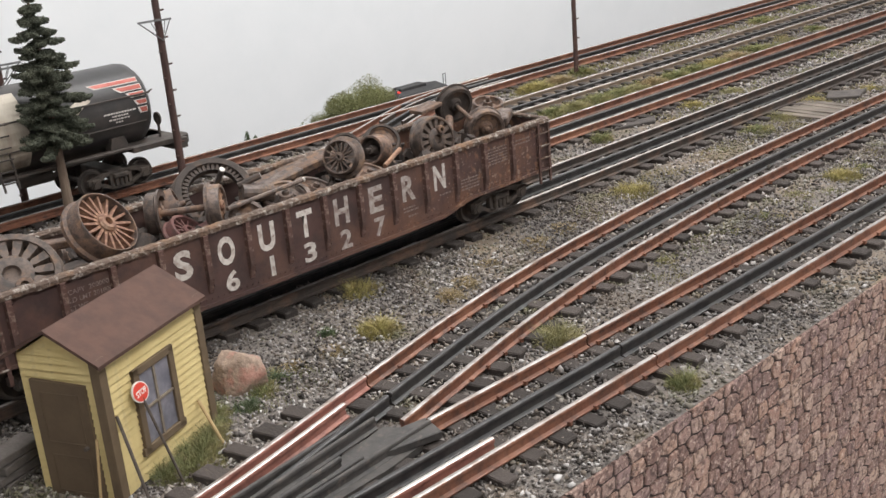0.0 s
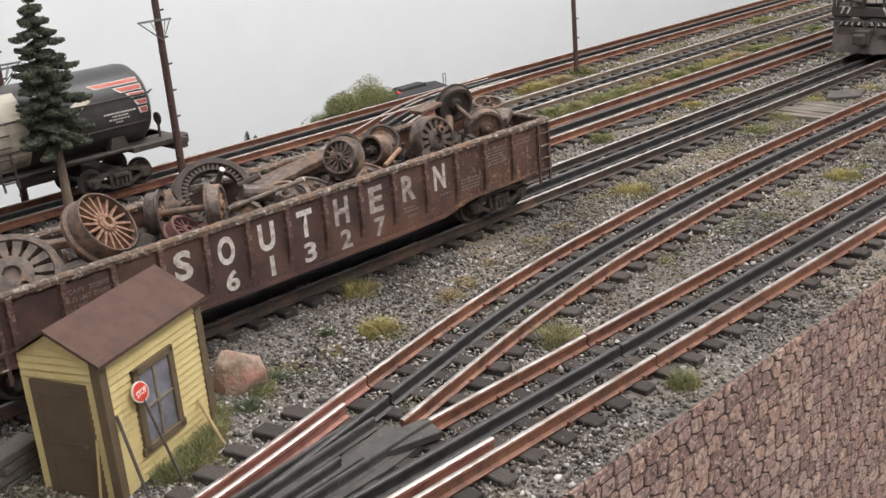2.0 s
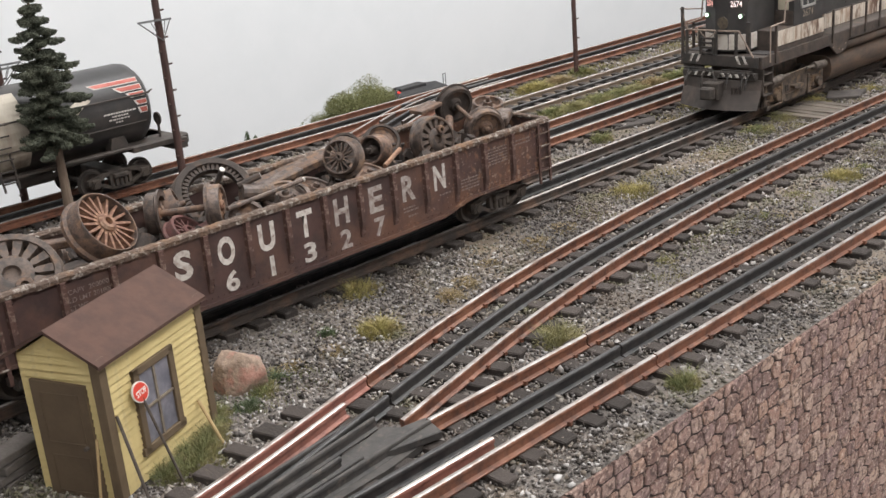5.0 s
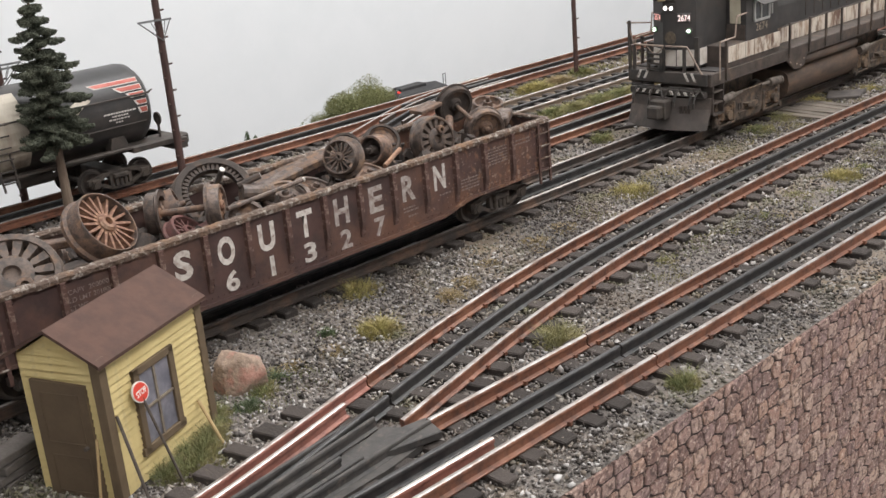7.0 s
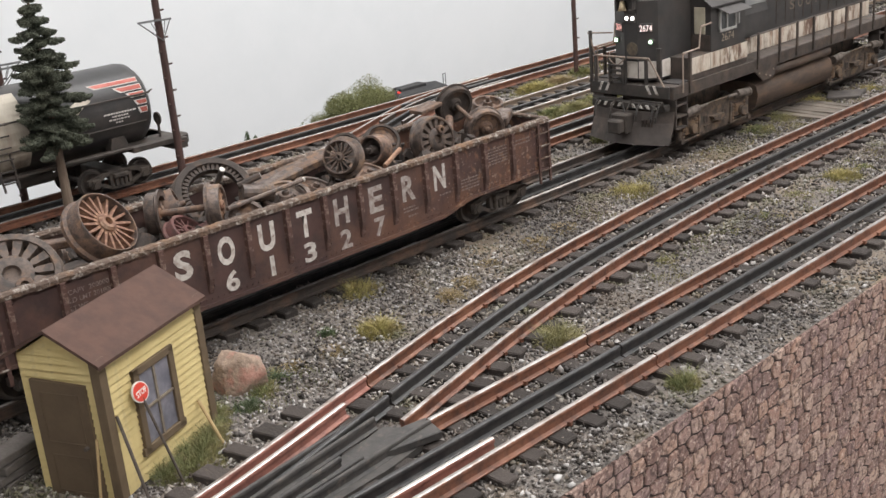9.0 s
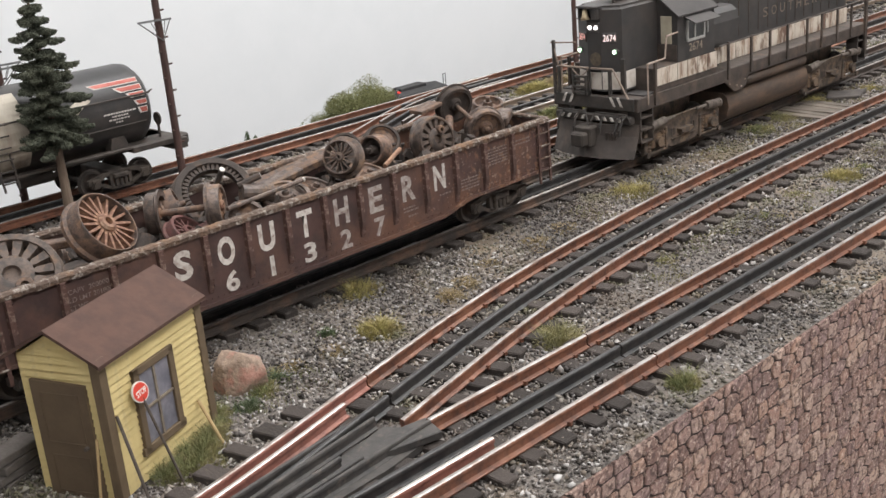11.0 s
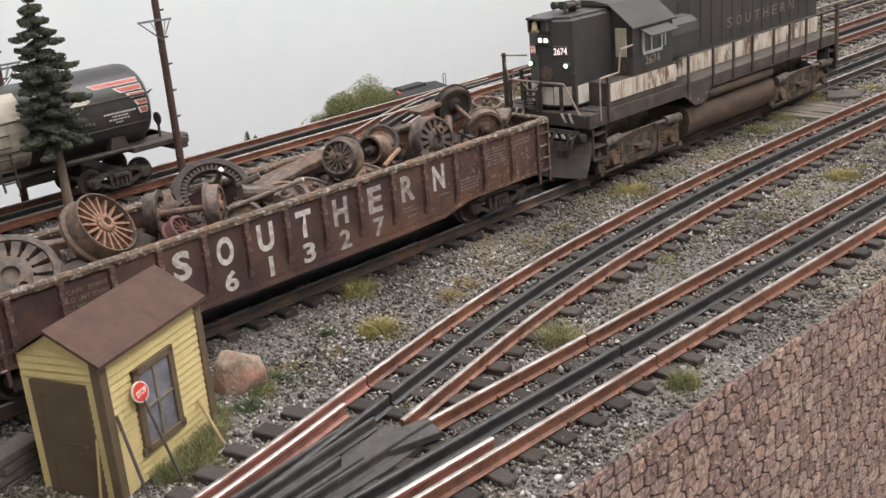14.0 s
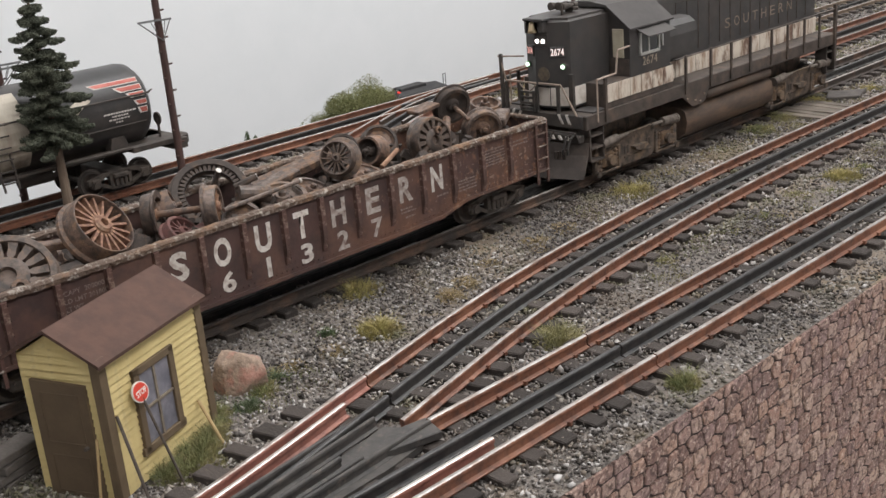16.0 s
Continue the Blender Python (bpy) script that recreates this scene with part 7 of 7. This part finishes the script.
# ---- the stone retaining wall below the front edge ----
def stone_material(name, per_island):
    m = bpy.data.materials.new(name)
    m.use_nodes = True
    nt = m.node_tree
    L = nt.links.new
    b = nt.nodes["Principled BSDF"]
    rnd = nt.nodes.new("ShaderNodeNewGeometry").outputs["Random Per Island"] if per_island else nt.nodes.new("ShaderNodeObjectInfo").outputs["Random"]
    ramp = nt.nodes.new("ShaderNodeValToRGB")
    e = ramp.color_ramp.elements
    stops = [(0.0, (0.33, 0.195, 0.150)), (0.2, (0.235, 0.150, 0.132)), (0.4, (0.40, 0.250, 0.185)), (0.55, (0.29, 0.190, 0.175)), (0.7, (0.20, 0.118, 0.098)), (0.85, (0.38, 0.265, 0.220)), (1.0, (0.46, 0.315, 0.240))]
    for p, _ in stops[1:-1]:
        e.new(p)
    for k, (p, c) in enumerate(stops):
        e[k].position, e[k].color = p, (*c, 1)
    L(rnd, ramp.inputs[0])
    co = nt.nodes.new("ShaderNodeTexCoord").outputs["Object"]
    last = ramp.outputs[0]
    for sc, lo, hi, colour, top in ((380.0, 0.47, 0.59, (0.085, 0.050, 0.042), 0.85), (560.0, 0.53, 0.63, (0.60, 0.45, 0.37), 0.8), (90.0, 0.50, 0.72, (0.20, 0.135, 0.125), 0.5)):
        n = nt.nodes.new("ShaderNodeTexNoise")
        n.inputs["Scale"].default_value, n.inputs["Detail"].default_value, n.inputs["Roughness"].default_value = sc, 5, 0.7
        L(co, n.inputs["Vector"])
        r = nt.nodes.new("ShaderNodeMapRange")
        r.inputs["From Min"].default_value, r.inputs["From Max"].default_value, r.inputs["To Max"].default_value = lo, hi, top
        L(n.outputs["Fac"], r.inputs["Value"])
        x = nt.nodes.new("ShaderNodeMix")
        x.data_type = "RGBA"
        L(r.outputs[0], x.inputs["Factor"])
        L(last, x.inputs["A"])
        x.inputs["B"].default_value = (*colour, 1)
        last = x.outputs["Result"]
    L(last, b.inputs["Base Color"])
    b.inputs["Roughness"].default_value = 0.88
    n = nt.nodes.new("ShaderNodeTexNoise")
    n.inputs["Scale"].default_value, n.inputs["Detail"].default_value, n.inputs["Roughness"].default_value = 420, 6, 0.7
    L(co, n.inputs["Vector"])
    bu = nt.nodes.new("ShaderNodeBump")
    bu.inputs["Strength"].default_value, bu.inputs["Distance"].default_value = 1.0, 0.0016
    L(n.outputs["Fac"], bu.inputs["Height"])
    L(bu.outputs[0], b.inputs["Normal"])
    return m


M["wall_stone"] = stone_material("pinkish_brown_wall_stone", False)
M["wall_stone_far"] = stone_material("pinkish_brown_wall_stones", True)


def stone_bm(bm, poly, rnd, y):
    """One stone: a flat face with a chamfered edge, standing proud of the joint."""
    cx, cz = sum(p[0] for p in poly) / len(poly), sum(p[1] for p in poly) / len(poly)
    proud = rnd.uniform(0.0003, 0.0011)

    def ring(k, d):
        out = []
        for px, pz in poly:
            vx, vz = px - cx, pz - cz
            n = math.hypot(vx, vz) or 1
            f = max(0.2, (n - k) / n)
            out.append(bm.verts.new((cx + vx * f + rnd.uniform(-1, 1) * 0.00016, y - d, cz + vz * f + rnd.uniform(-1, 1) * 0.00016)))
        return out
    a, b, c = ring(0.00040, -0.0012), ring(0.00046, proud * 0.6), ring(0.00090, proud)
    n = len(poly)
    for p, q in ((a, b), (b, c)):
        for i in range(n):
            bm.faces.new((p[i], p[(i + 1) % n], q[(i + 1) % n], q[i]))
    bm.faces.new(c)


def build_front_wall():
    bm = bmesh.new()
    box(bm, -0.45, 1.40, WALL_Y, WALL_Y + 0.0042, -0.30, GROUND - 0.0002)
    wall = tagged(link("wall_front", bm, M["wall_joint"]), "pinkish-brown rubble stone retaining wall", "retaining wall", kind="structure")
    rnd = random.Random(77)
    cells = []

    # seeds in loose courses; each stone is the ground nearest to its seed
    seeds, buckets = [], {}
    z = GROUND - 0.0014
    while z > -0.19:
        x = -0.055 + rnd.uniform(0, 0.006)
        while x < 0.70:
            w = rnd.uniform(0.0050, 0.0125)
            if rnd.random() < 0.13:
                w = rnd.uniform(0.0034, 0.0050)
            p = (x + w / 2, z + rnd.uniform(-0.0011, 0.0011))
            buckets.setdefault((int(p[0] // 0.02), int(p[1] // 0.02)), []).append(p)
            seeds.append(p)
            x += w
        z -= rnd.uniform(0.0058, 0.0076)
    for px, pz in seeds:
        poly = [(px - 0.011, pz - 0.011), (px + 0.011, pz - 0.011), (px + 0.011, pz + 0.011), (px - 0.011, pz + 0.011)]
        bx, bz = int(px // 0.02), int(pz // 0.02)
        for qx, qz in (q for i in (-1, 0, 1) for j in (-1, 0, 1) for q in buckets.get((bx + i, bz + j), ())):
            dx, dz = qx - px, (qz - pz) * 1.35
            if not 0 < dx * dx + dz * dz < 0.0005:
                continue
            far = (dx * dx + dz * dz) / 2
            side = [(ux - px) * dx + (uz - pz) * 1.35 * dz - far for ux, uz in poly]
            kept = []
            for k, u in enumerate(poly):
                v, a, b = poly[k - 1], side[k - 1], side[k]
                if (a > 0) != (b > 0):
                    f = a / (a - b)
                    kept.append((v[0] + (u[0] - v[0]) * f, v[1] + (u[1] - v[1]) * f))
                if b <= 0:
                    kept.append(u)
            poly = kept
            if len(poly) < 3:
                break
        if len(poly) < 3:
            continue
        rough = []
        for k, c in enumerate(poly):
            for o in (poly[k - 1], poly[(k + 1) % len(poly)]):
                f = rnd.uniform(0.08, 0.24)
                rough.append((c[0] + (o[0] - c[0]) * f, min(c[1] + (o[1] - c[1]) * f, GROUND + 0.0008)))
        cells.append(rough)
    rest, count = bmesh.new(), 0
    cells.sort(key=lambda c: abs(c[0][0] - 0.12) + abs(c[0][1]) * 1.4)
    for poly in cells:
        if max(q[1] for q in poly) - min(q[1] for q in poly) < 0.0015:
            continue
        if count < 300:
            bm = bmesh.new()
            stone_bm(bm, poly, rnd, WALL_Y)
            part("stone", bm, M["wall_stone"], wall)
            count += 1
        else:
            stone_bm(rest, poly, rnd, WALL_Y)
    ob = part("stones", rest, M["wall_stone_far"], wall)
    ob["kind"] = "stuff"


build_front_wall()

# ---- what moves ----
# how far the locomotive still has to roll, and how far the gondola has been pushed
ROLL = [(0.0, .625), (0.5, .574), (1.0, .522), (1.5, .470), (2.0, .4185), (2.5, .3690), (3.0, .3222), (3.5, .2790), (4.0, .2438), (4.6, .2105), (5.2, .1830), (5.8, .1600), (6.5, .1390), (7.0, .1285),
        (7.5, .1168), (8.0, .1057), (8.5, .0959), (9.0, .0863), (9.8, .0712), (10.7, .0545), (11.5, .0400), (12.0, .0303), (12.5, .0167), (13.0, .0062), (13.5, .0036), (14.0, .0027), (14.5, .0021), (15.0, .0016), (16.0, 0.0)]
PUSH = [(0.0, 0.0), (13.4, 0.0), (13.7, -.0001), (14.0, -.0006), (14.5, -.0012), (15.0, -.0015), (15.5, -.0017), (16.0, -.0019)]


def roll_at(t):
    """Smooth distance between the rows of ROLL."""
    for i, ((a, p), (b, q)) in enumerate(zip(ROLL, ROLL[1:])):
        if t <= b:
            s0 = (q - ROLL[i - 1][1]) / (b - ROLL[i - 1][0]) if i else (q - p) / (b - a)
            s1 = (ROLL[i + 2][1] - p) / (ROLL[i + 2][0] - a) if i + 2 < len(ROLL) else (q - p) / (b - a)
            u, w = (t - a) / (b - a), b - a
            return p * (1 + 2 * u) * (1 - u) ** 2 + s0 * w * u * (1 - u) ** 2 + q * u * u * (3 - 2 * u) + s1 * w * u * u * (u - 1)
    return 0.0


def motions():
    steps = [k / 10 for k in range(161)]
    walk(loco, [(t, pose(0.27 + roll_at(t), 0, 0)) for t in steps])
    for ws, x, z, r in L_WHEELS:
        walk(ws, [(t, pose(x, 0, z) @ Matrix.Rotation((roll_at(t) - roll_at(0)) / r, 4, "Y")) for t in steps])
    walk(gondola, [(t, Matrix.Translation((d, 0, 0)) @ pose(GX, 0, 0)) for t, d in PUSH])
    for _, sets in G_TRUCKS:
        for ws, x in zip(sets, (-0.0175, 0.0175)):
            walk(ws, [(t, pose(x, 0, 0.0085) @ Matrix.Rotation(d / 0.0083, 4, "Y")) for t, d in PUSH])
    for ob in LOAD:
        at = ob.matrix_basis.copy()
        walk(ob, [(t, Matrix.Translation((d, 0, 0)) @ at) for t, d in PUSH])


motions()
